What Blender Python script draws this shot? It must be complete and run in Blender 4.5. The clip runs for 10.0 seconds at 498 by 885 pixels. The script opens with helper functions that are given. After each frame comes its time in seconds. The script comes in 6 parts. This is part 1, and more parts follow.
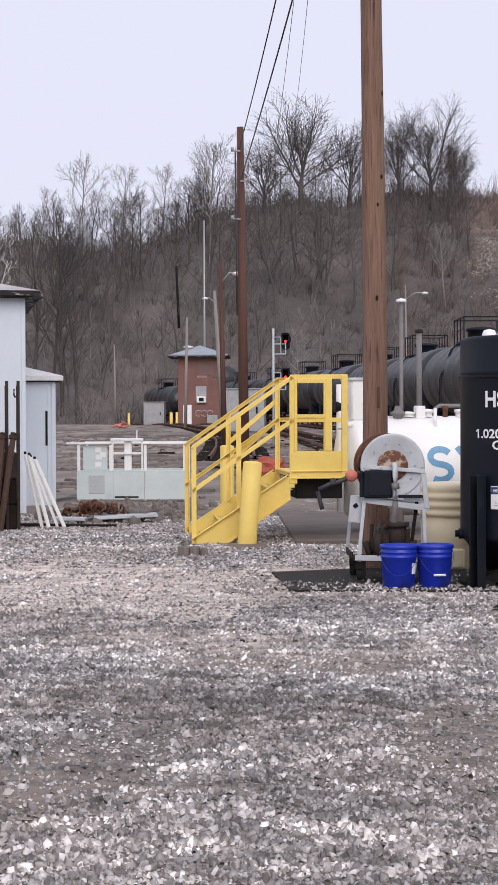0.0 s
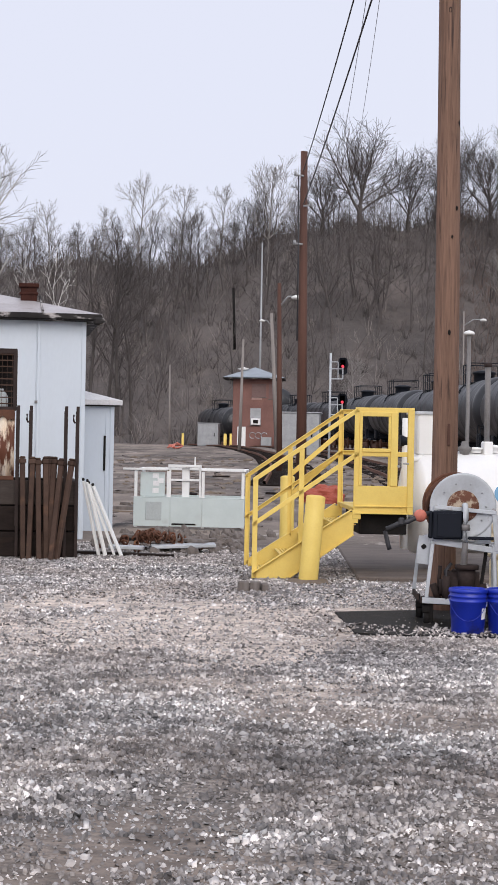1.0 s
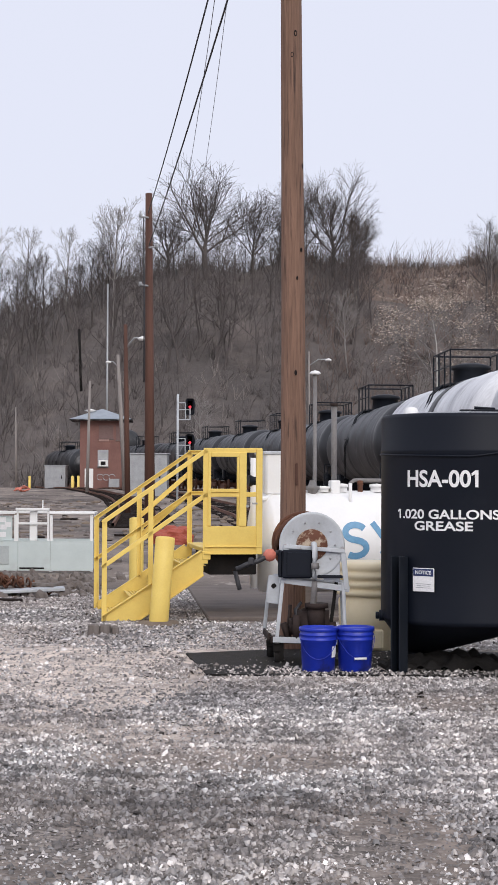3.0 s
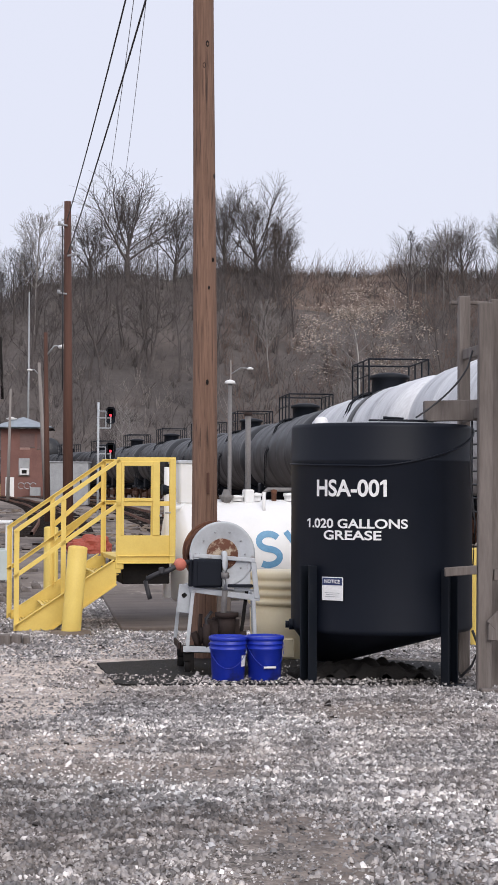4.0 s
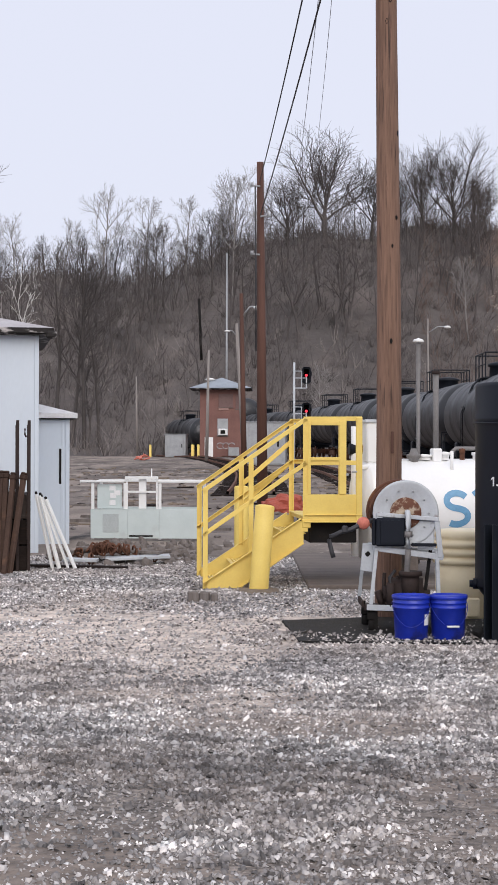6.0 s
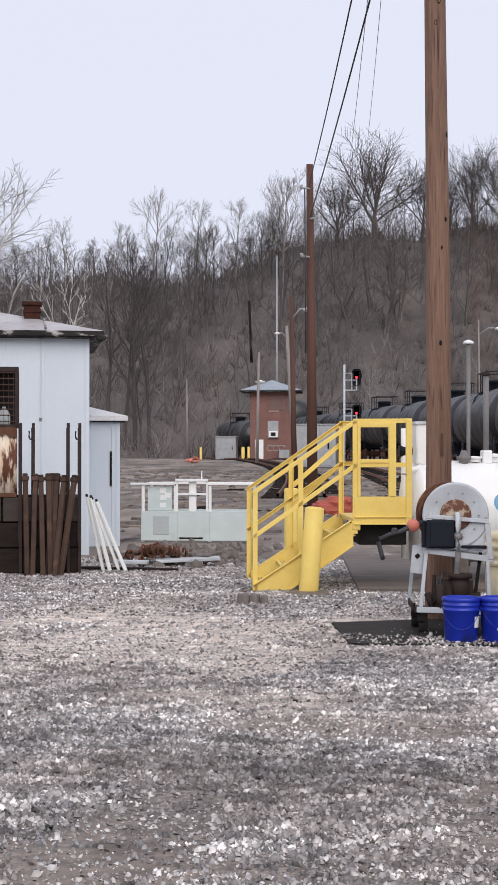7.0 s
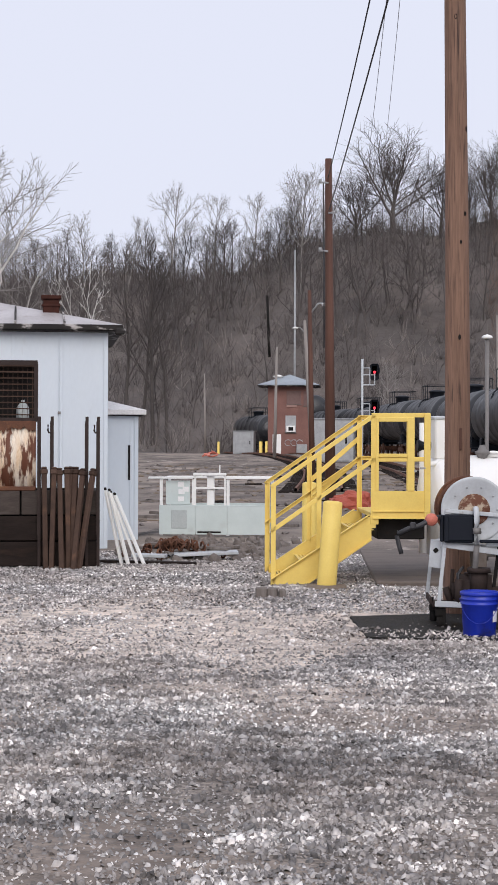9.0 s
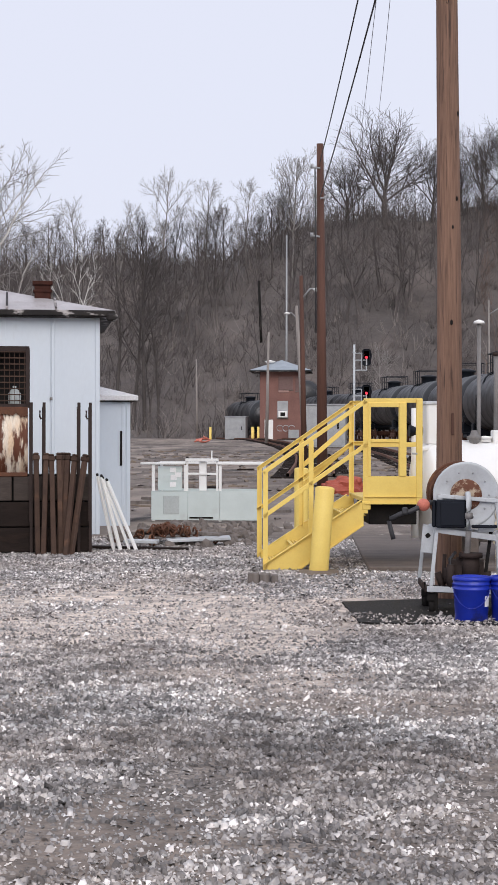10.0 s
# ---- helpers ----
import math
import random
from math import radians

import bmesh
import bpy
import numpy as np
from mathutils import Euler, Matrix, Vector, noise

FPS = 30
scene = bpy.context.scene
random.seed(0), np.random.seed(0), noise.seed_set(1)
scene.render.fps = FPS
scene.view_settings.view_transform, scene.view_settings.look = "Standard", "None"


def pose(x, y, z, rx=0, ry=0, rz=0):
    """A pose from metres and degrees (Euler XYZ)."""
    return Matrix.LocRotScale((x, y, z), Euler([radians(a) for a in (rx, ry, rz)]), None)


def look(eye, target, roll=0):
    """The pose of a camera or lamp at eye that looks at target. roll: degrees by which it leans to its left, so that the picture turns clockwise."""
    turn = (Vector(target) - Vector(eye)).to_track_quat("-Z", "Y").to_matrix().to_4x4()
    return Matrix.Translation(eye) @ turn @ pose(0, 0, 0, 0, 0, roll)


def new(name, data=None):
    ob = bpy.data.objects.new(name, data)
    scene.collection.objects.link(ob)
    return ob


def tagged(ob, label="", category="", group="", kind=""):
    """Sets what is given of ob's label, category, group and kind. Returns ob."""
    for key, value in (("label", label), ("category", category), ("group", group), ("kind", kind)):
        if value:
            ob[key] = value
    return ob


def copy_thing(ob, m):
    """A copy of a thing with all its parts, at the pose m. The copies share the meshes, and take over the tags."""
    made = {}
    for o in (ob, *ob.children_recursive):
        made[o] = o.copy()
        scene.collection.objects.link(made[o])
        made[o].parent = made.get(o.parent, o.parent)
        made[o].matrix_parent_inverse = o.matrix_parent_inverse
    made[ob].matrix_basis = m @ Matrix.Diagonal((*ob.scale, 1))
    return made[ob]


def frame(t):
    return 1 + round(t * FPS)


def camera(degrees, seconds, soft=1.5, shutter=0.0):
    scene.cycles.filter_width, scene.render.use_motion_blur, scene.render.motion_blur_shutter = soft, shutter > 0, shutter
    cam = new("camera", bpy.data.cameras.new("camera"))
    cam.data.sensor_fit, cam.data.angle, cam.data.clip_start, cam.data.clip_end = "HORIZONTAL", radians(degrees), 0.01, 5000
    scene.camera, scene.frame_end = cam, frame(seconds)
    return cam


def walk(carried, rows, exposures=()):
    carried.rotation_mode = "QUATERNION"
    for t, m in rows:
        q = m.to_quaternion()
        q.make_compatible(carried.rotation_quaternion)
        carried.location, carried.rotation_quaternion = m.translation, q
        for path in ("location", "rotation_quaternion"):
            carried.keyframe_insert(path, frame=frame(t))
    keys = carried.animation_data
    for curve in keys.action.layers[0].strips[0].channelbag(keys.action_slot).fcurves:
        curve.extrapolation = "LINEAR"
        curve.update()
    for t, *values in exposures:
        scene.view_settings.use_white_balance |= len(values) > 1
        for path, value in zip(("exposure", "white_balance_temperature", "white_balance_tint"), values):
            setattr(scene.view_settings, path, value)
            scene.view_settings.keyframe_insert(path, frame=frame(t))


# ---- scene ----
cam = camera(17.6, 10.0)
PATH = [
    (0, (0.098, -0.247, 1.436), (-0.067, 1.746, 1.401), -0.2),
    (0.5, (-0.046, 0.109, 1.552), (-0.244, 2.099, 1.517), 0.6),
    (1, (-0.056, 0.108, 1.55), (-0.286, 2.095, 1.541), 1.1),
    (1.5, (-0.057, 0.106, 1.555), (-0.291, 2.092, 1.548), 0.9),
    (2, (-0.053, 0.126, 1.555), (-0.258, 2.116, 1.563), 0.65),
    (2.5, (-0.056, 0.119, 1.555), (-0.192, 2.114, 1.58), 0.5),
    (3, (-0.064, 0.114, 1.553), (-0.106, 2.114, 1.597), 0.3),
    (3.2, (-0.051, 0.147, 1.552), (-0.057, 2.146, 1.604), 0.3),
    (4.3, (0.079, 0.076, 1.566), (0.134, 2.075, 1.621), 0.3),
    (4.5, (0.1, 0.098, 1.567), (0.135, 2.097, 1.617), 0.3),
    (5, (0.148, 0.1, 1.561), (0.105, 2.099, 1.594), 0.35),
    (5.5, (0.171, 0.083, 1.554), (0.044, 2.079, 1.569), 0.3),
    (6, (0.181, 0.06, 1.556), (-0.012, 2.05, 1.56), 0.15),
    (7.5, (0.194, 0.038, 1.556), (-0.073, 2.02, 1.565), 0.1),
    (8, (0.189, 0.037, 1.552), (-0.086, 2.018, 1.563), 0.2),
    (8.5, (0.185, 0.028, 1.549), (-0.093, 2.008, 1.557), 0.2),
    (9, (0.185, 0.021, 1.549), (-0.092, 2.002, 1.549), 0.2),
    (9.5, (0.189, 0.014, 1.55), (-0.083, 1.995, 1.539), 0.2),
    (10, (0.184, 0.021, 1.55), (-0.083, 2.003, 1.532), 0.1),
]
walk(cam, [(t, look(eye, target, roll)) for t, eye, target, roll in PATH],
     [(0, 0.22, 6500, 13), (0.5, 0.22, 6500, 12), (1.2, 0.22, 6500, 10), (10, 0.22, 6500, 10)])

# ---- world and light: flat overcast daylight ----
world = bpy.data.worlds.new("overcast")
scene.world = world
world.use_nodes = True
wn, wl = world.node_tree.nodes, world.node_tree.links
sky = wn.new("ShaderNodeTexSky")
sky.sky_type, sky.sun_disc = "NISHITA", False
sky.sun_elevation, sky.sun_rotation = radians(48), radians(200)
sky.dust_density = 4.0
cloud = wn.new("ShaderNodeMix")
cloud.data_type = "RGBA"
cloud.inputs["Factor"].default_value = 0.94
cloud.inputs["B"].default_value = (7.05, 7.3, 8.5, 1)
wl.new(sky.outputs["Color"], cloud.inputs["A"])
wl.new(cloud.outputs["Result"], wn["Background"].inputs["Color"])
wn["Background"].inputs["Strength"].default_value = 0.0985
sun = new("sun", bpy.data.lights.new("sun", "SUN"))
sun.data.energy, sun.data.angle, sun.data.color = 1.5, radians(45), (1.0, 0.93, 0.87)
sun.matrix_world = look((0, 0, 0), (-0.25, 0.82, -0.55))


# ---- materials ----
def node(nt, kind, **values):
    n = nt.nodes.new(kind)
    for key, value in values.items():
        n.inputs[key].default_value = value
    return n


def ramp(nt, source, a, b):
    n = node(nt, "ShaderNodeMapRange", **{"From Min": a, "From Max": b})
    n.clamp = True
    nt.links.new(source, n.inputs["Value"])
    return n.outputs["Result"]


def blend(nt, fac, a, b, kind="MIX"):
    n = nt.nodes.new("ShaderNodeMix")
    n.data_type, n.blend_type = "RGBA", kind
    for value, key in ((fac, 0), (a, 6), (b, 7)):
        if isinstance(value, (int, float)):
            n.inputs[key].default_value = value
        elif isinstance(value, tuple):
            n.inputs[key].default_value = (*value, 1)
        else:
            nt.links.new(value, n.inputs[key])
    return n.outputs[2]


def pbr(name, base, dark, big=1.5, fine=45.0, rough=0.6, metal=0.0, bump=0.15, stain=None, at=(0.58, 0.68), stain_scale=3.0,
        stretch=(1, 1, 1), each=0.0, depth=0.004, grit=0.3, spec=0.5):
    """Base colour mottled at two scales, with optional stains, relief, and a shade of its own for each piece."""
    m = bpy.data.materials.new(name)
    m.use_nodes = True
    nt = m.node_tree
    b = nt.nodes["Principled BSDF"]
    tc = nt.nodes.new("ShaderNodeTexCoord")
    mp = node(nt, "ShaderNodeMapping", Scale=stretch)
    nt.links.new(tc.outputs["Object"], mp.inputs["Vector"])
    where = mp.outputs["Vector"]
    if each:
        info = nt.nodes.new("ShaderNodeObjectInfo")
        add = nt.nodes.new("ShaderNodeVectorMath")
        add.operation = "MULTIPLY_ADD"
        add.inputs[1].default_value = (37, 53, 71)
        nt.links.new(info.outputs["Random"], add.inputs[0])
        nt.links.new(where, add.inputs[2])
        where = add.outputs[0]

    def noise_at(scale, detail):
        n = node(nt, "ShaderNodeTexNoise", Scale=scale, Detail=detail, Roughness=0.62)
        nt.links.new(where, n.inputs["Vector"])
        return n.outputs["Fac"]
    wide, small = noise_at(big, 5), noise_at(fine, 4)
    colour = blend(nt, ramp(nt, wide, 0.38, 0.66), base, dark)
    grain = ramp(nt, small, 0.3, 0.7)
    colour = blend(nt, grit, colour, blend(nt, grain, tuple(c * 0.55 for c in base), tuple(min(1, c * 1.3) for c in base)))
    if stain:
        colour = blend(nt, ramp(nt, noise_at(stain_scale, 7), *at), colour, stain)
    if each:
        v = node(nt, "ShaderNodeMapRange", **{"To Min": 1 - each, "To Max": 1 + each})
        nt.links.new(info.outputs["Random"], v.inputs["Value"])
        colour = blend(nt, 1.0, colour, v.outputs["Result"], "MULTIPLY")
    nt.links.new(colour, b.inputs["Base Color"])
    r = node(nt, "ShaderNodeMapRange", **{"To Min": max(0.04, rough - 0.12), "To Max": min(1, rough + 0.12)})
    nt.links.new(wide, r.inputs["Value"])
    nt.links.new(r.outputs["Result"], b.inputs["Roughness"])
    b.inputs["Metallic"].default_value = metal
    b.inputs["Specular IOR Level"].default_value = spec
    if bump:
        k = node(nt, "ShaderNodeBump", Strength=bump, Distance=depth)
        nt.links.new(small, k.inputs["Height"])
        nt.links.new(k.outputs["Normal"], b.inputs["Normal"])
    return m


M_YELLOW = pbr("yellow_paint", (0.86, 0.64, 0.165), (0.78, 0.55, 0.13), 2.0, 60, 0.5, bump=0.06, grit=0.1, stain=(0.22, 0.14, 0.06), at=(0.68, 0.8))
M_BLACK_POLY = pbr("black_plastic", (0.0045, 0.007, 0.0135), (0.007, 0.0095, 0.017), 1.2, 50, 0.5, bump=0.03, grit=0.1, spec=0.22, stain=(0.012, 0.015, 0.022), at=(0.6, 0.85))
M_BLACK_STEEL = pbr("black_steel", (0.007, 0.01, 0.016), (0.01, 0.012, 0.016), 3, 60, 0.5, bump=0.05, grit=0.15, spec=0.25, stain=(0.06, 0.04, 0.03), at=(0.66, 0.8))
M_WHITE = pbr("white_paint", (0.86, 0.86, 0.85), (0.8, 0.8, 0.78), 1.2, 30, 0.45, bump=0.02, grit=0.04, stain=(0.45, 0.4, 0.35), at=(0.7, 0.85))
M_POLE = pbr("pole_timber", (0.22, 0.127, 0.087), (0.12, 0.067, 0.048), 0.9, 6, 0.85, bump=1.0, stain=(0.055, 0.031, 0.024), at=(0.57, 0.68), stain_scale=4.0, stretch=(9, 9, 0.4), depth=0.014, grit=0.7)
M_SHED = pbr("pale_blue_siding", (0.62, 0.68, 0.74), (0.57, 0.63, 0.7), 0.8, 25, 0.5, bump=0.03, grit=0.05, stain=(0.48, 0.51, 0.54), at=(0.62, 0.85), stretch=(1, 1, 0.35))
M_RUST = pbr("rusted_steel", (0.13, 0.05, 0.025), (0.06, 0.03, 0.02), 6, 70, 0.85, bump=0.5, stain=(0.28, 0.12, 0.05), at=(0.55, 0.7))
M_BLUE = pbr("blue_plastic", (0.012, 0.035, 0.42), (0.01, 0.026, 0.34), 4, 60, 0.4, bump=0.03, grit=0.1, stain=(0.015, 0.015, 0.035), at=(0.56, 0.68))
# tank car stain: pale streaks of dirt, with gloss highlights put into the colour
M_CAR = pbr("black_tank_car_paint", (0.02, 0.021, 0.024), (0.04, 0.04, 0.042), 0.6, 12, 0.42, bump=0.08, stain=(0.24, 0.235, 0.23), at=(0.55, 0.76), stain_scale=1.2, stretch=(3.0, 0.5, 0.5))
M_BRICK = pbr("brick_red", (0.23, 0.115, 0.095), (0.17, 0.085, 0.072), 0.7, 9, 0.85, bump=0.3)
M_HILL = pbr("leaf_litter", (0.132, 0.114, 0.106), (0.07, 0.062, 0.059), 0.05, 0.9, 0.95, bump=0.6, stain=(0.165, 0.137, 0.123), at=(0.5, 0.75), stain_scale=0.12, depth=0.4)
M_BARK = pbr("grey_bark", (0.1, 0.086, 0.08), (0.06, 0.051, 0.047), 0.4, 6, 0.9, bump=0.3, each=0.3)


# ---- mesh helpers ----
def shape():
    return bmesh.new()


def box(bm, a, b, bevel=0.0, turn=None):
    """A box between two corners, with rounded edges where bevel is given, and turned by a matrix."""
    c = [(p + q) / 2 for p, q in zip(a, b)]
    d = [abs(q - p) for p, q in zip(a, b)]
    made = bmesh.ops.create_cube(bm, size=1.0, matrix=Matrix.LocRotScale(c, None, d))["verts"]
    if bevel:
        edges = list({e for v in made for e in v.link_edges})
        made = bmesh.ops.bevel(bm, geom=edges, offset=bevel, segments=1, affect="EDGES")["verts"]
    if turn is not None:
        bmesh.ops.transform(bm, matrix=turn, verts=list({v for v in made}))
    return bm


def rod(bm, p, q, r, r2=None, n=8):
    """A straight round bar from p to q."""
    p, q = Vector(p), Vector(q)
    way = q - p
    m = Matrix.Translation((p + q) / 2) @ way.to_track_quat("Z", "Y").to_matrix().to_4x4()
    made = bmesh.ops.create_cone(bm, cap_ends=True, segments=n, radius1=r, radius2=r if r2 is None else r2, depth=way.length, matrix=m)["verts"]
    for f in {f for v in made for f in v.link_faces}:
        f.smooth = len(f.verts) == 4 and n > 6
    return bm


def bar(bm, p, q, w, d, bevel=0.004):
    """A rectangular bar from p to q, w wide across and d deep along the y axis."""
    p, q = Vector(p), Vector(q)
    way = (q - p).normalized()
    side = Vector((0, 1, 0)) if abs(way.y) < 0.9 else Vector((1, 0, 0))
    up = way.cross(side).normalized()
    side = up.cross(way)
    turn = Matrix((up, side, way)).transposed().to_4x4()
    turn.translation = (p + q) / 2
    made = bmesh.ops.create_cube(bm, size=1.0, matrix=turn @ Matrix.Diagonal((w, d, (q - p).length, 1)))["verts"]
    if bevel:
        bmesh.ops.bevel(bm, geom=list({e for v in made for e in v.link_edges}), offset=bevel, segments=1, affect="EDGES")
    return bm


def lathe(bm, profile, n=32, smooth=True, m=None):
    """A turned solid about z from (radius, height) pairs."""
    rings = []
    for r, z in profile:
        if r < 1e-6:
            rings.append([bm.verts.new((0, 0, z))])
        else:
            rings.append([bm.verts.new((r * math.cos(2 * math.pi * k / n), r * math.sin(2 * math.pi * k / n), z)) for k in range(n)])
    for lo, hi in zip(rings, rings[1:]):
        for k in range(n):
            j = (k + 1) % n
            ring = [lo[k % len(lo)], lo[j % len(lo)], hi[j % len(hi)], hi[k % len(hi)]]
            ring = list(dict.fromkeys(ring))
            if len(ring) > 2:
                bm.faces.new(ring).smooth = smooth
    if m is not None:
        bmesh.ops.transform(bm, matrix=m, verts=[v for ring in rings for v in ring])
    return bm


def tube(bm, points, r, n=6):
    """A bent round tube along points; r is one radius or one for each point."""
    points = [Vector(p) for p in points]
    rings = []
    for k, p in enumerate(points):
        way = (points[min(k + 1, len(points) - 1)] - points[max(k - 1, 0)]).normalized()
        turn = way.to_track_quat("Z", "Y").to_matrix()
        rad = r[k] if isinstance(r, (list, tuple)) else r
        rings.append([bm.verts.new(p + turn @ Vector((rad * math.cos(2 * math.pi * j / n), rad * math.sin(2 * math.pi * j / n), 0))) for j in range(n)])
    for lo, hi in zip(rings, rings[1:]):
        for j in range(n):
            bm.faces.new((lo[j], lo[(j + 1) % n], hi[(j + 1) % n], hi[j])).smooth = True
    bm.faces.new(rings[0][::-1])
    bm.faces.new(rings[-1])
    return bm


def mesh_of(name, bm, material):
    me = bpy.data.meshes.new(name)
    bmesh.ops.recalc_face_normals(bm, faces=bm.faces[:])
    bm.to_mesh(me)
    bm.free()
    me.materials.append(material)
    return me


def part(name, bm, material, parent, label="", at=None):
    """One mesh object under a thing or a part."""
    ob = new(name, bm if isinstance(bm, bpy.types.Mesh) else mesh_of(name, bm, material))
    ob.parent = parent
    if at is not None:
        ob.matrix_basis = at
    return tagged(ob, label)


def thing(name, m, label, category, group="", kind=""):
    ob = new(name)
    ob.empty_display_size = 0.2
    ob.matrix_basis = m
    return tagged(ob, label, category, group, kind)


TURN = 15.2  # the yard's own axes, in degrees


# ---- ground ----
def smooth_step(a, b, x):
    t = min(1.0, max(0.0, (x - a) / (b - a)))
    return t * t * (3 - 2 * t)


def ridge(x):
    rough = 1 - 0.85 * smooth_step(4, 13, x)
    return 25.0 + 6.8 * smooth_step(-44, -9, x) + rough * (0.7 * math.sin(x * 0.21) + 0.5 * math.sin(x * 0.47 + 1))


def land(x, y):
    """Height of the land: the flat yard, then the wooded hill."""
    z = ridge(x) * smooth_step(168, 236, y) ** 0.85
    if y > 165:
        z += 1.2 * noise.noise((x * 0.09, y * 0.09, 3))
    elif y > 26:
        z += 0.10 * noise.noise((x * 0.12, y * 0.06, 1)) * smooth_step(26, 50, y)
    if y > 60:
        z += 0.45 * smooth_step(60, 140, y)
    if y < 17.5:
        z -= 0.03 * (1 - smooth_step(14.2, 17.5, y))
    if 3 < y <= 30:
        z += 0.02 * noise.noise((x * 0.5, y * 0.5, 7)) * smooth_step(3, 6, y)
    return z


def build_ground():
    xs = [-2500, -800, -300, -160] + [-110 + 5 * k for k in range(9)] + [-66 + 3 * k for k in range(19)] + [-10 + 0.5 * k for k in range(41)] + [13 + 3 * k for k in range(15)] + [60, 80, 110, 160, 300, 800, 2500]
    ys = [-2500, -600, -100, -20, 0] + [3 + 0.4 * k for k in range(70)] + [31.5 + 2.5 * k for k in range(54)] + [168 + 3 * k for k in range(26)] + [250, 280, 340, 600, 2500]
    verts = [(x, y, land(x, y)) for y in ys for x in xs]
    w = len(xs)
    faces = [(j * w + i, j * w + i + 1, (j + 1) * w + i + 1, (j + 1) * w + i) for j in range(len(ys) - 1) for i in range(w - 1)]
    me = bpy.data.meshes.new("ground")
    me.from_pydata(verts, [], faces)
    me.materials.append(M_GRAVEL)
    me.materials.append(M_HILL)
    me.materials.append(M_GRASS_BANK)
    for f in me.polygons:
        f.use_smooth = True
        f.material_index = 0 if f.center.y < 166 else 2 if 9 < f.center.x + 2 * math.sin(f.center.y) < 30 and f.center.y > 214 else 1
    return tagged(new("ground", me), "gravel rail yard rising to a leaf-strewn hillside", "ground", kind="structure")


def gravel_material():
    """Crushed stone of mixed greys over dusty brown dirt."""
    m = bpy.data.materials.new("gravel")
    m.use_nodes = True
    nt = m.node_tree
    b = nt.nodes["Principled BSDF"]
    tc = nt.nodes.new("ShaderNodeTexCoord")

    def cells(scale):
        v = node(nt, "ShaderNodeTexVoronoi", Scale=scale)
        nt.links.new(tc.outputs["Object"], v.inputs["Vector"])
        sep = nt.nodes.new("ShaderNodeSeparateColor")
        nt.links.new(v.outputs["Color"], sep.inputs["Color"])
        return v.outputs["Distance"], sep.outputs["Red"]

    def cloud_at(scale, detail):
        n = node(nt, "ShaderNodeTexNoise", Scale=scale, Detail=detail, Roughness=0.6)
        nt.links.new(tc.outputs["Object"], n.inputs["Vector"])
        return n.outputs["Fac"]
    def streak(scale, detail):
        """Patches drawn out across the yard, as ruts and old track beds lie."""
        mp = node(nt, "ShaderNodeMapping", Scale=(0.55, 0.2, 1.0))
        nt.links.new(tc.outputs["Object"], mp.inputs["Vector"])
        n = node(nt, "ShaderNodeTexNoise", Scale=scale, Detail=detail, Roughness=0.65)
        nt.links.new(mp.outputs["Vector"], n.inputs["Vector"])
        return n.outputs["Fac"]
    d1, r1 = cells(24.0)
    d2, r2 = cells(62.0)
    # rock tones kept dark: shade of the gaps between loose stones is in them
    stone = blend(nt, ramp(nt, r1, 0.0, 1.0), (0.05, 0.044, 0.04), (0.27, 0.235, 0.205))
    chips = blend(nt, ramp(nt, r2, 0.0, 1.0), (0.045, 0.04, 0.036), (0.36, 0.315, 0.28))
    rock = blend(nt, ramp(nt, cloud_at(3.0, 4), 0.4, 0.6), stone, chips)
    dirt = blend(nt, ramp(nt, cloud_at(30.0, 5), 0.3, 0.7), (0.19, 0.152, 0.125), (0.35, 0.29, 0.246))
    wet = blend(nt, ramp(nt, cloud_at(1.1, 4), 0.42, 0.62), (0.2, 0.165, 0.14), dirt)
    # a dusty wheel-worn lane runs across the yard, and bare dirt lies beyond it
    sep = nt.nodes.new("ShaderNodeSeparateXYZ")
    nt.links.new(tc.outputs["Object"], sep.inputs["Vector"])

    def sums(op, p, q):
        n = nt.nodes.new("ShaderNodeMath")
        n.operation = op
        for i, v in enumerate((p, q)):
            if isinstance(v, (int, float)):
                n.inputs[i].default_value = v
            else:
                nt.links.new(v, n.inputs[i])
        return n.outputs[0]
    along = sums("SUBTRACT", sep.outputs["Y"], sums("MULTIPLY", sep.outputs["X"], 0.12))
    along = sums("ADD", along, sums("MULTIPLY", cloud_at(0.7, 4), 3.0))
    lane = sums("MULTIPLY", ramp(nt, along, 10.2, 13.0), ramp(nt, along, 19.6, 17.0))
    lane = sums("MULTIPLY", lane, ramp(nt, sep.outputs["X"], 1.4, -1.0))
    mask = sums("SUBTRACT", ramp(nt, cloud_at(0.55, 5), 0.42, 0.58), sums("MULTIPLY", lane, 0.8))
    mask = ramp(nt, mask, 0.0, 1.0)
    dust = blend(nt, ramp(nt, cloud_at(22.0, 5), 0.3, 0.7), (0.47, 0.4, 0.345), (0.72, 0.625, 0.55))
    colour = blend(nt, mask, blend(nt, lane, wet, dust), rock)
    damp = blend(nt, 1.0, colour, (0.72, 0.715, 0.72), "MULTIPLY")
    dry = blend(nt, 1.0, colour, (1.22, 1.21, 1.2), "MULTIPLY")
    colour = blend(nt, ramp(nt, cloud_at(5.0, 4), 0.4, 0.6), damp, dry)
    far = blend(nt, ramp(nt, streak(0.5, 6), 0.38, 0.62), (0.09, 0.072, 0.062), (0.31, 0.255, 0.215))
    far = blend(nt, ramp(nt, streak(1.5, 8), 0.55, 0.63), far, (0.05, 0.042, 0.038))
    far = blend(nt, ramp(nt, streak(2.6, 8), 0.6, 0.66), far, (0.42, 0.37, 0.33))
    colour = blend(nt, ramp(nt, along, 22.0, 27.0), colour, far)
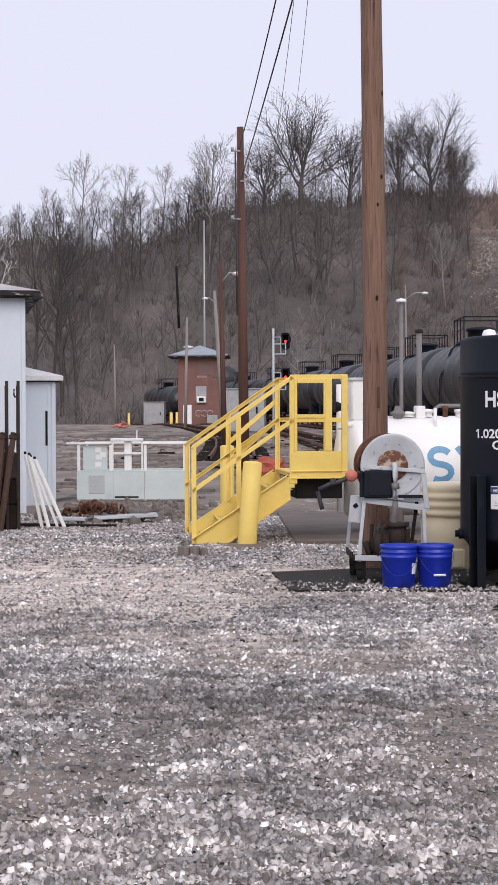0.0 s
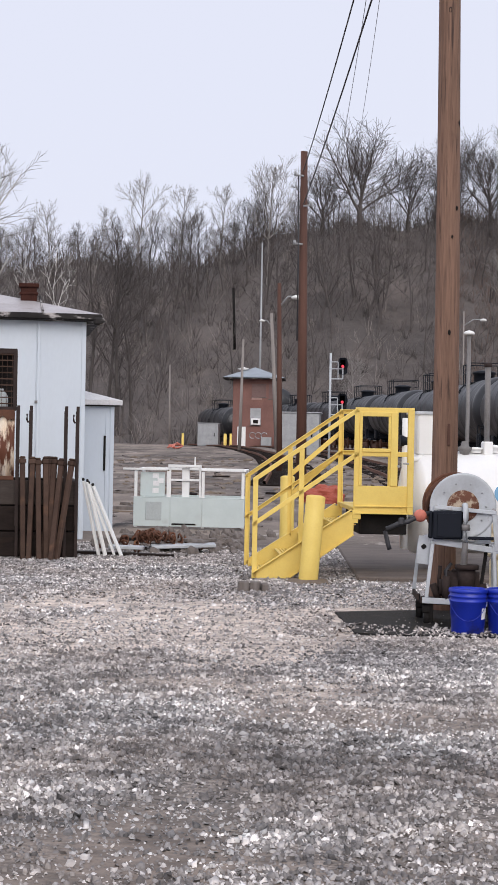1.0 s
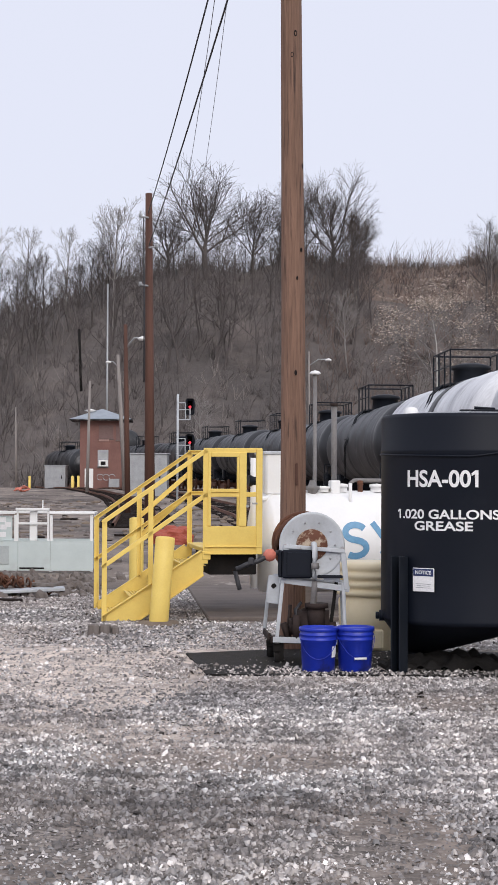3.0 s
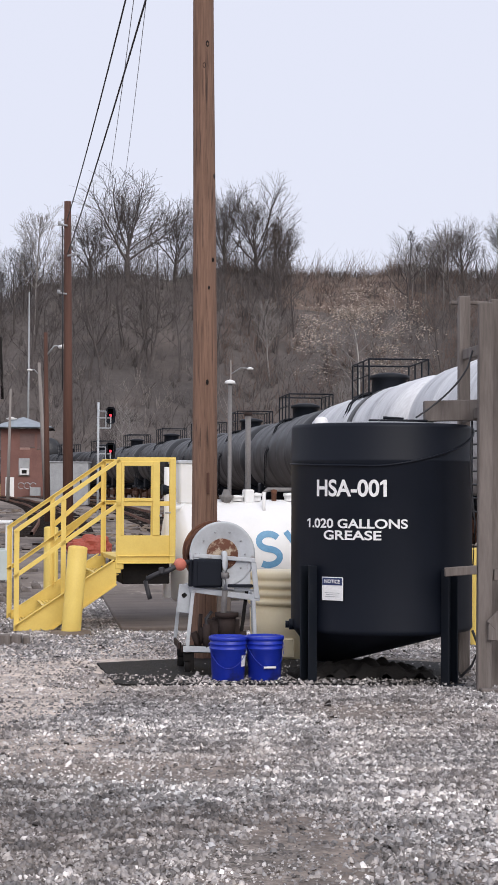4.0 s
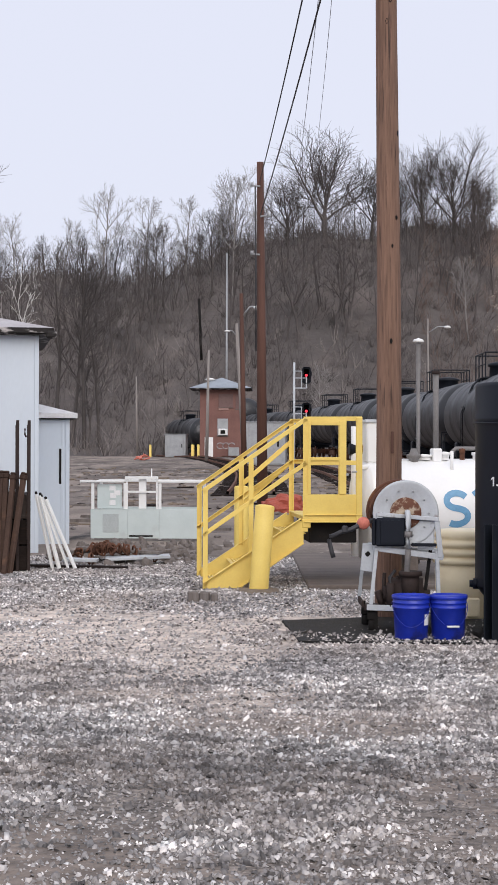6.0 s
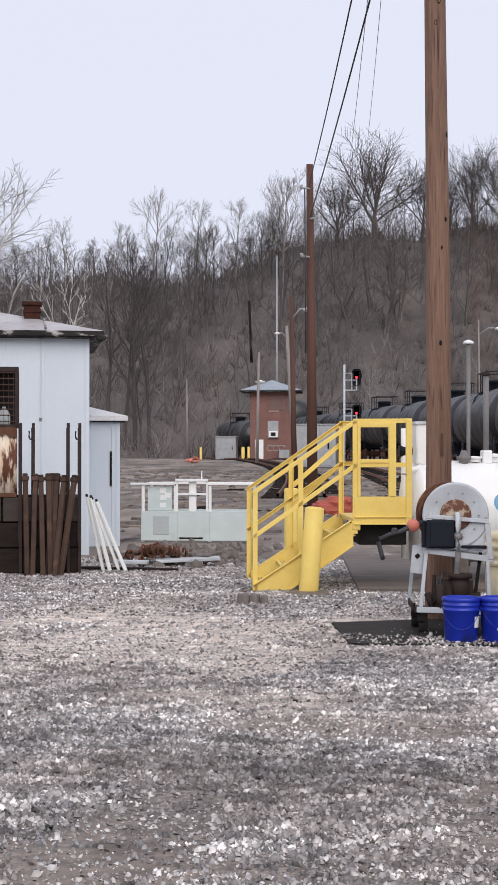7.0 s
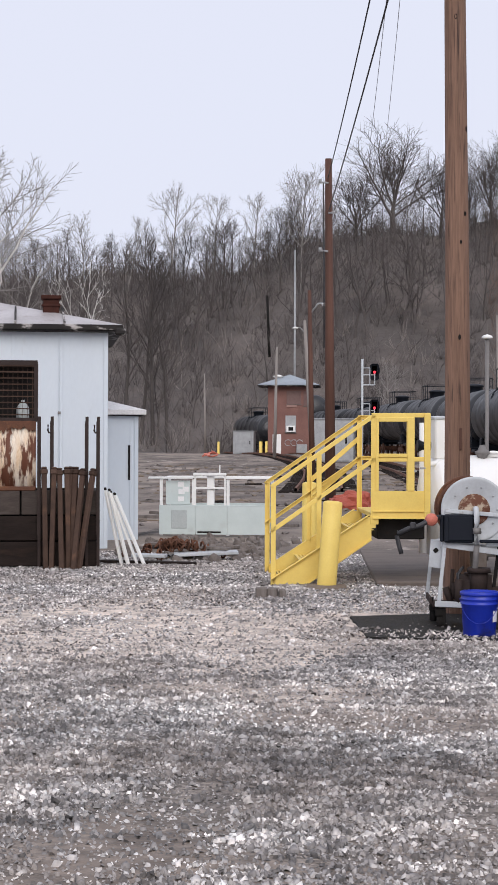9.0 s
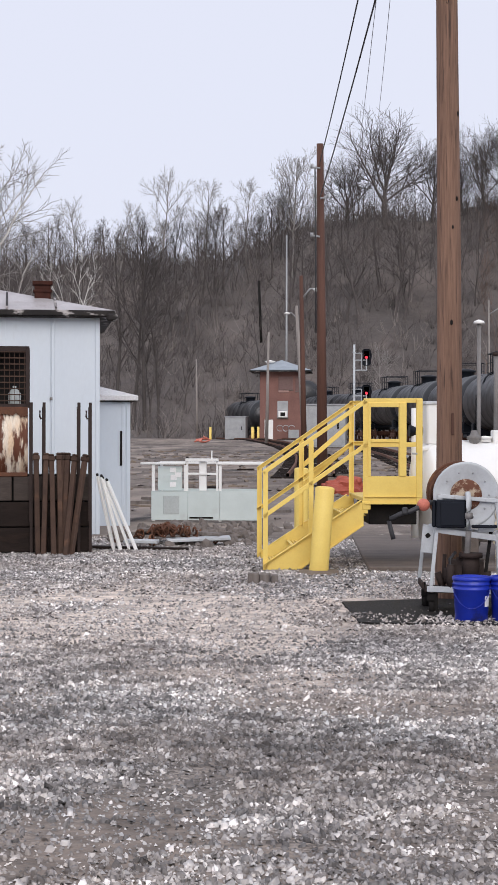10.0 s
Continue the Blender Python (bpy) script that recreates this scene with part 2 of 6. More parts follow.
    nt.links.new(colour, b.inputs["Base Color"])
    b.inputs["Roughness"].default_value = 0.92
    k = node(nt, "ShaderNodeBump", Strength=0.7, Distance=0.015)
    k.invert = True
    nt.links.new(d1, k.inputs["Height"])
    k2 = node(nt, "ShaderNodeBump", Strength=0.5, Distance=0.006)
    k2.invert = True
    nt.links.new(d2, k2.inputs["Height"])
    nt.links.new(k.outputs["Normal"], k2.inputs["Normal"])
    nt.links.new(k2.outputs["Normal"], b.inputs["Normal"])
    return m


M_GRAVEL = gravel_material()
M_GRASS_BANK = pbr("dry_grass_bank", (0.185, 0.135, 0.11), (0.12, 0.09, 0.075), 0.12, 1.6, 0.95, bump=0.5, stain=(0.23, 0.18, 0.14), at=(0.5, 0.7), stain_scale=0.3, depth=0.2)
ground = build_ground()


# ---- more materials ----
M_DULL_PIPE = pbr("dull_pipe", (0.2, 0.19, 0.185), (0.14, 0.13, 0.125), 3, 40, 0.6, bump=0.1, stain=(0.16, 0.1, 0.07), at=(0.6, 0.75))
M_GREY_STEEL = pbr("galvanised_steel", (0.4, 0.41, 0.42), (0.3, 0.31, 0.32), 2.5, 50, 0.5, metal=0.35, bump=0.1, stain=(0.22, 0.15, 0.1), at=(0.66, 0.8))
M_PALE_STEEL = pbr("worn_white_steel", (0.55, 0.58, 0.61), (0.42, 0.44, 0.46), 4, 50, 0.5, bump=0.06, grit=0.1, stain=(0.16, 0.085, 0.06), at=(0.64, 0.74), stain_scale=6)
M_OLD_TIMBER = pbr("grey_weathered_timber", (0.19, 0.163, 0.148), (0.09, 0.075, 0.067), 4, 30, 0.85, bump=0.5, stain=(0.24, 0.215, 0.2), at=(0.55, 0.75), stretch=(2, 2, 0.2), depth=0.01)
M_DARK_TIMBER = pbr("creosoted_timber", (0.02, 0.014, 0.012), (0.009, 0.007, 0.0065), 3, 30, 0.85, bump=0.4, stain=(0.038, 0.024, 0.018), at=(0.56, 0.78), stretch=(0.4, 2, 2), each=0.3, depth=0.01, spec=0.15)
M_MID_TIMBER = pbr("grey_brown_plank", (0.075, 0.06, 0.053), (0.04, 0.032, 0.029), 3, 30, 0.85, bump=0.4, stain=(0.12, 0.1, 0.09), at=(0.56, 0.78), stretch=(0.4, 2, 2), each=0.2, depth=0.01, spec=0.15)
M_RUSTY_WHITE = pbr("rusty_white_sheet", (0.8, 0.76, 0.68), (0.66, 0.42, 0.22), 3.0, 40, 0.7, bump=0.2, stain=(0.12, 0.04, 0.02), at=(0.5, 0.57), stain_scale=3.2, stretch=(2.4, 2.4, 0.6))
M_BROWN_STEEL = pbr("brown_rusted_bar", (0.08, 0.05, 0.038), (0.045, 0.03, 0.025), 6, 70, 0.8, bump=0.4, stain=(0.16, 0.09, 0.06), at=(0.58, 0.75), each=0.25, spec=0.15)
M_DARK_STEEL = pbr("dark_brown_steel", (0.045, 0.032, 0.029), (0.03, 0.023, 0.022), 6, 70, 0.75, bump=0.3, stain=(0.1, 0.055, 0.04), at=(0.62, 0.75), spec=0.15)
M_CREAM = pbr("cream_plastic", (0.93, 0.81, 0.56), (0.88, 0.74, 0.47), 2, 40, 0.45, bump=0.02, grit=0.06, stain=(0.35, 0.24, 0.1), at=(0.66, 0.85))
M_CONCRETE = pbr("stained_concrete", (0.17, 0.137, 0.117), (0.1, 0.083, 0.073), 1.4, 40, 0.85, bump=0.3, stain=(0.05, 0.042, 0.04), at=(0.55, 0.75), stretch=(0.6, 2.4, 1))
M_OIL = pbr("oil_soaked_mat", (0.012, 0.011, 0.011), (0.024, 0.022, 0.02), 4, 60, 0.7, spec=0.2, bump=0.5, stain=(0.07, 0.062, 0.055), at=(0.62, 0.8), depth=0.01)
M_FOOTING = pbr("brown_footing", (0.21, 0.165, 0.125), (0.13, 0.1, 0.08), 5, 50, 0.9, bump=0.3)
M_HUB = pbr("rust_eaten_beige", (0.46, 0.38, 0.29), (0.3, 0.2, 0.13), 9, 50, 0.8, bump=0.3, stain=(0.13, 0.05, 0.028), at=(0.46, 0.54), stain_scale=11)
M_FLUE = pbr("dark_rust", (0.06, 0.022, 0.016), (0.032, 0.015, 0.012), 8, 60, 0.85, bump=0.4, spec=0.15)
M_TARP = pbr("red_tarp", (0.4, 0.085, 0.05), (0.27, 0.05, 0.03), 4, 30, 0.6, bump=0.3)
M_DIM_PANEL = pbr("dim_milky_panel", (0.46, 0.5, 0.5), (0.41, 0.45, 0.45), 3, 40, 0.5, bump=0.03)
M_PALE_ROOF = pbr("pale_roof_metal", (0.78, 0.77, 0.77), (0.6, 0.58, 0.58), 2, 30, 0.5, bump=0.1, stain=(0.35, 0.28, 0.26), at=(0.62, 0.8))
M_PALE_WIRE = pbr("grey_cable", (0.3, 0.3, 0.33), (0.24, 0.24, 0.26), 5, 40, 0.6, bump=0)
M_RED = pbr("faded_red", (0.62, 0.2, 0.14), (0.48, 0.13, 0.09), 6, 60, 0.6, bump=0.2)
M_BLUE_PAINT = pbr("faded_blue_paint", (0.16, 0.36, 0.55), (0.1, 0.27, 0.46), 5, 40, 0.5, bump=0.02)
M_LETTER = pbr("white_lettering", (0.88, 0.88, 0.88), (0.82, 0.82, 0.82), 10, 80, 0.5, bump=0.02)
M_SIGN_BLUE = pbr("sign_blue", (0.012, 0.03, 0.12), (0.01, 0.025, 0.1), 10, 80, 0.4, bump=0)
M_ROOF = pbr("weathered_roof_metal", (0.5, 0.47, 0.47), (0.36, 0.33, 0.33), 1.2, 30, 0.45, metal=0.2, bump=0.1, stain=(0.2, 0.13, 0.1), at=(0.6, 0.8))
M_FASCIA = pbr("dark_fascia", (0.022, 0.02, 0.02), (0.05, 0.045, 0.042), 4, 40, 0.7, bump=0.2, stain=(0.45, 0.42, 0.41), at=(0.54, 0.62), stain_scale=4, stretch=(0.6, 0.6, 1.6), spec=0.15)
M_PANEL = pbr("milky_panel", (0.6, 0.67, 0.66), (0.54, 0.61, 0.6), 2, 40, 0.4, bump=0.03, grit=0.05, stain=(0.5, 0.54, 0.53), at=(0.6, 0.78))
M_DULL_BRICK = pbr("dull_brick", (0.19, 0.12, 0.11), (0.14, 0.09, 0.085), 0.8, 9, 0.85, bump=0.2)
M_FADED_PLATE = pbr("faded_plate", (0.36, 0.22, 0.19), (0.3, 0.18, 0.16), 1, 9, 0.7, bump=0.1)
M_DARK = pbr("dark_interior", (0.02, 0.018, 0.017), (0.012, 0.011, 0.011), 4, 40, 0.9, bump=0.1, spec=0.15)
M_GALV_ROOF = pbr("blue_grey_roof", (0.3, 0.34, 0.38), (0.24, 0.27, 0.3), 1, 12, 0.5, bump=0.1)
M_STEEL_CAR_WHITE = pbr("white_tank_car_paint", (0.72, 0.73, 0.75), (0.5, 0.5, 0.52), 0.6, 10, 0.4, bump=0.05, stain=(0.16, 0.15, 0.15), at=(0.58, 0.8), stain_scale=1.3, stretch=(3.0, 0.5, 0.5))
M_WIRE = pbr("black_cable", (0.03, 0.03, 0.034), (0.04, 0.04, 0.045), 5, 40, 0.6, bump=0)
M_GREY_POLE = pbr("silvered_pole_timber", (0.3, 0.27, 0.25), (0.2, 0.18, 0.165), 2, 20, 0.85, bump=0.3, stretch=(2, 2, 0.15))
M_DARK_POLE = pbr("dark_pole_timber", (0.11, 0.05, 0.034), (0.055, 0.027, 0.021), 2, 20, 0.85, bump=0.3, stretch=(2, 2, 0.15))


def glow(name, colour, strength):
    m = bpy.data.materials.new(name)
    m.use_nodes = True
    b = m.node_tree.nodes["Principled BSDF"]
    b.inputs["Base Color"].default_value = (*colour, 1)
    b.inputs["Emission Color"].default_value = (*colour, 1)
    b.inputs["Emission Strength"].default_value = strength
    return m


M_SIGNAL_RED = glow("red_signal_lens", (1.0, 0.06, 0.1), 0.8)


# ---- the nearest utility pole ----
def utility_pole():
    t = thing("utility_pole", pose(0.03, 15, -0.03), "tall brown timber utility pole with knots beside the hose reel", "utility pole")
    bm = shape()
    rings = []
    n = 56
    for k in range(64):
        z = 10.5 * k / 63
        r = 0.124 - 0.0046 * z
        cx = 0.012 * math.sin(z * 0.7) - 0.004 * z
        cy = 0.01 * math.sin(z * 0.5 + 1)
        ring = []
        for j in range(n):
            a = 2 * math.pi * j / n
            crack = max(0.0, noise.noise((math.cos(a) * 7, math.sin(a) * 7, z * 0.55)) - 0.18)
            rr = r * (1 + 0.02 * noise.noise((math.cos(a) * 1.5, math.sin(a) * 1.5, z * 0.3)) - 0.16 * crack)
            ring.append(bm.verts.new((cx + rr * math.cos(a), cy + rr * math.sin(a), z)))
        rings.append(ring)
    for lo, hi in zip(rings, rings[1:]):
        for j in range(n):
            bm.faces.new((lo[j], lo[(j + 1) % n], hi[(j + 1) % n], hi[j])).smooth = True
    bm.faces.new(rings[-1])
    part("shaft", bm, M_POLE, t)
    rng = random.Random(3)
    knot = shape()
    lathe(knot, [(0.026, 0.0), (0.021, 0.007), (0.012, 0.005), (0, 0.001)], 10)
    me = mesh_of("knot", knot, M_DARK)
    for k in range(10):
        z = 2.4 + 6.4 * (k + rng.random()) / 10
        a = -math.pi / 2 + rng.uniform(-0.9, 1.1)
        big = rng.uniform(0.45, 1.0)
        r = 0.124 - 0.0046 * z
        part("knot", me, None, t, at=pose(0.012 * math.sin(z * 0.7) - 0.004 * z + r * math.cos(a), r * math.sin(a), z)
             @ Matrix.Rotation(a, 4, "Z") @ Matrix.Rotation(math.pi / 2, 4, "Y") @ Matrix.Diagonal((1.5 * big, 0.8 * big, 1, 1)))
    # a dark strip laid on the shaft in place of a gash in the wood
    plate = box(shape(), (-0.012, -0.008, -0.1), (0.012, 0.008, 0.1), 0.004)
    part("tag_plate", plate, M_DARK_POLE, t, "narrow dark strip standing in for a gash in the timber", at=pose(0.035, -0.112, 1.62))
    return t


utility_pole()


# ---- yellow access stairs ----
def access_stairs():
    t = thing("access_stairs", pose(-2.0, 17.44, 0, 0, 0, 9.8) @ Matrix.Diagonal((0.977, 1, 0.995, 1)), "yellow-painted steel access stairs with a railed loading platform", "stairs")
    rise, run, top = 0.79, 1.14, 1.78
    width = 1.55
    tread = shape()
    for k in range(6):
        bar(tread, (-0.1 + 0.04 * k, 0.02, 0), (-0.1 + 0.04 * k, width - 0.02, 0), 0.006, 0.02, 0)
    for k in range(11):
        bar(tread, (-0.1, 0.04 + 0.15 * k, -0.004), (0.1, 0.04 + 0.15 * k, -0.004), 0.006, 0.006, 0)
    bar(tread, (-0.115, 0.02, 0.0), (-0.115, width - 0.02, 0.0), 0.012, 0.03, 0.002)
    tread_mesh = mesh_of("tread", tread, M_YELLOW)
    for k in range(4):
        part("tread", tread_mesh, None, t, at=pose(0.2 + 0.28 * k, 0, 0.03 + 0.19 * k))
    for y, side in ((0.0, 1), (width, -1)):
        # stringer: a plate with flanges
        bm = shape()
        pts = [(0.0, 0.0), (0.4, 0.0), (1.12, 0.49), (1.12, 0.74), (1.06, 0.745), (0.02, 0.07)]
        lo = [bm.verts.new((x, y - 0.006, z)) for x, z in pts]
        hi = [bm.verts.new((x, y + 0.006, z)) for x, z in pts]
        bm.faces.new(lo)
        bm.faces.new(hi[::-1])
        for k in range(len(pts)):
            j = (k + 1) % len(pts)
            bm.faces.new((lo[k], hi[k], hi[j], lo[j]))
        bar(bm, (0.0, y - 0.02 * side, 0.062), (1.09, y - 0.02 * side, 0.765), 0.012, 0.06, 0.002)
        bar(bm, (0.4, y - 0.02 * side, 0.006), (1.12, y - 0.02 * side, 0.496), 0.012, 0.06, 0.002)
        part("stringer", bm, M_YELLOW, t)
        for x, z0, z1 in ((0.02, 0.0, 1.075), (0.53, 0.38, 1.42), (1.14, 0.62, 1.86)):
            bm = shape()
            bar(bm, (x, y, z0), (x, y, z1), 0.055, 0.012, 0.002)
            bar(bm, (x + 0.024, y + 0.024 * side, z0), (x + 0.024, y + 0.024 * side, z1), 0.01, 0.048, 0.002)
            part("post", bm, M_YELLOW, t)
        for dz, name in ((0.0, "top_rail"), (-0.485, "mid_rail")):
            bm = shape()
            bar(bm, (-0.005, y, 1.065 + dz), (1.15, y, 1.858 + dz), 0.042, 0.012, 0.002)
            bar(bm, (-0.005, y + 0.02 * side, 1.09 + dz), (1.15, y + 0.02 * side, 1.883 + dz), 0.009, 0.045, 0.002)
            part(name, bm, M_YELLOW, t)
            bm = shape()
            bar(bm, (1.12, y, 1.858 + dz), (top, y, 1.862 + dz), 0.045, 0.012, 0.002)
            bar(bm, (1.12, y + 0.02 * side, 1.881 + dz), (top, y + 0.02 * side, 1.885 + dz), 0.009, 0.045, 0.002)
            part("platform_rail", bm, M_YELLOW, t)
        if side < 0:
            continue
        # the platform's side: frame with two openings over a kick plate
        bm = box(shape(), (1.13, y - 0.008, 0.73), (top, y + 0.008, 1.03), 0.003)
        box(bm, (1.13, y - 0.03, 0.722), (top, y + 0.03, 0.735), 0.002)
        box(bm, (1.13, y - 0.03, 0.8), (top, y + 0.012, 0.81), 0.002)
        part("kick_plate", bm, M_YELLOW, t)
        bm = box(shape(), (1.52, y - 0.02, 1.03), (1.6, y + 0.006, 1.84), 0.004)
        box(bm, (1.166, y - 0.02, 1.03), (1.2, y + 0.006, 1.84), 0.004)
        box(bm, (1.2, y - 0.019, 1.79), (1.52, y + 0.006, 1.84), 0.004)
        box(bm, (1.2, y - 0.019, 1.40), (1.52, y + 0.006, 1.44), 0.004)
        part("gate_frame", bm, M_YELLOW, t)
        part("end_post", bar(shape(), (top - 0.035, y, 0.73), (top - 0.035, y, 1.88), 0.07, 0.05, 0.006), M_YELLOW, t)
        part("gate_bolt", rod(shape(), (1.61, y - 0.03, 1.25), (1.61, y - 0.012, 1.25), 0.016, n=8), M_GREY_STEEL, t)
        part("gate_latch", rod(shape(), (1.72, y - 0.03, 1.28), (1.66, y - 0.03, 1.28), 0.01, n=6), M_GREY_STEEL, t)
    bm = box(shape(), (1.12, 0.0, 0.77), (top, width, 0.79), 0.003)
    for k in range(5):
        box(bm, (1.14 + 0.15 * k, 0.02, 0.735), (1.15 + 0.15 * k, width - 0.02, 0.77))
    part("platform_deck", bm, M_YELLOW, t)
    # dark block, not a steel part: it stands for the shaded space below the deck
    part("under_beam", box(shape(), (1.2, 0.15, 0.49), (1.74, 1.4, 0.72), 0.01), M_DARK, t, "dark block standing in for the shade under the platform")
    part("end_post", bar(shape(), (top - 0.035, width, 0.73), (top - 0.035, width, 1.88), 0.05, 0.05, 0.006), M_YELLOW, t)
    for dz in (0.0, -0.24):
        part("brace_rail", bar(shape(), (0.52, width + 0.06, 1.08 + dz), (1.15, width + 0.06, 1.62 + dz), 0.055, 0.02, 0.004), M_YELLOW, t)
    part("bracket", box(shape(), (1.1, -0.012, 0.66), (1.2, 0.012, 0.76), 0.01, ), M_YELLOW, t)
    return t


access_stairs()


def bollard(x, y, r, h, lean, label, footing):
    t = thing("bollard", pose(x, y, 0, 0, lean, 0), label, "bollard", "yellow bollards round the fuel point")
    bm = lathe(shape(), [(0, h + 0.012), (r * 0.6, h + 0.01), (r * 0.93, h), (r, h - 0.012), (r, -0.02)], 28)
    part("post", bm, M_YELLOW, t)
    if footing:
        bm = lathe(shape(), [(0, 0.035), (r * 2.0, 0.032), (r * 2.5, -0.03)], 24)
        part("footing", bm, M_FOOTING, t, "low round brown concrete footing", at=pose(0, 0, 0, 0, -lean, 0))
    return t


bollard(-1.37, 17.15, 0.103, 0.92, 4.2, "leaning yellow steel bollard in front of the stairs", True)
bollard(-2.04, 21.9, 0.098, 1.0, 0, "yellow steel bollard standing behind the stairs", False)
bollard(2.76, 16.2, 0.055, 0.95, 0, "slim yellow steel bollard behind the grease tank", False)


def timber_blocks():
    for x, y, w, h, turn in ((-1.935, 16.1, 0.055, 0.11, 12), (-1.82, 16.12, 0.05, 0.105, -8), (-1.725, 16.15, 0.035, 0.09, 10)):
        bm = box(shape(), (-w, -0.05, 0), (w, 0.05, h), 0.012)
        ob = tagged(new("timber_block", mesh_of("timber_block", bm, M_OLD_TIMBER)), "short weathered timber offcut lying on the gravel", "timber block", "offcuts at the stair foot")
        ob.matrix_basis = pose(x, y, -0.02, 0, 0, turn)


timber_blocks()


# ---- black grease tank on legs ----
def letters(text, size):
    """The text's flat mesh as (vertices, faces), centred, cap height given by size."""
    curve = bpy.data.curves.new("lettering", "FONT")
    curve.body, curve.align_x, curve.size = text, "CENTER", size / 0.69
    curve.offset = size * 0.036
    ob = new("lettering_source", curve)
    me = bpy.data.meshes.new_from_object(ob.evaluated_get(bpy.context.evaluated_depsgraph_get()))
    bpy.data.objects.remove(ob)
    bpy.data.curves.remove(curve)
    # the built-in figure one is a bare stroke: give it its flag
    xs = [v.co.x for v in me.vertices]
    w = 0.2 * size
    for at_end, edge in ((text.startswith("1"), min(xs)), (text.endswith("1"), max(xs) - w)):
        if at_end:
            flag = bmesh.new()
            flag.from_mesh(me)
            flag.faces.new([flag.verts.new((edge + dx * size, dy * size, 0)) for dx, dy in ((0.0, 1.02), (-0.24, 0.84), (-0.24, 0.66), (0.0, 0.78))])
            flag.to_mesh(me)
            flag.free()
    return me


def wrap(me, r, x0, z0, widen=1.0):
    """Bends a flat lettering mesh round an upright cylinder of radius r that faces -y."""
    bm = bmesh.new()
    bm.from_mesh(me)
    bmesh.ops.triangulate(bm, faces=bm.faces[:])
    bmesh.ops.subdivide_edges(bm, edges=[e for e in bm.edges if e.calc_length() > 0.06], cuts=1)
    for v in bm.verts:
        a = (x0 + v.co.x * widen) / r
        v.co = Vector((r * math.sin(a), -r * math.cos(a), z0 + v.co.y))
    out = bpy.data.meshes.new("lettering")
    bm.to_mesh(out)
    bm.free()
    out.materials.append(M_LETTER)
    return out


def grease_tank():
    R = 0.765
    t = thing("grease_tank", pose(1.535, 13.72, -0.03), "black upright plastic grease tank with white lettering on steel legs", "tank")
    bm = lathe(shape(), [(R - 0.012, 0.405), (R, 0.42), (R + 0.002, 0.435), (R, 0.455), (R, 1.79), (R + 0.006, 1.805), (R + 0.006, 1.82), (R, 1.835),
                         (R, 2.08), (R - 0.006, 2.105), (R - 0.03, 2.115)], 72)
    part("shell", bm, M_BLACK_POLY, t)
    bm = lathe(shape(), [(R - 0.031, 2.114), (0.55, 2.13), (0.25, 2.145), (0, 2.15)], 48)
    part("lid", bm, M_GREY_STEEL, t, "grey domed tank lid")
    # sloping cone bottom, deepest to one side
    bm = shape()
    n = 48
    ring = [bm.verts.new((R * 0.985 * math.cos(2 * math.pi * k / n), R * 0.985 * math.sin(2 * math.pi * k / n), 0.41)) for k in range(n)]
    low = [bm.verts.new((-0.42 + 0.12 * math.cos(2 * math.pi * k / n), 0.12 * math.sin(2 * math.pi * k / n), 0.13)) for k in range(n)]
    for k in range(n):
        bm.faces.new((ring[k], ring[(k + 1) % n], low[(k + 1) % n], low[k])).smooth = True
    bm.faces.new(low)
    part("cone_bottom", bm, M_BLACK_POLY, t)
    for a, h in ((-142, 0.95), (-54, 0.93), (30, 0.53), (125, 0.93)):
        c, s = math.cos(radians(a)), math.sin(radians(a))
        bm = shape()
        box(bm, (0, -0.05, 0.0), (0.012, 0.05, h), 0.003)
        box(bm, (0.0, -0.056, 0.0), (0.09, -0.044, h), 0.003)
        box(bm, (0.0, 0.044, 0.0), (0.09, 0.056, h), 0.003)
        box(bm, (-0.05, -0.09, 0.0), (0.14, 0.09, 0.012), 0.003)
        part("leg", bm, M_BLACK_STEEL, t, at=pose((R + 0.012) * c, (R + 0.012) * s, 0, 0, 0, a))
    for text, size, x, z, widen in (("HSA-001", 0.128, -0.34, 1.522, 0.97), ("1,020 GALLONS", 0.071, -0.325, 1.264, 1.28), ("GREASE", 0.071, -0.335, 1.17, 1.42)):
        part("lettering", wrap(letters(text, size), R + 0.005, x, z, widen), None, t, "white stencilled lettering")
    # notice plate
    plate = box(shape(), (-0.1, -0.004, -0.095), (0.1, 0.004, 0.095), 0.003)
    a = -0.64
    at = pose(0, 0, 0, 0, 0, math.degrees(a)) @ Matrix.Translation((0, -R - 0.008, 0.77))
    sign = part("notice_sign", plate, M_LETTER, t, "white notice sign with a blue header", at=at)
    part("header", box(shape(), (-0.094, -0.007, 0.03), (0.094, -0.0045, 0.089), 0.001), M_SIGN_BLUE, sign)
    me = letters("NOTICE", 0.028)
    me.materials.append(M_LETTER)
    part("sign_lettering", me, None, sign, at=pose(0, -0.009, 0.046, 90, 0, 0))
    bm = shape()
    for z, w in ((-0.035, 0.07), (-0.05, 0.06), (-0.065, 0.07)):
        box(bm, (-w, -0.0055, z), (w, -0.0045, z + 0.004))
    part("text_bars", bm, M_GREY_STEEL, sign)
    # fittings on the lid
    bm = lathe(shape(), [(0.06, 2.1), (0.06, 2.13), (0.045, 2.16), (0, 2.17)], 16)
    part("vent_cap", bm, M_WHITE, t, "small white vent cap", at=pose(-0.53, -0.2, 0.012))
    bm = box(shape(), (-0.27, -0.03, 2.12), (0.27, 0.03, 2.145), 0.006)
    box(bm, (-0.2, -0.2, 2.12), (0.2, 0.2, 2.138), 0.01)
    rod(bm, (-0.15, 0, 2.16), (0.02, 0, 2.15), 0.012)
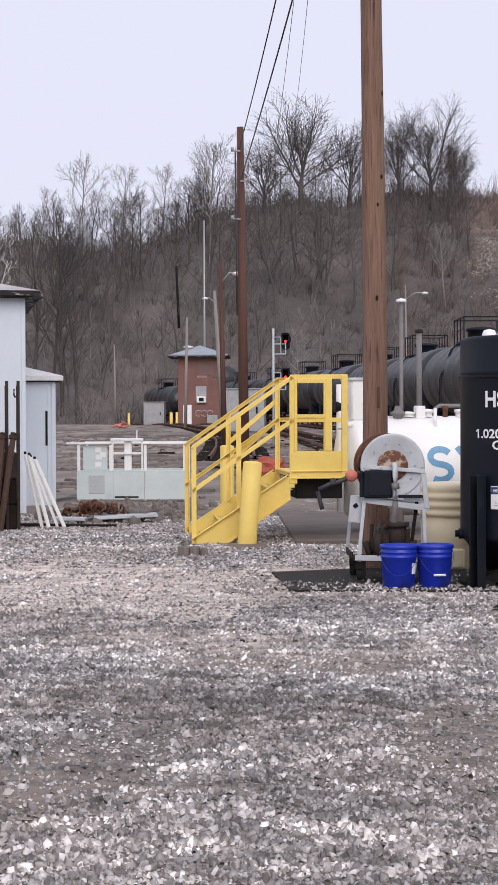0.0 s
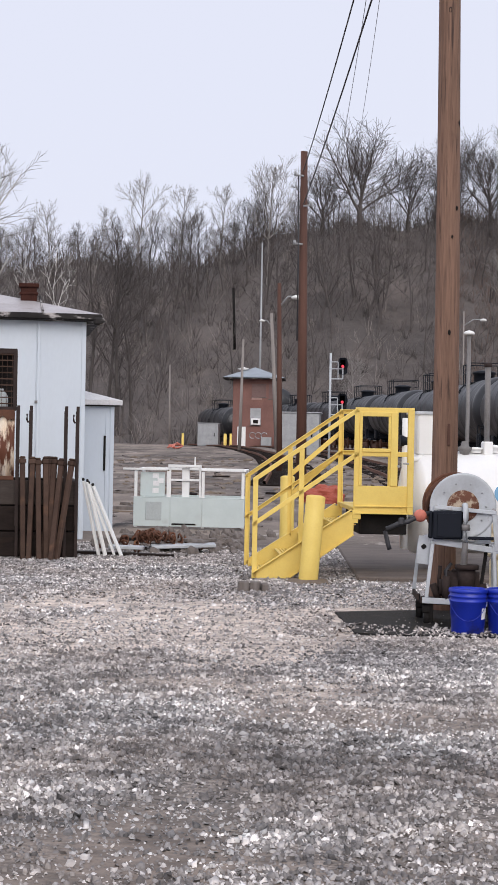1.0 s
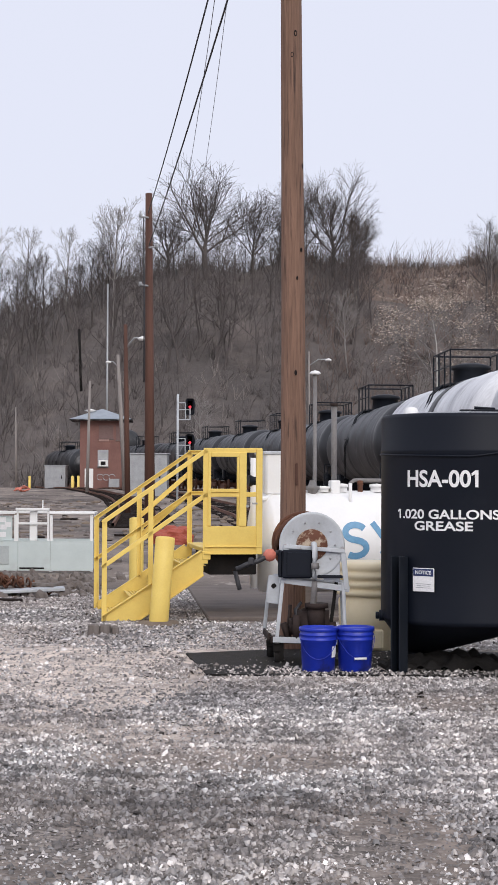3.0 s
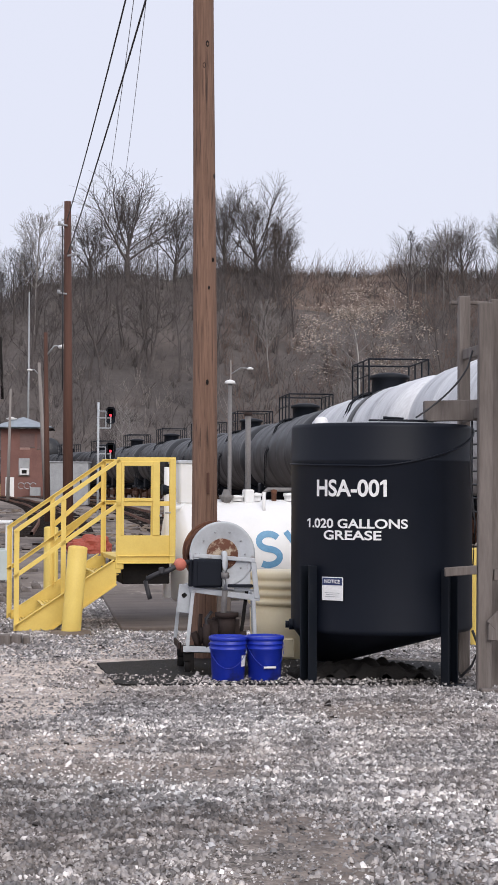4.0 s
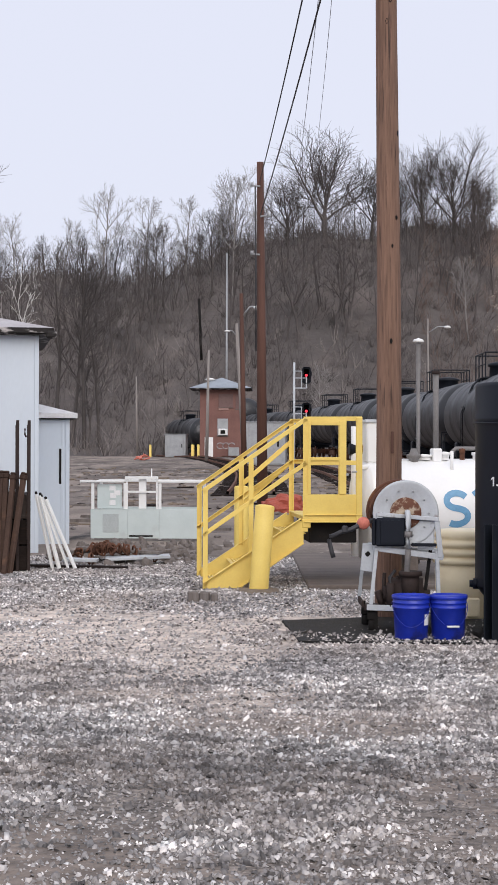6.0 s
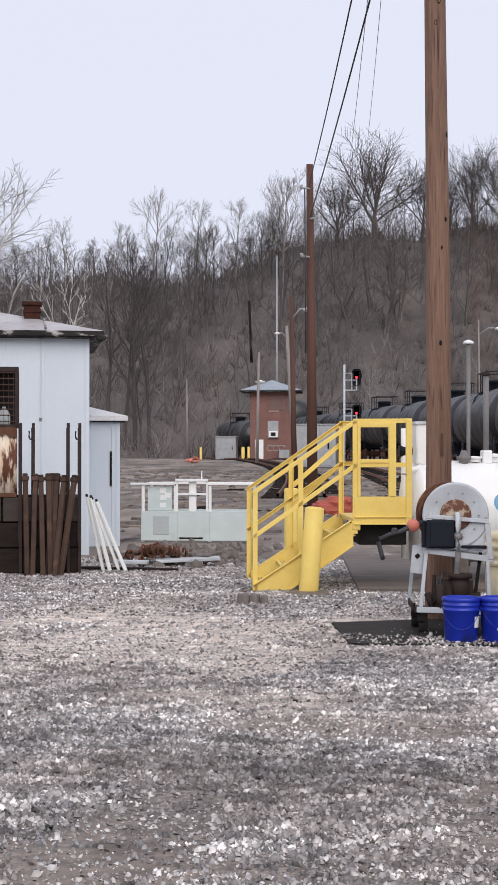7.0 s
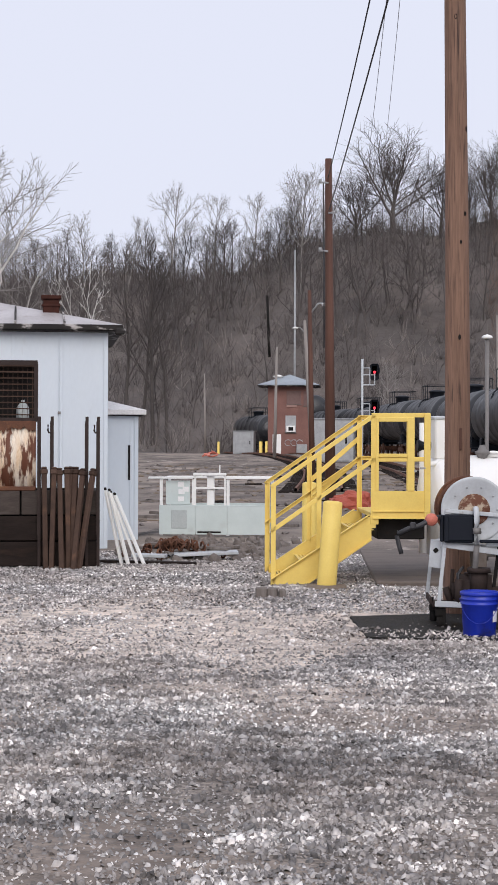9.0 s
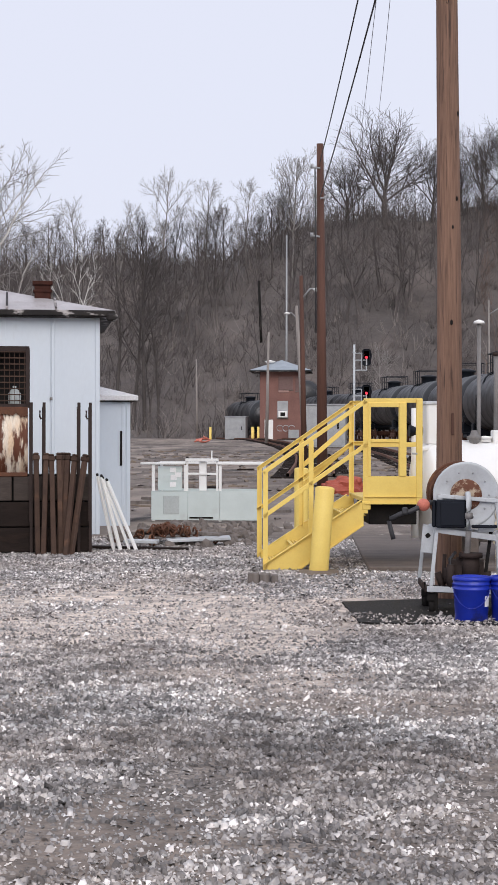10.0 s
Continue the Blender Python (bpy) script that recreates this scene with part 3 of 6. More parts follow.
    part("hatch", bm, M_BLACK_STEEL, t, "black hatch with a clamp bar", at=pose(0.13, -0.3, 0.012))
    # a cable hung round the shell
    pts = []
    for k in range(40):
        a = -math.pi + 0.05 + (math.pi - 0.1) * k / 39
        f = k / 39
        pts.append(((R + 0.01) * math.cos(a), (R + 0.01) * math.sin(a), 1.785 - 0.02 * math.sin(f * 3) + 0.34 * max(0, f - 0.45) ** 1.4 * 2.1))
    part("wrapped_cable", tube(shape(), pts, 0.009, 6), M_BLACK_POLY, t)
    bm = rod(shape(), (-R - 0.02, -0.1, 0.44), (-R + 0.03, -0.1, 0.44), 0.045, n=12)
    rod(bm, (-R - 0.05, -0.1, 0.44), (-R - 0.015, -0.1, 0.44), 0.03, n=10)
    part("outlet_fitting", bm, M_BLACK_POLY, t)
    bm = shape()
    tube(bm, [(R - 0.02, -0.2, 0.4), (R + 0.04, -0.18, 0.25), (R - 0.02, -0.16, 0.1), (R - 0.12, -0.2, 0.012)], 0.012, 8)
    part("drain_hose", bm, M_WIRE, t)
    return t


grease_tank()


# ---- timber stand beside the grease tank ----
def timber_stand():
    t = thing("timber_stand", pose(2.25, 12.68, -0.03), "weathered grey timber stand of posts, rails and braces beside the tank", "timber stand")
    posts = (((-0.02, 0, 0), (-0.01, 0, 3.05), 0.112), ((0.13, 0.35, 0), (0.13, 0.35, 3.12), 0.09), ((0.02, 1.25, 0), (0.02, 1.25, 3.25), 0.1), ((0.9, 0, 0), (0.9, 0, 3.05), 0.098), ((0.9, 1.25, 0), (0.9, 1.25, 3.2), 0.098))
    for a, b, w in posts:
        part("post", bar(shape(), a, b, w, 0.09, 0.008), M_OLD_TIMBER, t)
    rails = (((-0.33, 0.0, 0.93), (-0.075, 0.0, 0.95), 0.07, 0.05), ((0.055, 0.0, 0.91), (0.95, 0.0, 0.85), 0.09, 0.05), ((0.0, -0.07, 0.47), (1.0, -0.07, 0.45), 0.13, 0.045),
             ((-0.41, 0.62, 2.22), (0.24, 0.62, 2.24), 0.17, 0.12), ((0.02, -0.075, 0.52), (0.5, -0.075, 0.98), 0.09, 0.04), ((0.12, -0.07, 3.02), (0.6, -0.07, 1.6), 0.1, 0.04),
             ((0.02, 0.05, 2.7), (0.02, 1.2, 2.74), 0.09, 0.04), ((0.9, 0.05, 2.7), (0.9, 1.2, 2.7), 0.09, 0.04), ((0.0, 0.05, 2.2), (0.02, 1.2, 2.2), 0.09, 0.04), ((-0.09, 1.32, 3.2), (0.95, 1.32, 3.2), 0.03, 0.09))
    for a, b, w, d in rails:
        part("rail", bar(shape(), a, b, w, d, 0.006), M_OLD_TIMBER, t)
    part("sill_board", box(shape(), (-0.06, -0.16, -0.01), (1.0, -0.05, 0.035), 0.006), M_OLD_TIMBER, t)
    pts = [(-0.02 - 0.48 * f, 0.55 - 0.1 * f, 2.72 - 0.62 * f ** 0.6 + 0.06 * f) for f in [k / 12 for k in range(13)]]
    part("loose_cable", tube(shape(), pts, 0.008, 6), M_WIRE, t, "black cable drooping to the tank lid")
    pts = [(-0.05, 0.4, 2.1), (-0.06, 0.42, 1.7), (-0.02, 0.42, 1.3), (-0.04, 0.42, 0.9)]
    part("hanging_cable", tube(shape(), pts, 0.008, 6), M_WIRE, t)
    return t


timber_stand()


# ---- hose reel cart ----
def hose_reel_cart():
    t = thing("hose_reel_cart", pose(0.2, 13.85, -0.03), "worn grey hose reel on a rusty steel cart with a pump", "hose reel")
    rng = random.Random(14)
    # table frame of angle iron: legs lean in
    P = [(-0.285, 0.0), (0.275, -0.02), (0.275, 0.42), (-0.40, 0.46)]
    for k, (x, y) in enumerate(P):
        lean = 0.025 if k in (0, 3) else -0.02
        bm = bar(shape(), (x - 0.02 * (k in (0, 3)), y, 0.23), (x + lean, y, 0.69), 0.032, 0.03, 0.004)
        part("upright", bm, M_PALE_STEEL, t)
        part("leg", bar(shape(), (x + 0.02, y, 0.0), (x + 0.02, y, 0.22), 0.035, 0.035, 0.004), M_DARK, t)
    bm = shape()
    bar(bm, (-0.27, -0.005, 0.715), (0.31, -0.02, 0.64), 0.05, 0.03, 0.004)
    bar(bm, (-0.33, 0.45, 0.715), (0.30, 0.42, 0.64), 0.05, 0.03, 0.004)
    bar(bm, (-0.27, 0.0, 0.71), (-0.33, 0.45, 0.71), 0.05, 0.03, 0.004)
    bar(bm, (0.29, -0.02, 0.65), (0.29, 0.42, 0.65), 0.05, 0.03, 0.004)
    part("table_frame", bm, M_PALE_STEEL, t, "worn white angle-iron frame")
    bm = shape()
    box(bm, (-0.36, -0.02, 0.185), (0.28, 0.44, 0.2), 0.003)
    bar(bm, (-0.36, -0.035, 0.21), (0.29, -0.035, 0.19), 0.055, 0.02, 0.004)
    bar(bm, (-0.375, -0.02, 0.235), (-0.42, 0.45, 0.235), 0.055, 0.02, 0.004)
    part("tray", bm, M_DARK_STEEL, t, "dark greasy drip tray")
    part("tray_edge", bar(shape(), (-0.34, -0.05, 0.212), (0.29, -0.05, 0.196), 0.05, 0.008, 0.003), M_PALE_STEEL, t, "worn white tray edge")
    for x, y in ((-0.3, 0.02), (0.24, 0.0), (-0.36, 0.43), (0.25, 0.4)):
        bm = rod(shape(), (x - 0.025, y, 0.05), (x + 0.025, y, 0.05), 0.055, n=14)
        box(bm, (x - 0.04, y - 0.04, 0.1), (x + 0.04, y + 0.04, 0.17), 0.01)
        part("caster", bm, M_DARK, t, "black grease-caked caster")
    # side panel with a little mark on it
    panel = part("side_panel", box(shape(), (-0.055, -0.008, -0.12), (0.055, 0.008, 0.12), 0.004), M_PALE_STEEL, t, "white side panel with a black mark", at=pose(-0.335, 0.06, 0.63, 0, 5, -12))
    part("mark", box(shape(), (-0.018, -0.011, -0.02), (0.018, -0.009, 0.02), 0.006, pose(0, 0, 0.03, 0, 45, 0)), M_DARK, panel)
    # the reel itself, between two flanges
    hub = Vector((-0.012, 0.0, 1.015))
    turn = Matrix.Rotation(radians(90), 4, "X") @ Matrix.Rotation(radians(0), 4, "Z")
    for y, name in ((0.0, "reel_flange"), (0.34, "reel_flange")):
        bm = lathe(shape(), [(0, 0.006), (0.14, 0.006), (0.15, 0.014), (0.25, 0.014), (0.265, 0.022), (0.278, 0.016), (0.281, 0.0), (0.276, -0.012), (0, -0.01)], 40)
        fl = part(name, bm, M_PALE_STEEL if y == 0 else M_RUST, t, "grey pressed-steel reel flange" if y == 0 else "rusty rear reel flange", at=pose(hub.x - 0.35 * y * 0.55, y, hub.z) @ turn)
        if y == 0:
            bolts = lathe(shape(), [(0.009, 0.0), (0.009, 0.008), (0, 0.01)], 6)
            me = mesh_of("bolt", bolts, M_GREY_STEEL)
            for k in range(10):
                a = 2 * math.pi * k / 10
                part("bolt", me, None, fl, at=pose(0.195 * math.cos(a), 0.195 * math.sin(a), 0.014))
            part("hub_plate", lathe(shape(), [(0.135, 0.004), (0.132, 0.02), (0.06, 0.024), (0, 0.03)], 28), M_HUB, fl, "rust-eaten hub plate")
    bm = rod(shape(), (hub.x - 0.02, 0.02, hub.z), (hub.x - 0.06, 0.33, hub.z), 0.2, n=28)
    part("hose_coil", bm, M_DARK_STEEL, t, "rusty drum with coiled hose")
    bm = shape()
    for k in range(8):
        a = radians(60 + 14 * k)
        y = 0.03 + 0.04 * k
        pts = [(hub.x - 0.02 - 0.12 * y + 0.255 * math.cos(a + 0.35 * j), y, hub.z + 0.255 * math.sin(a + 0.35 * j)) for j in range(5)]
        tube(bm, pts, 0.018, 6)
    part("hose_guard", bm, M_RUST, t)
    # yoke, motor box, pipes
    bm = shape()
    bar(bm, (-0.255, -0.036, 1.005), (0.27, -0.036, 0.965), 0.035, 0.02, 0.004)
    bar(bm, (-0.26, -0.03, 0.72), (-0.23, -0.03, 1.0), 0.05, 0.02, 0.004)
    bar(bm, (0.285, -0.03, 0.64), (0.255, -0.03, 0.95), 0.045, 0.02, 0.004)
    part("yoke", bm, M_PALE_STEEL, t)
    bm = box(shape(), (-0.265, -0.09, 0.735), (-0.012, -0.035, 0.975), 0.012)
    box(bm, (-0.225, -0.1, 0.755), (-0.02, -0.088, 0.955), 0.004)
    box(bm, (-0.3, -0.06, 0.74), (-0.262, 0.2, 0.97), 0.01)
    box(bm, (0.035, -0.07, 0.735), (0.25, -0.04, 0.762), 0.006)
    part("motor_box", bm, M_BLACK_POLY, t, "black control box")
    bm = tube(shape(), [(0.0, -0.02, 1.02), (0.005, -0.09, 1.025), (0.01, -0.125, 0.995), (0.012, -0.13, 0.92), (0.012, -0.13, 0.72)], 0.024, 12)
    part("elbow_pipe", bm, M_PALE_STEEL, t, "grey elbow pipe")
    bm = tube(shape(), [(0.012, -0.12, 0.73), (0.005, -0.08, 0.6), (-0.005, 0.0, 0.42), (-0.01, 0.02, 0.35)], 0.025, 10)
    part("riser_pipe", bm, M_DULL_PIPE, t)
    for x, z in ((0.012, 0.84), (-0.005, 0.44)):
        part("pipe_collar", rod(shape(), (x, -0.12 if z > 0.6 else 0.0, z - 0.025), (x, -0.12 if z > 0.6 else 0.0, z + 0.025), 0.034, n=12), M_DULL_PIPE, t)
    bm = rod(shape(), (-0.16, 0.1, 0.34), (0.14, 0.1, 0.34), 0.115, n=18)
    rod(bm, (0.03, 0.0, 0.3), (0.03, 0.0, 0.5), 0.075, n=16)
    rod(bm, (0.03, 0.0, 0.48), (0.03, 0.0, 0.52), 0.1, n=16)
    rod(bm, (-0.2, 0.1, 0.31), (-0.16, 0.1, 0.31), 0.07, n=14)
    box(bm, (-0.1, 0.06, 0.4), (0.02, 0.16, 0.47), 0.015)
    rod(bm, (-0.14, -0.02, 0.22), (-0.14, -0.02, 0.42), 0.035, n=10)
    rod(bm, (0.1, 0.06, 0.3), (0.2, 0.06, 0.3), 0.06, n=14)
    box(bm, (-0.12, 0.02, 0.2), (0.16, 0.2, 0.24), 0.01)
    rod(bm, (-0.02, 0.06, 0.36), (-0.02, 0.06, 0.46), 0.04, n=12)
    for k in range(9):
        q = rng.uniform(-0.26, 0.2), rng.uniform(0.0, 0.3)
        rod(bm, (q[0], q[1], 0.2), (q[0] + rng.uniform(-0.06, 0.06), q[1], rng.uniform(0.3, 0.5)), rng.uniform(0.012, 0.03), n=8)
        rod(bm, (q[0], q[1], rng.uniform(0.24, 0.4)), (q[0] + rng.uniform(-0.1, 0.1), q[1] + 0.03, rng.uniform(0.24, 0.42)), 0.02, n=8)
    part("pump", bm, M_DARK_STEEL, t, "rusty brown pump and motor")
    bm = tube(shape(), [(-0.16, 0.05, 0.22), (-0.13, 0.0, 0.34), (-0.15, 0.02, 0.46), (-0.1, 0.06, 0.52)], 0.014, 8)
    tube(bm, [(-0.12, 0.03, 0.22), (-0.08, -0.01, 0.3), (-0.1, 0.02, 0.4)], 0.012, 8)
    part("small_hose", bm, M_WIRE, t)
    part("drain_pipe", bar(shape(), (0.14, 0.05, 0.22), (0.2, 0.05, 0.7), 0.03, 0.03, 0.004), M_DARK, t)
    part("shield", box(shape(), (0.09, -0.01, 0.70), (0.23, 0.0, 0.9), 0.006), M_PALE_STEEL, t)
    # ball valve and the black nozzle held out to the side
    bm = lathe(shape(), [(0, 0.055), (0.03, 0.048), (0.052, 0.02), (0.055, 0), (0.05, -0.025), (0.03, -0.046), (0, -0.055)], 20)
    part("hose_stop_ball", bm, M_RED, t, "faded red rubber hose ball", at=pose(-0.37, -0.1, 0.93))
    bm = tube(shape(), [(-0.3, -0.05, 0.95), (-0.37, -0.1, 0.93), (-0.47, -0.14, 0.88), (-0.56, -0.15, 0.855), (-0.65, -0.15, 0.81)], 0.021, 10)
    tube(bm, [(-0.64, -0.15, 0.83), (-0.66, -0.15, 0.79), (-0.635, -0.15, 0.69), (-0.62, -0.15, 0.64)], 0.02, 10)
    box(bm, (-0.55, -0.18, 0.85), (-0.5, -0.12, 0.91), 0.01)
    part("nozzle", bm, M_WIRE, t, "black hose nozzle")
    return t


hose_reel_cart()


def bucket(x, y, turn, label, grip):
    t = thing("bucket", pose(x, y, -0.03, 0, 0, turn), label, "bucket", "blue buckets by the hose reel")
    bm = lathe(shape(), [(0, 0.004), (0.125, 0.0), (0.132, 0.01), (0.146, 0.265), (0.152, 0.268), (0.152, 0.276), (0.147, 0.279), (0.149, 0.305), (0.155, 0.308), (0.155, 0.316), (0.15, 0.319), (0.151, 0.345)], 36)
    part("body", bm, M_BLUE, t)
    bm = lathe(shape(), [(0.15, 0.338), (0.159, 0.34), (0.16, 0.365), (0.154, 0.372), (0.144, 0.37), (0.14, 0.358), (0.05, 0.357), (0, 0.357)], 36)
    part("lid", bm, M_BLUE, t)
    pts = [(0.158 * math.cos(a), -0.158 * math.sin(a) * 0.98 - 0.004, 0.31 - 0.19 * math.sin(a) ** 1.3) for a in [math.pi * k / 16 for k in range(17)]]
    part("handle", tube(shape(), pts, 0.0022, 6), M_BLUE, t, "thin wire bail")
    if grip:
        part("grip", tube(shape(), [(-0.05, -0.158, 0.125), (0.05, -0.158, 0.125)], 0.01, 8), M_LETTER, t, "white handle grip")
    else:
        bm = shape()
        for k in range(4):
            a, b = radians(-42 + 7 * k), radians(-42 + 7 * (k + 1))
            lo, hi = 0.1415, 0.1462
            bm.faces.new([bm.verts.new(p) for p in ((lo * math.cos(a), lo * math.sin(a), 0.13), (lo * math.cos(b), lo * math.sin(b), 0.13), (hi * math.cos(b), hi * math.sin(b), 0.22), (hi * math.cos(a), hi * math.sin(a), 0.22))])
        part("sticker", bm, M_LETTER, t, "small white sticker")
    return t


bucket(0.235, 13.29, 0, "blue plastic bucket with a white sticker and lid", False)
bucket(0.535, 13.33, 14, "blue plastic bucket with a wire bail and lid", True)


def spill_drum():
    t = thing("spill_drum", pose(0.80, 15.12, -0.03), "cream-yellow plastic overpack drum with a ribbed screw lid", "drum")
    bm = lathe(shape(), [(0, 0.0), (0.29, 0.0), (0.30, 0.02), (0.315, 0.2), (0.335, 0.24), (0.34, 0.46), (0.325, 0.48), (0.325, 0.5)], 40)
    part("body", bm, M_CREAM, t)
    for k in range(8):
        part("moulded_rib", box(shape(), (0.29, -0.06, 0.03), (0.342, 0.06, 0.21), 0.015), M_CREAM, t, at=pose(0, 0, 0, 0, 0, 45 * k))
    profile = [(0.32, 0.495)]
    for k in range(3):
        z = 0.5 + 0.078 * k
        profile += [(0.328, z), (0.358, z + 0.01), (0.362, z + 0.05), (0.328, z + 0.062)]
    profile += [(0.335, 0.738), (0.345, 0.75), (0.34, 0.79), (0.31, 0.812), (0.1, 0.822), (0, 0.822)]
    part("lid", lathe(shape(), profile, 40), M_CREAM, t)
    return t


spill_drum()


# ---- white storage tank ----
def storage_tank():
    t = thing("storage_tank", pose(-0.34, 18.75, 0, 0, 0, TURN), "white horizontal steel storage tank with faded blue marks", "tank")
    r, L = 0.59, 3.1
    lie = Matrix.Translation((0, 0, 0.82)) @ Matrix.Rotation(radians(90), 4, "Y")
    bm = lathe(shape(), [(0, -0.06), (0.3, -0.05), (0.5, -0.02), (r - 0.01, 0.03), (r, 0.06), (r, L - 0.06), (r - 0.01, L - 0.03), (0.5, L + 0.02), (0, L + 0.06)], 56, True, lie)
    part("shell", bm, M_WHITE, t)
    for x in (0.5, 2.5):
        bm = box(shape(), (x - 0.08, -0.45, 0.0), (x + 0.08, 0.45, 0.34), 0.01)
        part("saddle", bm, M_CONCRETE, t)
    # blue marks: a curled band and a forked band on the shell
    def on_shell(x, z, lift=0.004):
        h = z - 0.82
        return (x, -math.sqrt(max(0.0, (r + lift) ** 2 - h * h)), z)

    def band(points, w):
        bm = shape()
        rows = []
        for k, (x, z) in enumerate(points):
            x0, z0 = points[max(k - 1, 0)]
            x1, z1 = points[min(k + 1, len(points) - 1)]
            d = math.hypot(x1 - x0, z1 - z0)
            nx, nz = -(z1 - z0) / d, (x1 - x0) / d
            rows.append([bm.verts.new(on_shell(x + nx * w * s, z + nz * w * s)) for s in (-0.5, 0, 0.5)])
        for a, b in zip(rows, rows[1:]):
            for j in range(2):
                bm.faces.new((a[j], a[j + 1], b[j + 1], b[j]))
        return bm
    swirl = [(0.99 + 0.12 * math.cos(a), 0.94 + 0.085 * math.sin(a)) for a in [0.5 + 0.35 * k for k in range(12)]]
    swirl += [(0.99 + 0.13 * math.cos(a), 0.76 + 0.09 * math.sin(a)) for a in [1.3 - 0.35 * k for k in range(11)]]
    part("blue_mark", band(swirl, 0.075), M_BLUE_PAINT, t, "faded blue curled band")
    part("blue_mark", band([(1.2 + 0.05 * k, 1.05 - 0.07 * k) for k in range(4)], 0.07), M_BLUE_PAINT, t, "faded blue slanting band")
    part("blue_mark", band([(1.52 - 0.07 * k, 1.05 - 0.12 * k) for k in range(4)], 0.07), M_BLUE_PAINT, t, "faded blue slanting band")
    for x, h, rr in ((0.42, 0.1, 0.05), (0.74, 0.06, 0.08), (0.98, 0.09, 0.06), (1.2, 0.13, 0.03), (1.4, 0.09, 0.07), (1.62, 0.07, 0.05)):
        bm = lathe(shape(), [(rr, 0), (rr, h * 0.6), (rr * 1.2, h * 0.62), (rr * 1.2, h), (0, h + 0.01)], 16)
        part("fitting", bm, M_WHITE if x in (0.74, 0.98, 1.4) else M_RUST, t, at=pose(x, -0.1, 1.395))
    part("valve_body", lathe(shape(), [(0.05, 0), (0.06, 0.04), (0.085, 0.06), (0.085, 0.09), (0.05, 0.1), (0.03, 0.16), (0, 0.16)], 16), M_DULL_PIPE, t, "grey rusty valve", at=pose(0.6, -0.16, 1.37))
    bm = tube(shape(), [(1.1, -0.05, 1.38), (1.1, -0.05, 1.5), (1.14, -0.05, 1.53), (1.5, -0.05, 1.53), (1.54, -0.05, 1.5), (1.54, -0.05, 1.38)], 0.025, 10)
    part("cross_pipe", bm, M_DULL_PIPE, t, "grey cross pipe")
    part("filler_box", box(shape(), (0.82, -0.2, 1.37), (0.93, -0.06, 1.53), 0.012), M_WHITE, t)
    part("manway", lathe(shape(), [(0.16, 0), (0.16, 0.03), (0.19, 0.035), (0.19, 0.06), (0, 0.065)], 24), M_GREY_STEEL, t, at=pose(1.85, 0, 1.4))
    bm = rod(shape(), (0.94, 0.1, 1.38), (0.94, 0.1, 2.4), 0.034, n=14)
    vent = part("vent_pipe", bm, M_DULL_PIPE, t)
    part("vent_cap", lathe(shape(), [(0.034, 2.4), (0.05, 2.405), (0.05, 2.44), (0, 2.45)], 14), M_DARK_STEEL, vent, "dark vent cap", at=pose(0.94, 0.1, 0))
    bm = rod(shape(), (1.0, -0.35, 1.2), (1.0, -0.35, 1.5), 0.02, n=10)
    part("gauge_rod", bm, M_WHITE, t)
    # the cabinet and pipework at the end
    part("pump_cabinet", box(shape(), (0.02, -0.25, 1.36), (0.26, 0.2, 1.84), 0.02), M_WHITE, t, "white pump cabinet")
    bm = shape()
    box(bm, (0.0, -0.27, 1.82), (0.28, 0.22, 1.86), 0.01)
    part("cabinet_lid", bm, M_PALE_STEEL, t)
    bm = tube(shape(), [(-0.13, -0.3, 0.3), (-0.13, -0.3, 1.4), (-0.13, -0.3, 1.78)], 0.045, 12)
    tube(bm, [(-0.13, -0.3, 1.3), (0.02, -0.28, 1.32), (0.1, -0.2, 1.36)], 0.03, 10)
    part("riser_pipe", bm, M_WHITE, t)
    part("valve", rod(shape(), (-0.2, -0.3, 1.52), (-0.05, -0.3, 1.52), 0.065, n=14), M_BLACK_POLY, t, "black valve")
    bm = tube(shape(), [(0.12, -0.57, 1.1), (0.11, -0.62, 0.95), (0.14, -0.6, 0.85), (0.22, -0.57, 0.82)], 0.01, 8)
    part("hose_tail", bm, M_WIRE, t)
    return t


storage_tank()


def vent_mast():
    t = thing("vent_mast", pose(0.35, 20.9, 0), "slim grey steel vent mast with a pale cap", "vent mast")
    part("pipe", rod(shape(), (0, 0, 0), (0, 0, 2.9), 0.026, n=12), M_DULL_PIPE, t)
    part("cap", lathe(shape(), [(0.036, 2.89), (0.075, 2.9), (0.06, 2.93), (0, 2.95)], 14), M_WHITE, t)


vent_mast()


def concrete_pad():
    bm = box(shape(), (0, 0, -0.04), (4.2, 5.2, 0.045), 0.012)
    ob = tagged(new("pad", mesh_of("pad", bm, M_CONCRETE)), "low stained concrete pad under the storage tank", "pad", kind="structure")
    ob.matrix_basis = pose(-0.86, 17.5, 0, 0, 0, 6)


concrete_pad()


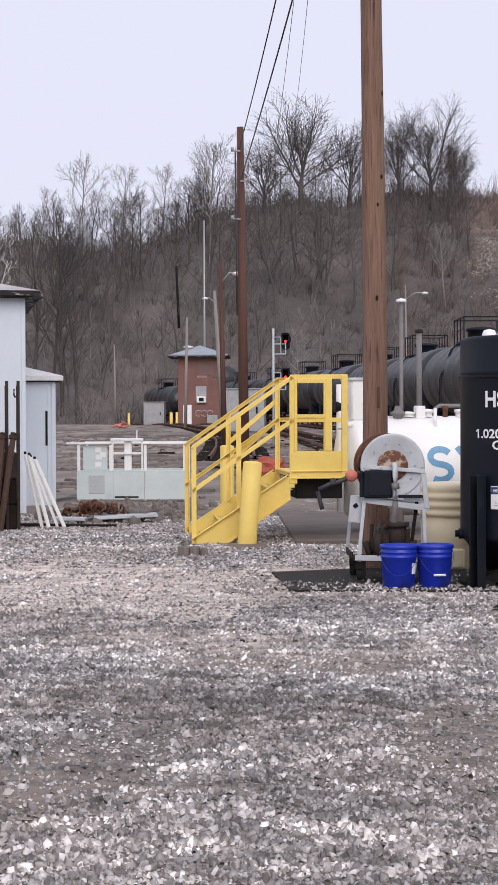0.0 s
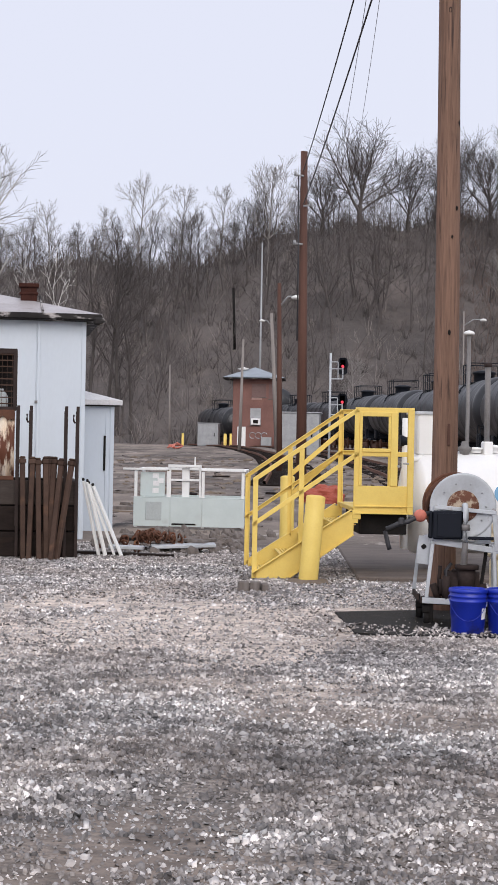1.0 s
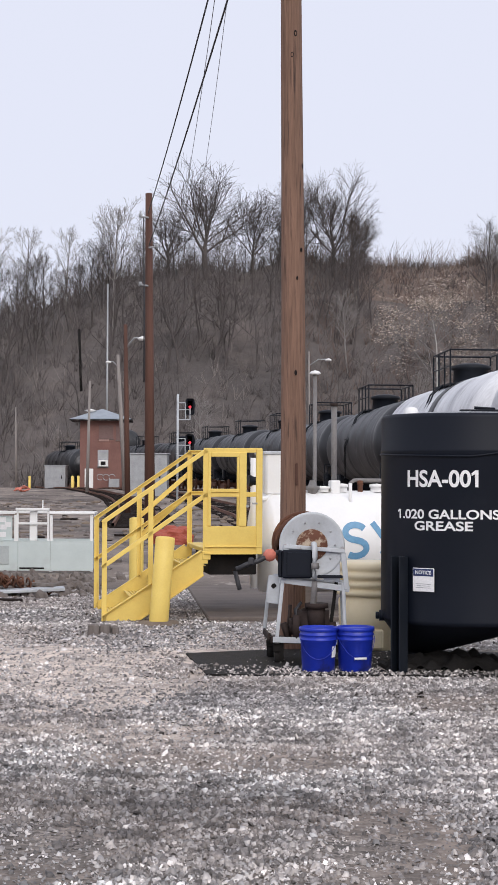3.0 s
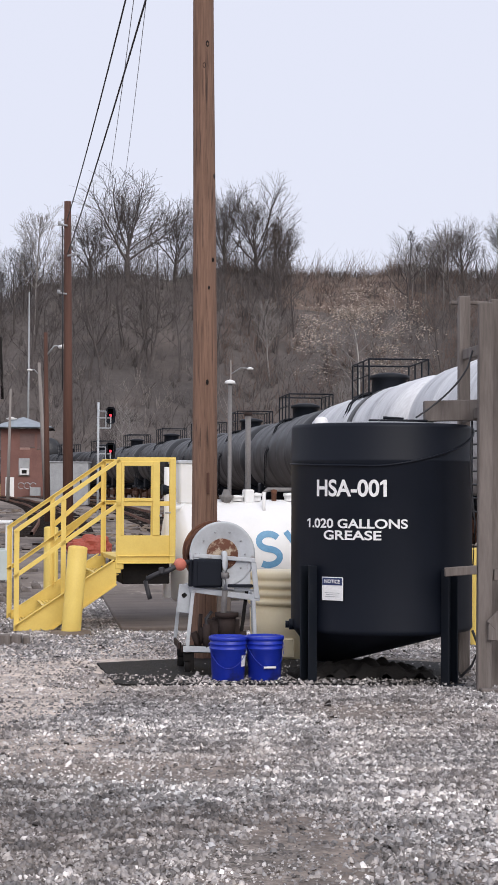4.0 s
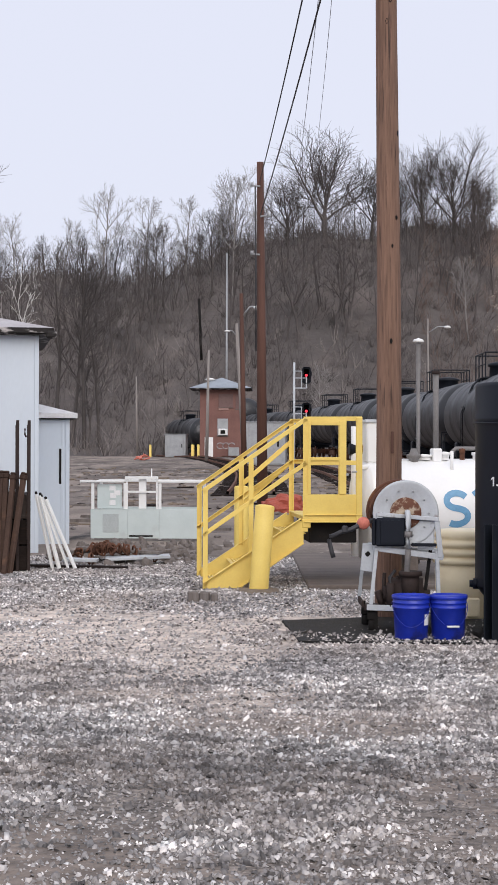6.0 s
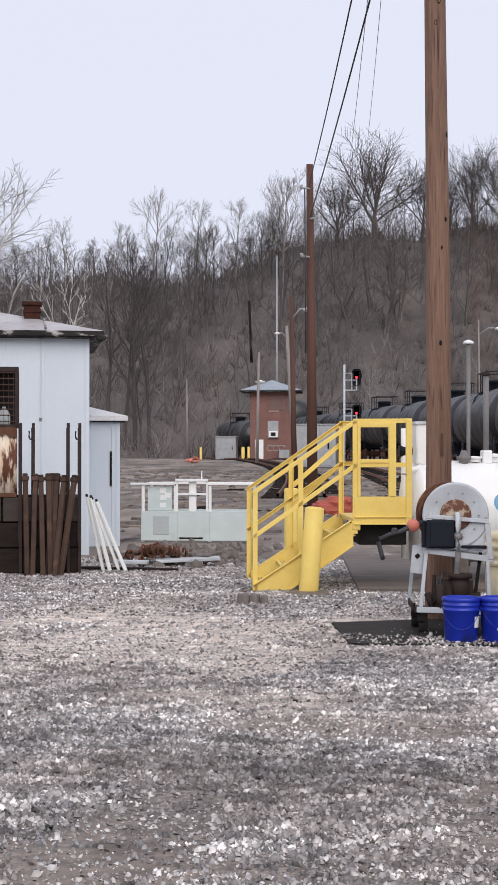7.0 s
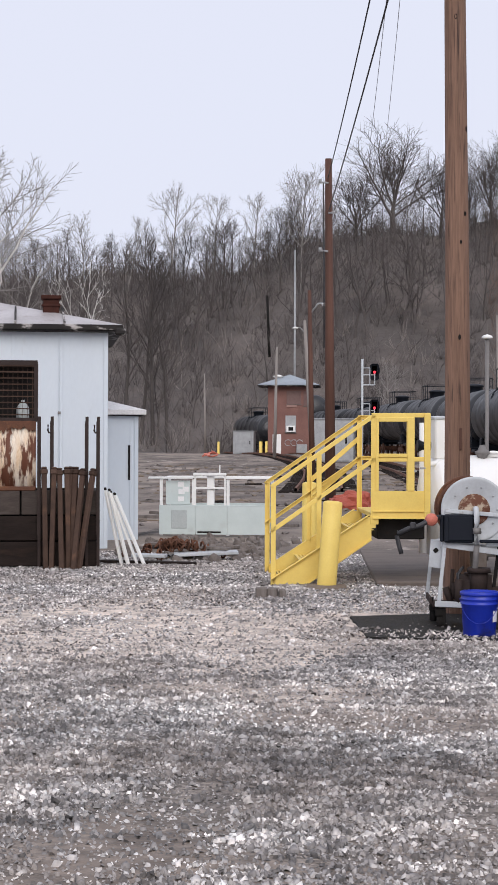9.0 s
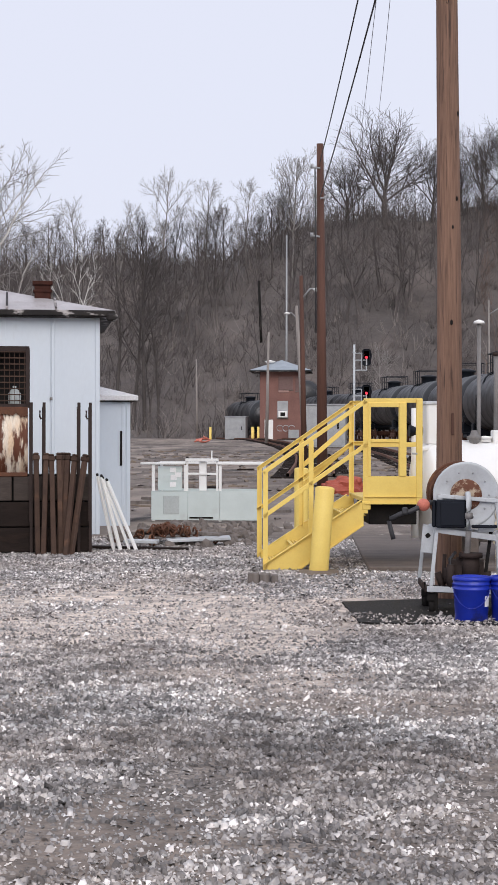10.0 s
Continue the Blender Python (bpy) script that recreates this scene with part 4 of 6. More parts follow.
def spill_mat():
    rng = random.Random(5)
    bm = shape()
    corners = [(-0.92, 14.5), (-0.66, 13.0), (-0.2, 12.95), (0.6, 12.98), (1.4, 13.0), (2.15, 13.05), (2.3, 14.6), (1.2, 15.0), (0.2, 15.0), (-0.4, 14.75)]
    edge = []
    for (x0, y0), (x1, y1) in zip(corners, corners[1:] + corners[:1]):
        n = max(1, int(math.dist((x0, y0), (x1, y1)) / 0.11))
        edge += [(x0 + (x1 - x0) * k / n + rng.uniform(-0.008, 0.008), y0 + (y1 - y0) * k / n + rng.uniform(-0.018, 0.018)) for k in range(n)]
    top = [bm.verts.new((x, y, -0.014)) for x, y in edge]
    low = [bm.verts.new((v.co.x * 1.0, v.co.y, -0.07)) for v in top]
    bm.faces.new(top)
    for k in range(len(top)):
        j = (k + 1) % len(top)
        bm.faces.new((top[k], low[k], low[j], top[j]))
    ob = tagged(new("spill_mat", mesh_of("spill_mat", bm, M_OIL)), "oil-black spill mat lying on the gravel under the reel", "mat")
    # crumpled black liner heaped under the tank
    bm = shape()
    n, m = 52, 24
    grid = [[bm.verts.new((0.75 + 1.2 * i / n, 13.3 + 0.6 * j / m, max(-0.04, (0.11 * math.sin(math.pi * j / m) * math.sin(math.pi * i / n) + 0.07 * noise.noise((i * 0.25, j * 0.3, 2)) + 0.0)))) for i in range(n + 1)] for j in range(m + 1)]
    for j in range(m):
        for i in range(n):
            bm.faces.new((grid[j][i], grid[j][i + 1], grid[j + 1][i + 1], grid[j + 1][i])).smooth = True
    tagged(new("liner", mesh_of("liner", bm, M_OIL)), "crumpled black liner heaped under the grease tank", "liner")


spill_mat()


# ---- sheds ----
def hip_roof(bm, x0, x1, y0, y1, z0, rise, thick=0.05):
    """A low hipped roof sheet over a rectangle."""
    d = min(x1 - x0, y1 - y0) / 2
    cx0, cx1, cy = x0 + d, x1 - d, (y0 + y1) / 2
    for dz, flip in ((0.0, False), (-thick, True)):
        c = [bm.verts.new((x, y, z0 + dz)) for x, y in ((x0, y0), (x1, y0), (x1, y1), (x0, y1))]
        r = [bm.verts.new((cx0, cy, z0 + rise + dz)), bm.verts.new((max(cx1, cx0 + 0.05), cy, z0 + rise + dz))]
        for f in ((c[0], c[1], r[1], r[0]), (c[1], c[2], r[1]), (c[2], c[3], r[0], r[1]), (c[3], c[0], r[0])):
            bm.faces.new(f[::-1] if flip else f)
    return bm


def shed(corner, w, d, h, over, rise, battens, label, roofing, trim):
    """Corner: the front corner towards the tracks; the front runs off along -x."""
    t = thing("shed", pose(*corner, 0, 0, 0, TURN), label, "shed", "pale sheds by the yard")
    for name, a, b in (("wall", (-w, 0, 0), (0, 0.1, h)), ("wall", (-w, d - 0.1, 0), (0, d, h)), ("wall", (-0.1, 0.1, 0), (0, d - 0.1, h)), ("wall", (-w, 0.1, 0), (-w + 0.1, d - 0.1, h))):
        part(name, box(shape(), a, b), M_SHED, t)
    for s in battens:
        part("batten", box(shape(), (-s - 0.022, -0.014, 0.02), (-s + 0.022, 0.0, h), 0.004), M_SHED, t)
    part("corner_trim", box(shape(), (-0.05, -0.018, 0.0), (0.012, -0.001, h), 0.004), M_SHED, t)
    roof = part("roof", hip_roof(shape(), -w - over, over, -over, d + over, h + 0.1, rise), roofing, t, "weathered low metal roof")
    bm = shape()
    box(bm, (-w - over, -over - 0.012, h + 0.02), (over, -over + 0.02, h + 0.1), 0.006)
    box(bm, (over - 0.02, -over + 0.02, h + 0.02), (over + 0.012, d + over, h + 0.1), 0.006)
    box(bm, (-w - over, d + over - 0.02, h + 0.02), (over - 0.02, d + over, h + 0.1), 0.006)
    part("fascia", bm, trim, roof, "peeling fascia board")
    part("soffit", box(shape(), (-w - over + 0.02, -over + 0.02, h + 0.005), (over - 0.02, d + over - 0.02, h + 0.03)), M_FASCIA, roof)
    return t, roof


big, big_roof = shed((-5.10, 22.9), 5.0, 3.6, 3.14, 0.22, 0.5, (0.66, 1.36, 2.1, 2.8, 3.5), "pale blue sheet-metal shed with a weathered hipped roof", M_ROOF, M_FASCIA)
for s in (0.62, 1.32, 2.6):
    part("roof_seam", bar(shape(), (-s, -0.23, 3.255), (-s - 0.02, 1.0, 3.57), 0.035, 0.03, 0.004), M_FASCIA, big_roof)
bm = box(shape(), (-0.93, 0.75, 3.42), (-0.69, 0.99, 3.68), 0.01)
box(bm, (-0.96, 0.72, 3.68), (-0.66, 1.02, 3.74), 0.01)
box(bm, (-0.95, 0.73, 3.57), (-0.67, 1.01, 3.61), 0.01)
part("chimney", bm, M_FLUE, big, "short rusty flue")
part("gutter_end", box(shape(), (0.1, -0.26, 3.085), (0.26, -0.1, 3.2), 0.03), M_FASCIA, big)
part("conduit", rod(shape(), (-0.69, -0.012, 0.1), (-0.69, -0.012, 3.1), 0.007, n=6), M_SHED, big)
part("clip", box(shape(), (-0.71, -0.03, 1.95), (-0.67, 0.0, 1.99), 0.004), M_DULL_PIPE, big)
small, small_roof = shed((-5.09, 25.0), 2.2, 2.0, 1.96, 0.12, 0.3, (0.1, 0.5, 1.0), "low pale blue side shed with a metal roof", M_PALE_ROOF, M_PALE_ROOF)
part("slot_window", box(shape(), (-0.15, -0.02, 0.95), (-0.115, -0.002, 1.5), 0.004), M_DARK, small, "narrow dark slot")
part("wall_box", box(shape(), (-0.98, -0.08, 1.72), (-0.9, 0.0, 1.84), 0.008), M_DARK, small)


# ---- timber bay with rusty sheet and wire cage ----
def timber_bay():
    t = thing("timber_bay", pose(-4.39, 19.42, 0, 0, 0, TURN), "dark timber storage bay with a rusty white sheet above", "storage bay")
    rng = random.Random(8)
    for k in range(3):
        z = 0.02 + 0.315 * k
        for x0, x1 in ((-1.55 + 0.3 * k, 0.0), (-2.9, -1.56 + 0.3 * k)):
            part("plank", box(shape(), (x0, rng.uniform(0, 0.015), z), (x1 - 0.012, 0.09, z + 0.3), 0.01), M_MID_TIMBER if k == 2 else M_DARK_TIMBER, t)
        part("plank", box(shape(), (-0.09, 0.1, z), (0.0, 1.2, z + 0.3), 0.01), M_DARK_TIMBER, t)
    # added unseen dark sheet that keeps daylight out of the plank gaps
    part("backing_board", box(shape(), (-2.9, 0.1, 0.0), (-0.1, 0.14, 0.98)), M_DARK, t)
    # corrugated sheet
    bm = shape()
    cols = [(-2.6 + 0.02 * k) for k in range(92)]
    lo = [bm.verts.new((x, 0.03 + 0.012 * math.sin(x * 52), 0.97)) for x in cols]
    hi = [bm.verts.new((x, 0.03 + 0.012 * math.sin(x * 52), 1.8)) for x in cols]
    for k in range(len(cols) - 1):
        bm.faces.new((lo[k], lo[k + 1], hi[k + 1], hi[k])).smooth = True
    sheet = part("rusty_sheet", bm, M_RUSTY_WHITE, t, "white corrugated sheet streaked with rust")
    mod = sheet.modifiers.new("thickness", "SOLIDIFY")
    mod.thickness = 0.006
    part("sheet_edge", bar(shape(), (-2.6, 0.02, 0.975), (-0.78, 0.02, 0.975), 0.05, 0.05, 0.006), M_RUST, t)
    # rust eaten down in tongues from the upper edge
    bm = shape()
    upper = [bm.verts.new((-2.6 + 0.02 * k, 0.012, 1.805)) for k in range(92)]
    lower = [bm.verts.new((-2.6 + 0.02 * k, 0.012, 1.74 - 0.3 * max(0.0, noise.noise((k * 0.19, 3.0, 0))) - 0.08 * rng.random())) for k in range(92)]
    for k in range(91):
        bm.faces.new((lower[k], lower[k + 1], upper[k + 1], upper[k]))
    crust = part("rust_crust", bm, M_RUST, sheet, "dark rust crust along the upper edge")
    crust.modifiers.new("thickness", "SOLIDIFY").thickness = 0.004
    # cage
    cage = shape()
    for x in (-0.78, -1.7, -2.6):
        for y in (0.03, 0.55):
            bar(cage, (x, y, 1.8), (x, y, 2.53), 0.05, 0.04, 0.004)
    for z in (1.82, 2.51):
        for y in (0.03, 0.55):
            bar(cage, (-2.6, y, z), (-0.78, y, z), 0.045, 0.04, 0.004)
    part("cage_frame", cage, M_DARK_STEEL, t, "rusty cage frame")
    bm = shape()
    rail = mesh_of("cage_bar", bar(shape(), (-2.58, 0.02, 0), (-0.8, 0.02, 0), 0.014, 0.01, 0), M_BROWN_STEEL)
    for k in range(9):
        part("cage_bar", rail, None, t, at=pose(0, 0, 1.88 + 0.075 * k))
    for k in range(30):
        bar(bm, (-2.56 + 0.06 * k, 0.035, 1.82), (-2.56 + 0.06 * k, 0.035, 2.5), 0.005, 0.005, 0)
    tagged(part("cage_mesh", bm, M_BROWN_STEEL, t, "thin wire mesh"), kind="stuff")
    part("cage_back", box(shape(), (-2.58, 0.56, 1.8), (-0.8, 0.58, 2.5)), M_DARK, t)
    part("cage_floor", box(shape(), (-2.58, 0.06, 1.79), (-0.8, 0.56, 1.81)), M_DARK_TIMBER, t)
    part("cage_top", box(shape(), (-2.6, 0.03, 2.535), (-0.76, 0.58, 2.55)), M_DARK_STEEL, t)
    # upright rails with hooks
    for x in (-0.735, -0.58, -0.155, -0.015):
        bm = bar(shape(), (x, -0.045, -0.02), (x, -0.045, 1.86), 0.038, 0.034, 0.003)
        box(bm, (x - 0.026, -0.06, 0.4), (x - 0.018, -0.03, 1.8))
        if x in (-0.58, -0.015):
            tube(bm, [(x - 0.004, -0.05, 1.67), (x - 0.04, -0.05, 1.66), (x - 0.052, -0.05, 1.69), (x - 0.05, -0.05, 1.76)], 0.013, 6)
        part("stanchion", bm, M_DARK_STEEL, t, "dark steel stanchion")
    return t


timber_bay()


def jug():
    bm = lathe(shape(), [(0, 0), (0.07, 0.0), (0.078, 0.02), (0.078, 0.15), (0.05, 0.2), (0.022, 0.22), (0.022, 0.25), (0, 0.25)], 18)
    ob = tagged(new("jug", mesh_of("jug", bm, M_DIM_PANEL)), "dull white plastic jug standing in the rusty cage", "jug")
    ob.matrix_basis = pose(-5.36, 19.4, 1.815)


jug()


def steel_stakes():
    """Rusted square stakes with collars, leaning on the timber bay."""
    rows = ((-0.68, -0.655, 1.27, 0.16), (-0.55, -0.585, 1.27, 0.19), (-0.49, -0.465, 1.15, 0.26), (-0.4, -0.38, 1.26, 0.15), (-0.345, -0.4, 1.25, 0.1),
            (-0.29, -0.34, 1.23, 0.14), (-0.2, -0.32, 1.24, 0.27), (-0.075, -0.255, 1.21, 0.22))
    made = None
    for top, foot, h, out in rows:
        base = pose(-4.39, 19.42, 0, 0, 0, TURN) @ Matrix.Translation((foot, -0.06 - out, 0))
        way = Vector((top - foot, out - 0.03, h))
        m = base @ way.to_track_quat("Z", "Y").to_matrix().to_4x4()
        if made is None:
            made = thing("steel_stake", m, "rusted steel stake leaning against the timber bay", "stake", "stakes against the timber bay")
            part("shaft", box(shape(), (-0.03, -0.028, 0.0), (0.03, 0.028, 1.22), 0.006), M_BROWN_STEEL, made)
            bm = box(shape(), (-0.042, -0.042, 1.16), (0.042, 0.042, 1.22), 0.01)
            box(bm, (-0.034, -0.034, 1.22), (0.034, 0.034, 1.25), 0.012)
            part("collar", bm, M_BROWN_STEEL, made)
        else:
            copy_thing(made, m)


steel_stakes()


def white_stakes():
    made = None
    for foot, top, out in ((0.22, 0.02, 0.1), (0.3, 0.07, 0.16), (0.42, 0.08, 0.1), (0.5, 0.12, 0.2)):
        base = pose(-4.34, 19.55, 0, 0, 0, TURN) @ Matrix.Translation((foot, 0.5 - out, 0))
        way = Vector((top - foot, out, 0.92))
        m = base @ way.to_track_quat("Z", "Y").to_matrix().to_4x4()
        if made is None:
            made = thing("marker_stake", m, "white-painted marker stake leaning on a pile beside the shed", "stake", "white stakes beside the shed")
            part("shaft", box(shape(), (-0.03, -0.014, 0.0), (0.03, 0.014, 0.96), 0.004), M_WHITE, made)
            part("tip", box(shape(), (-0.02, -0.014, 0.96), (0.02, 0.014, 1.0), 0.01), M_DARK, made, "bare dark tip")
        else:
            copy_thing(made, m)


white_stakes()


# ---- old white cab frame on the ground ----
def white_cab():
    t = thing("cab_frame", pose(-4.92, 25.95, 0.02, 0, 0, 3), "discarded white cab frame with milky lower panels", "cab frame")
    W, D = 1.75, 1.0
    posts = ((0, 0), (0.53, 0), (1.1, 0), (W, 0), (0, D), (W, D))
    for x, y in posts:
        part("post", bar(shape(), (x + 0.03, y, 0.0), (x + 0.03, y, 0.92), 0.05, 0.04, 0.006), M_WHITE, t)
    for k, (x0, x1) in enumerate(((0.0, 0.598), (0.602, 1.118), (1.122, W + 0.06))):
        part("lower_panel", box(shape(), (x0, -0.038, 0.02), (x1, -0.024, 0.485), 0.004), M_PANEL, t, "milky grey-white panel")
    for a, b, z, h in ((-0.18, 0.55, 0.93, 0.035), (1.1, W + 0.08, 0.93, 0.035), (0.56, 1.1, 0.985, 0.045)):
        part("top_rail", box(shape(), (a, -0.05, z), (b, 0.03, z + h), 0.006), M_WHITE, t)
    part("sill_rail", box(shape(), (0.0, -0.04, 0.486), (W + 0.06, 0.03, 0.5), 0.004), M_PANEL, t)
    bm = bar(shape(), (0.6, 0.0, 0.78), (1.09, 0.0, 0.78), 0.035, 0.03, 0.004)
    bar(bm, (0.59, 0.0, 0.5), (0.59, 0.0, 0.98), 0.03, 0.03, 0.004)
    bar(bm, (1.08, 0.0, 0.5), (1.08, 0.0, 0.98), 0.03, 0.03, 0.004)
    part("window_bar", bm, M_WHITE, t)
    part("mast", box(shape(), (0.78, 0.02, 0.5), (0.9, 0.1, 0.98), 0.008), M_WHITE, t)
    part("aerial", rod(shape(), (0.99, 0.02, 1.0), (0.99, 0.02, 1.16), 0.012, n=6), M_WHITE, t)
    part("back_panel", box(shape(), (0.04, D - 0.01, 0.03), (W, D + 0.01, 0.5), 0.004), M_PANEL, t)
    part("back_rail", box(shape(), (0.0, D - 0.03, 0.92), (W + 0.06, D + 0.03, 0.96), 0.006), M_WHITE, t)
    for x in (0.03, W + 0.03):
        part("side_rail", box(shape(), (x - 0.025, 0.04, 0.92), (x + 0.025, D - 0.04, 0.955), 0.006), M_WHITE, t)
        part("side_panel", box(shape(), (x - 0.008, 0.04, 0.03), (x + 0.008, D - 0.04, 0.48), 0.004), M_PANEL, t)
    bm = box(shape(), (0.1, 0.03, 0.51), (0.5, 0.045, 0.9), 0.004)
    pane = part("clouded_pane", bm, M_PANEL, t, "clouded window sheet with papers")
    for x, z in ((0.3, 0.8), (0.31, 0.68), (0.38, 0.72), (0.3, 0.56)):
        part("paper", box(shape(), (x, 0.022, z), (x + 0.1, 0.027, z + 0.08)), M_LETTER, pane)
    part("vent_patch", box(shape(), (0.2, -0.046, 0.12), (0.46, -0.0385, 0.42), 0.004), M_DIM_PANEL, t, "grey vent patch")
    part("slot", box(shape(), (0.63, -0.046, 0.05), (1.02, -0.0385, 0.075)), M_DARK, t)
    return t


white_cab()


def scrap():
    rng = random.Random(12)
    # boards
    for x, y, L, w, turn, z, mat, lab in ((-3.95, 20.35, 0.22, 0.12, 4, 0.09, M_PALE_STEEL, "pale board lying on the rubble"), (-3.3, 20.9, 0.42, 0.14, 12, 0.09, M_PALE_STEEL, "pale board lying on the rubble"),
                                         (-3.75, 21.5, 0.8, 0.1, 3, 0.12, M_OLD_TIMBER, "weathered plank lying on the scrap"), (-3.6, 21.2, 0.6, 0.08, -14, 0.16, M_OLD_TIMBER, "weathered plank lying on the scrap"),
                                         (-4.2, 20.1, 0.9, 0.06, 2, 0.02, M_DARK_TIMBER, "dark plank half sunk in gravel")):
        ob = tagged(new("board", mesh_of("board", box(shape(), (-L, -w, 0), (L, w, 0.04), 0.006), mat)), lab, "board", "scrap boards")
        ob.matrix_basis = pose(x, y, z - 0.02, rng.uniform(-4, 4), rng.uniform(-3, 3), turn)
    # a heap of rusty chain and couplings
    bm = shape()
    for k in range(70):
        a = rng.uniform(0, math.pi * 2)
        r = abs(rng.gauss(0, 0.28))
        c = Vector((-3.72 + r * 1.25 * math.cos(a), 21.0 + r * 0.6 * math.sin(a), max(0.02, 0.2 * (1 - r / 0.8)) + rng.uniform(0, 0.06)))
        turn = Euler((rng.uniform(0, 6), rng.uniform(0, 6), rng.uniform(0, 6))).to_matrix()
        pts = [c + turn @ Vector((0.06 * math.cos(q), 0.035 * math.sin(q), 0)) for q in [2 * math.pi * j / 7 for j in range(8)]]
        tube(bm, pts, 0.014, 5)
    tagged(new("chain_heap", mesh_of("chain_heap", bm, M_RUST)), "heap of rusty chain beside the white cab", "chain heap", kind="stuff")
    # rubble of dirt clods
    bm = shape()
    for k in range(170):
        x, y, s = rng.uniform(-4.8, -2.5), rng.uniform(20.6, 25.4), rng.uniform(0.025, 0.085)
        if -5 < x < -3 and y > 25.6:
            continue
        made = bmesh.ops.create_icosphere(bm, subdivisions=1, radius=s, matrix=pose(x, y, s * 0.25, rng.uniform(0, 90), rng.uniform(0, 90), 0) @ Matrix.Diagonal((1.3, 1, 0.7, 1)))["verts"]
        for v in made:
            v.co += Vector((rng.uniform(-1, 1), rng.uniform(-1, 1), rng.uniform(-1, 1))) * s * 0.22
    tagged(new("rubble", mesh_of("rubble", bm, M_OLD_TIMBER)), "lumps of broken concrete and dirt on the ground", "rubble", kind="stuff")
    bm = shape()
    for v in bmesh.ops.create_icosphere(bm, subdivisions=4, radius=1.0)["verts"]:
        crumple = 1 + 0.3 * noise.noise(v.co * 1.7) + 0.22 * abs(noise.noise(v.co * 4.5))
        v.co = Vector((-2.6 + 0.5 * v.co.x * crumple, 37.5 + 0.35 * v.co.y * crumple, 0.1 + 0.3 * v.co.z * crumple))
    tagged(new("tarp", mesh_of("tarp", bm, M_TARP)), "crumpled faded red tarp on the ground", "tarp")


scrap()


# ---- far poles, lamps and wires ----
def far_pole(x, y, top, r0, r1, lean, material, label, lamp=0.0):
    t = thing("utility_pole", pose(x, y, land(x, y) - 0.1), label, "utility pole", "poles across the yard")
    part("shaft", rod(shape(), (0, 0, 0), (lean, 0, top), r0, r1, 14), material, t)
    if lamp:
        bm = tube(shape(), [(lean * 0.95, 0, top - 1.0), (lean + lamp * 0.5, 0, top - 0.55), (lean + lamp, 0, top - 0.55)], 0.04, 6)
        arm = part("lamp_arm", bm, M_GREY_STEEL, t)
        part("lamp_head", lathe(shape(), [(0, 0.1), (0.1, 0.08), (0.25, 0.0), (0.2, -0.08), (0, -0.1)], 12), M_WHITE, arm, "pale lamp head", at=pose(lean + lamp, 0, top - 0.58))
    return t


tall = far_pole(-3.35, 40, 8.72, 0.138, 0.085, -0.08, M_DARK_POLE, "tall brown timber pole carrying overhead wires")
for z, side in ((8.1, -1), (7.35, 1), (6.4, -1)):
    bm = rod(shape(), (-0.07, -0.1, z), (-0.07 + 0.2 * side, -0.1, z + 0.03), 0.022, n=6)
    rod(bm, (-0.07 + 0.2 * side, -0.1, z), (-0.07 + 0.2 * side, -0.1, z + 0.1), 0.04, n=8)
    part("insulator", bm, M_GREY_STEEL, tall)
part("riser_cable", tube(shape(), [(-0.2, -0.05, 8.1), (-0.17, -0.12, 6), (-0.16, -0.14, 4)], 0.018, 6), M_WIRE, tall)
far_pole(-6.5, 67, 8.0, 0.13, 0.08, -0.15, M_DARK_POLE, "dark timber pole with a small lamp arm", lamp=0.75)
far_pole(-14.9, 122, 8.6, 0.14, 0.08, 0.15, M_GREY_POLE, "silvered timber pole in front of the brick tower")
far_pole(-12.6, 128, 11.0, 0.2, 0.12, -0.65, M_GREY_POLE, "leaning silvered pole with a round lamp", lamp=-0.75)
far_pole(-17.6, 160, 20.5, 0.13, 0.07, 0.0, M_GREY_STEEL, "tall slim steel mast behind the brick tower")
far_pole(-24.4, 193.5, 7.5, 0.17, 0.15, -0.3, M_DARK, "slim black steel stack on the slope behind the tower")
far_pole(1.83, 112, 10.1, 0.075, 0.05, -0.1, M_GREY_POLE, "pale timber pole with a lamp arm beyond the tank cars", lamp=1.35)
far_pole(-25.3, 152, 7.8, 0.11, 0.07, -0.1, M_GREY_POLE, "short silvered timber pole at the wood's edge")


def wire(p, q, sag, r, label, material):
    p, q = Vector(p), Vector(q)
    pts = [p.lerp(q, k / 24) - Vector((0, 0, sag * 4 * (k / 24) * (1 - k / 24))) for k in range(25)]
    ob = new("overhead_wire", mesh_of("overhead_wire", tube(shape(), pts, r, 5), material))
    return tagged(ob, label, "wire", "overhead wires between the poles")


wire((-3.43, 39.9, 8.14), (3.34, -15.0, 8.65), 0.7, 0.012, "black overhead wire sagging between timber poles", M_WIRE)
wire((-3.41, 39.9, 7.31), (4.07, -15.0, 10.35), 0.7, 0.014, "black overhead wire sagging between timber poles", M_WIRE)
wire((-6.2, 90, 14.5), (-0.2, 15.0, 10.0), 0.9, 0.008, "thin grey overhead wire crossing the yard", M_PALE_WIRE)
wire((-4.2, 75, 13.6), (-0.12, 15.0, 10.4), 0.9, 0.007, "thin grey overhead wire crossing the yard", M_PALE_WIRE)


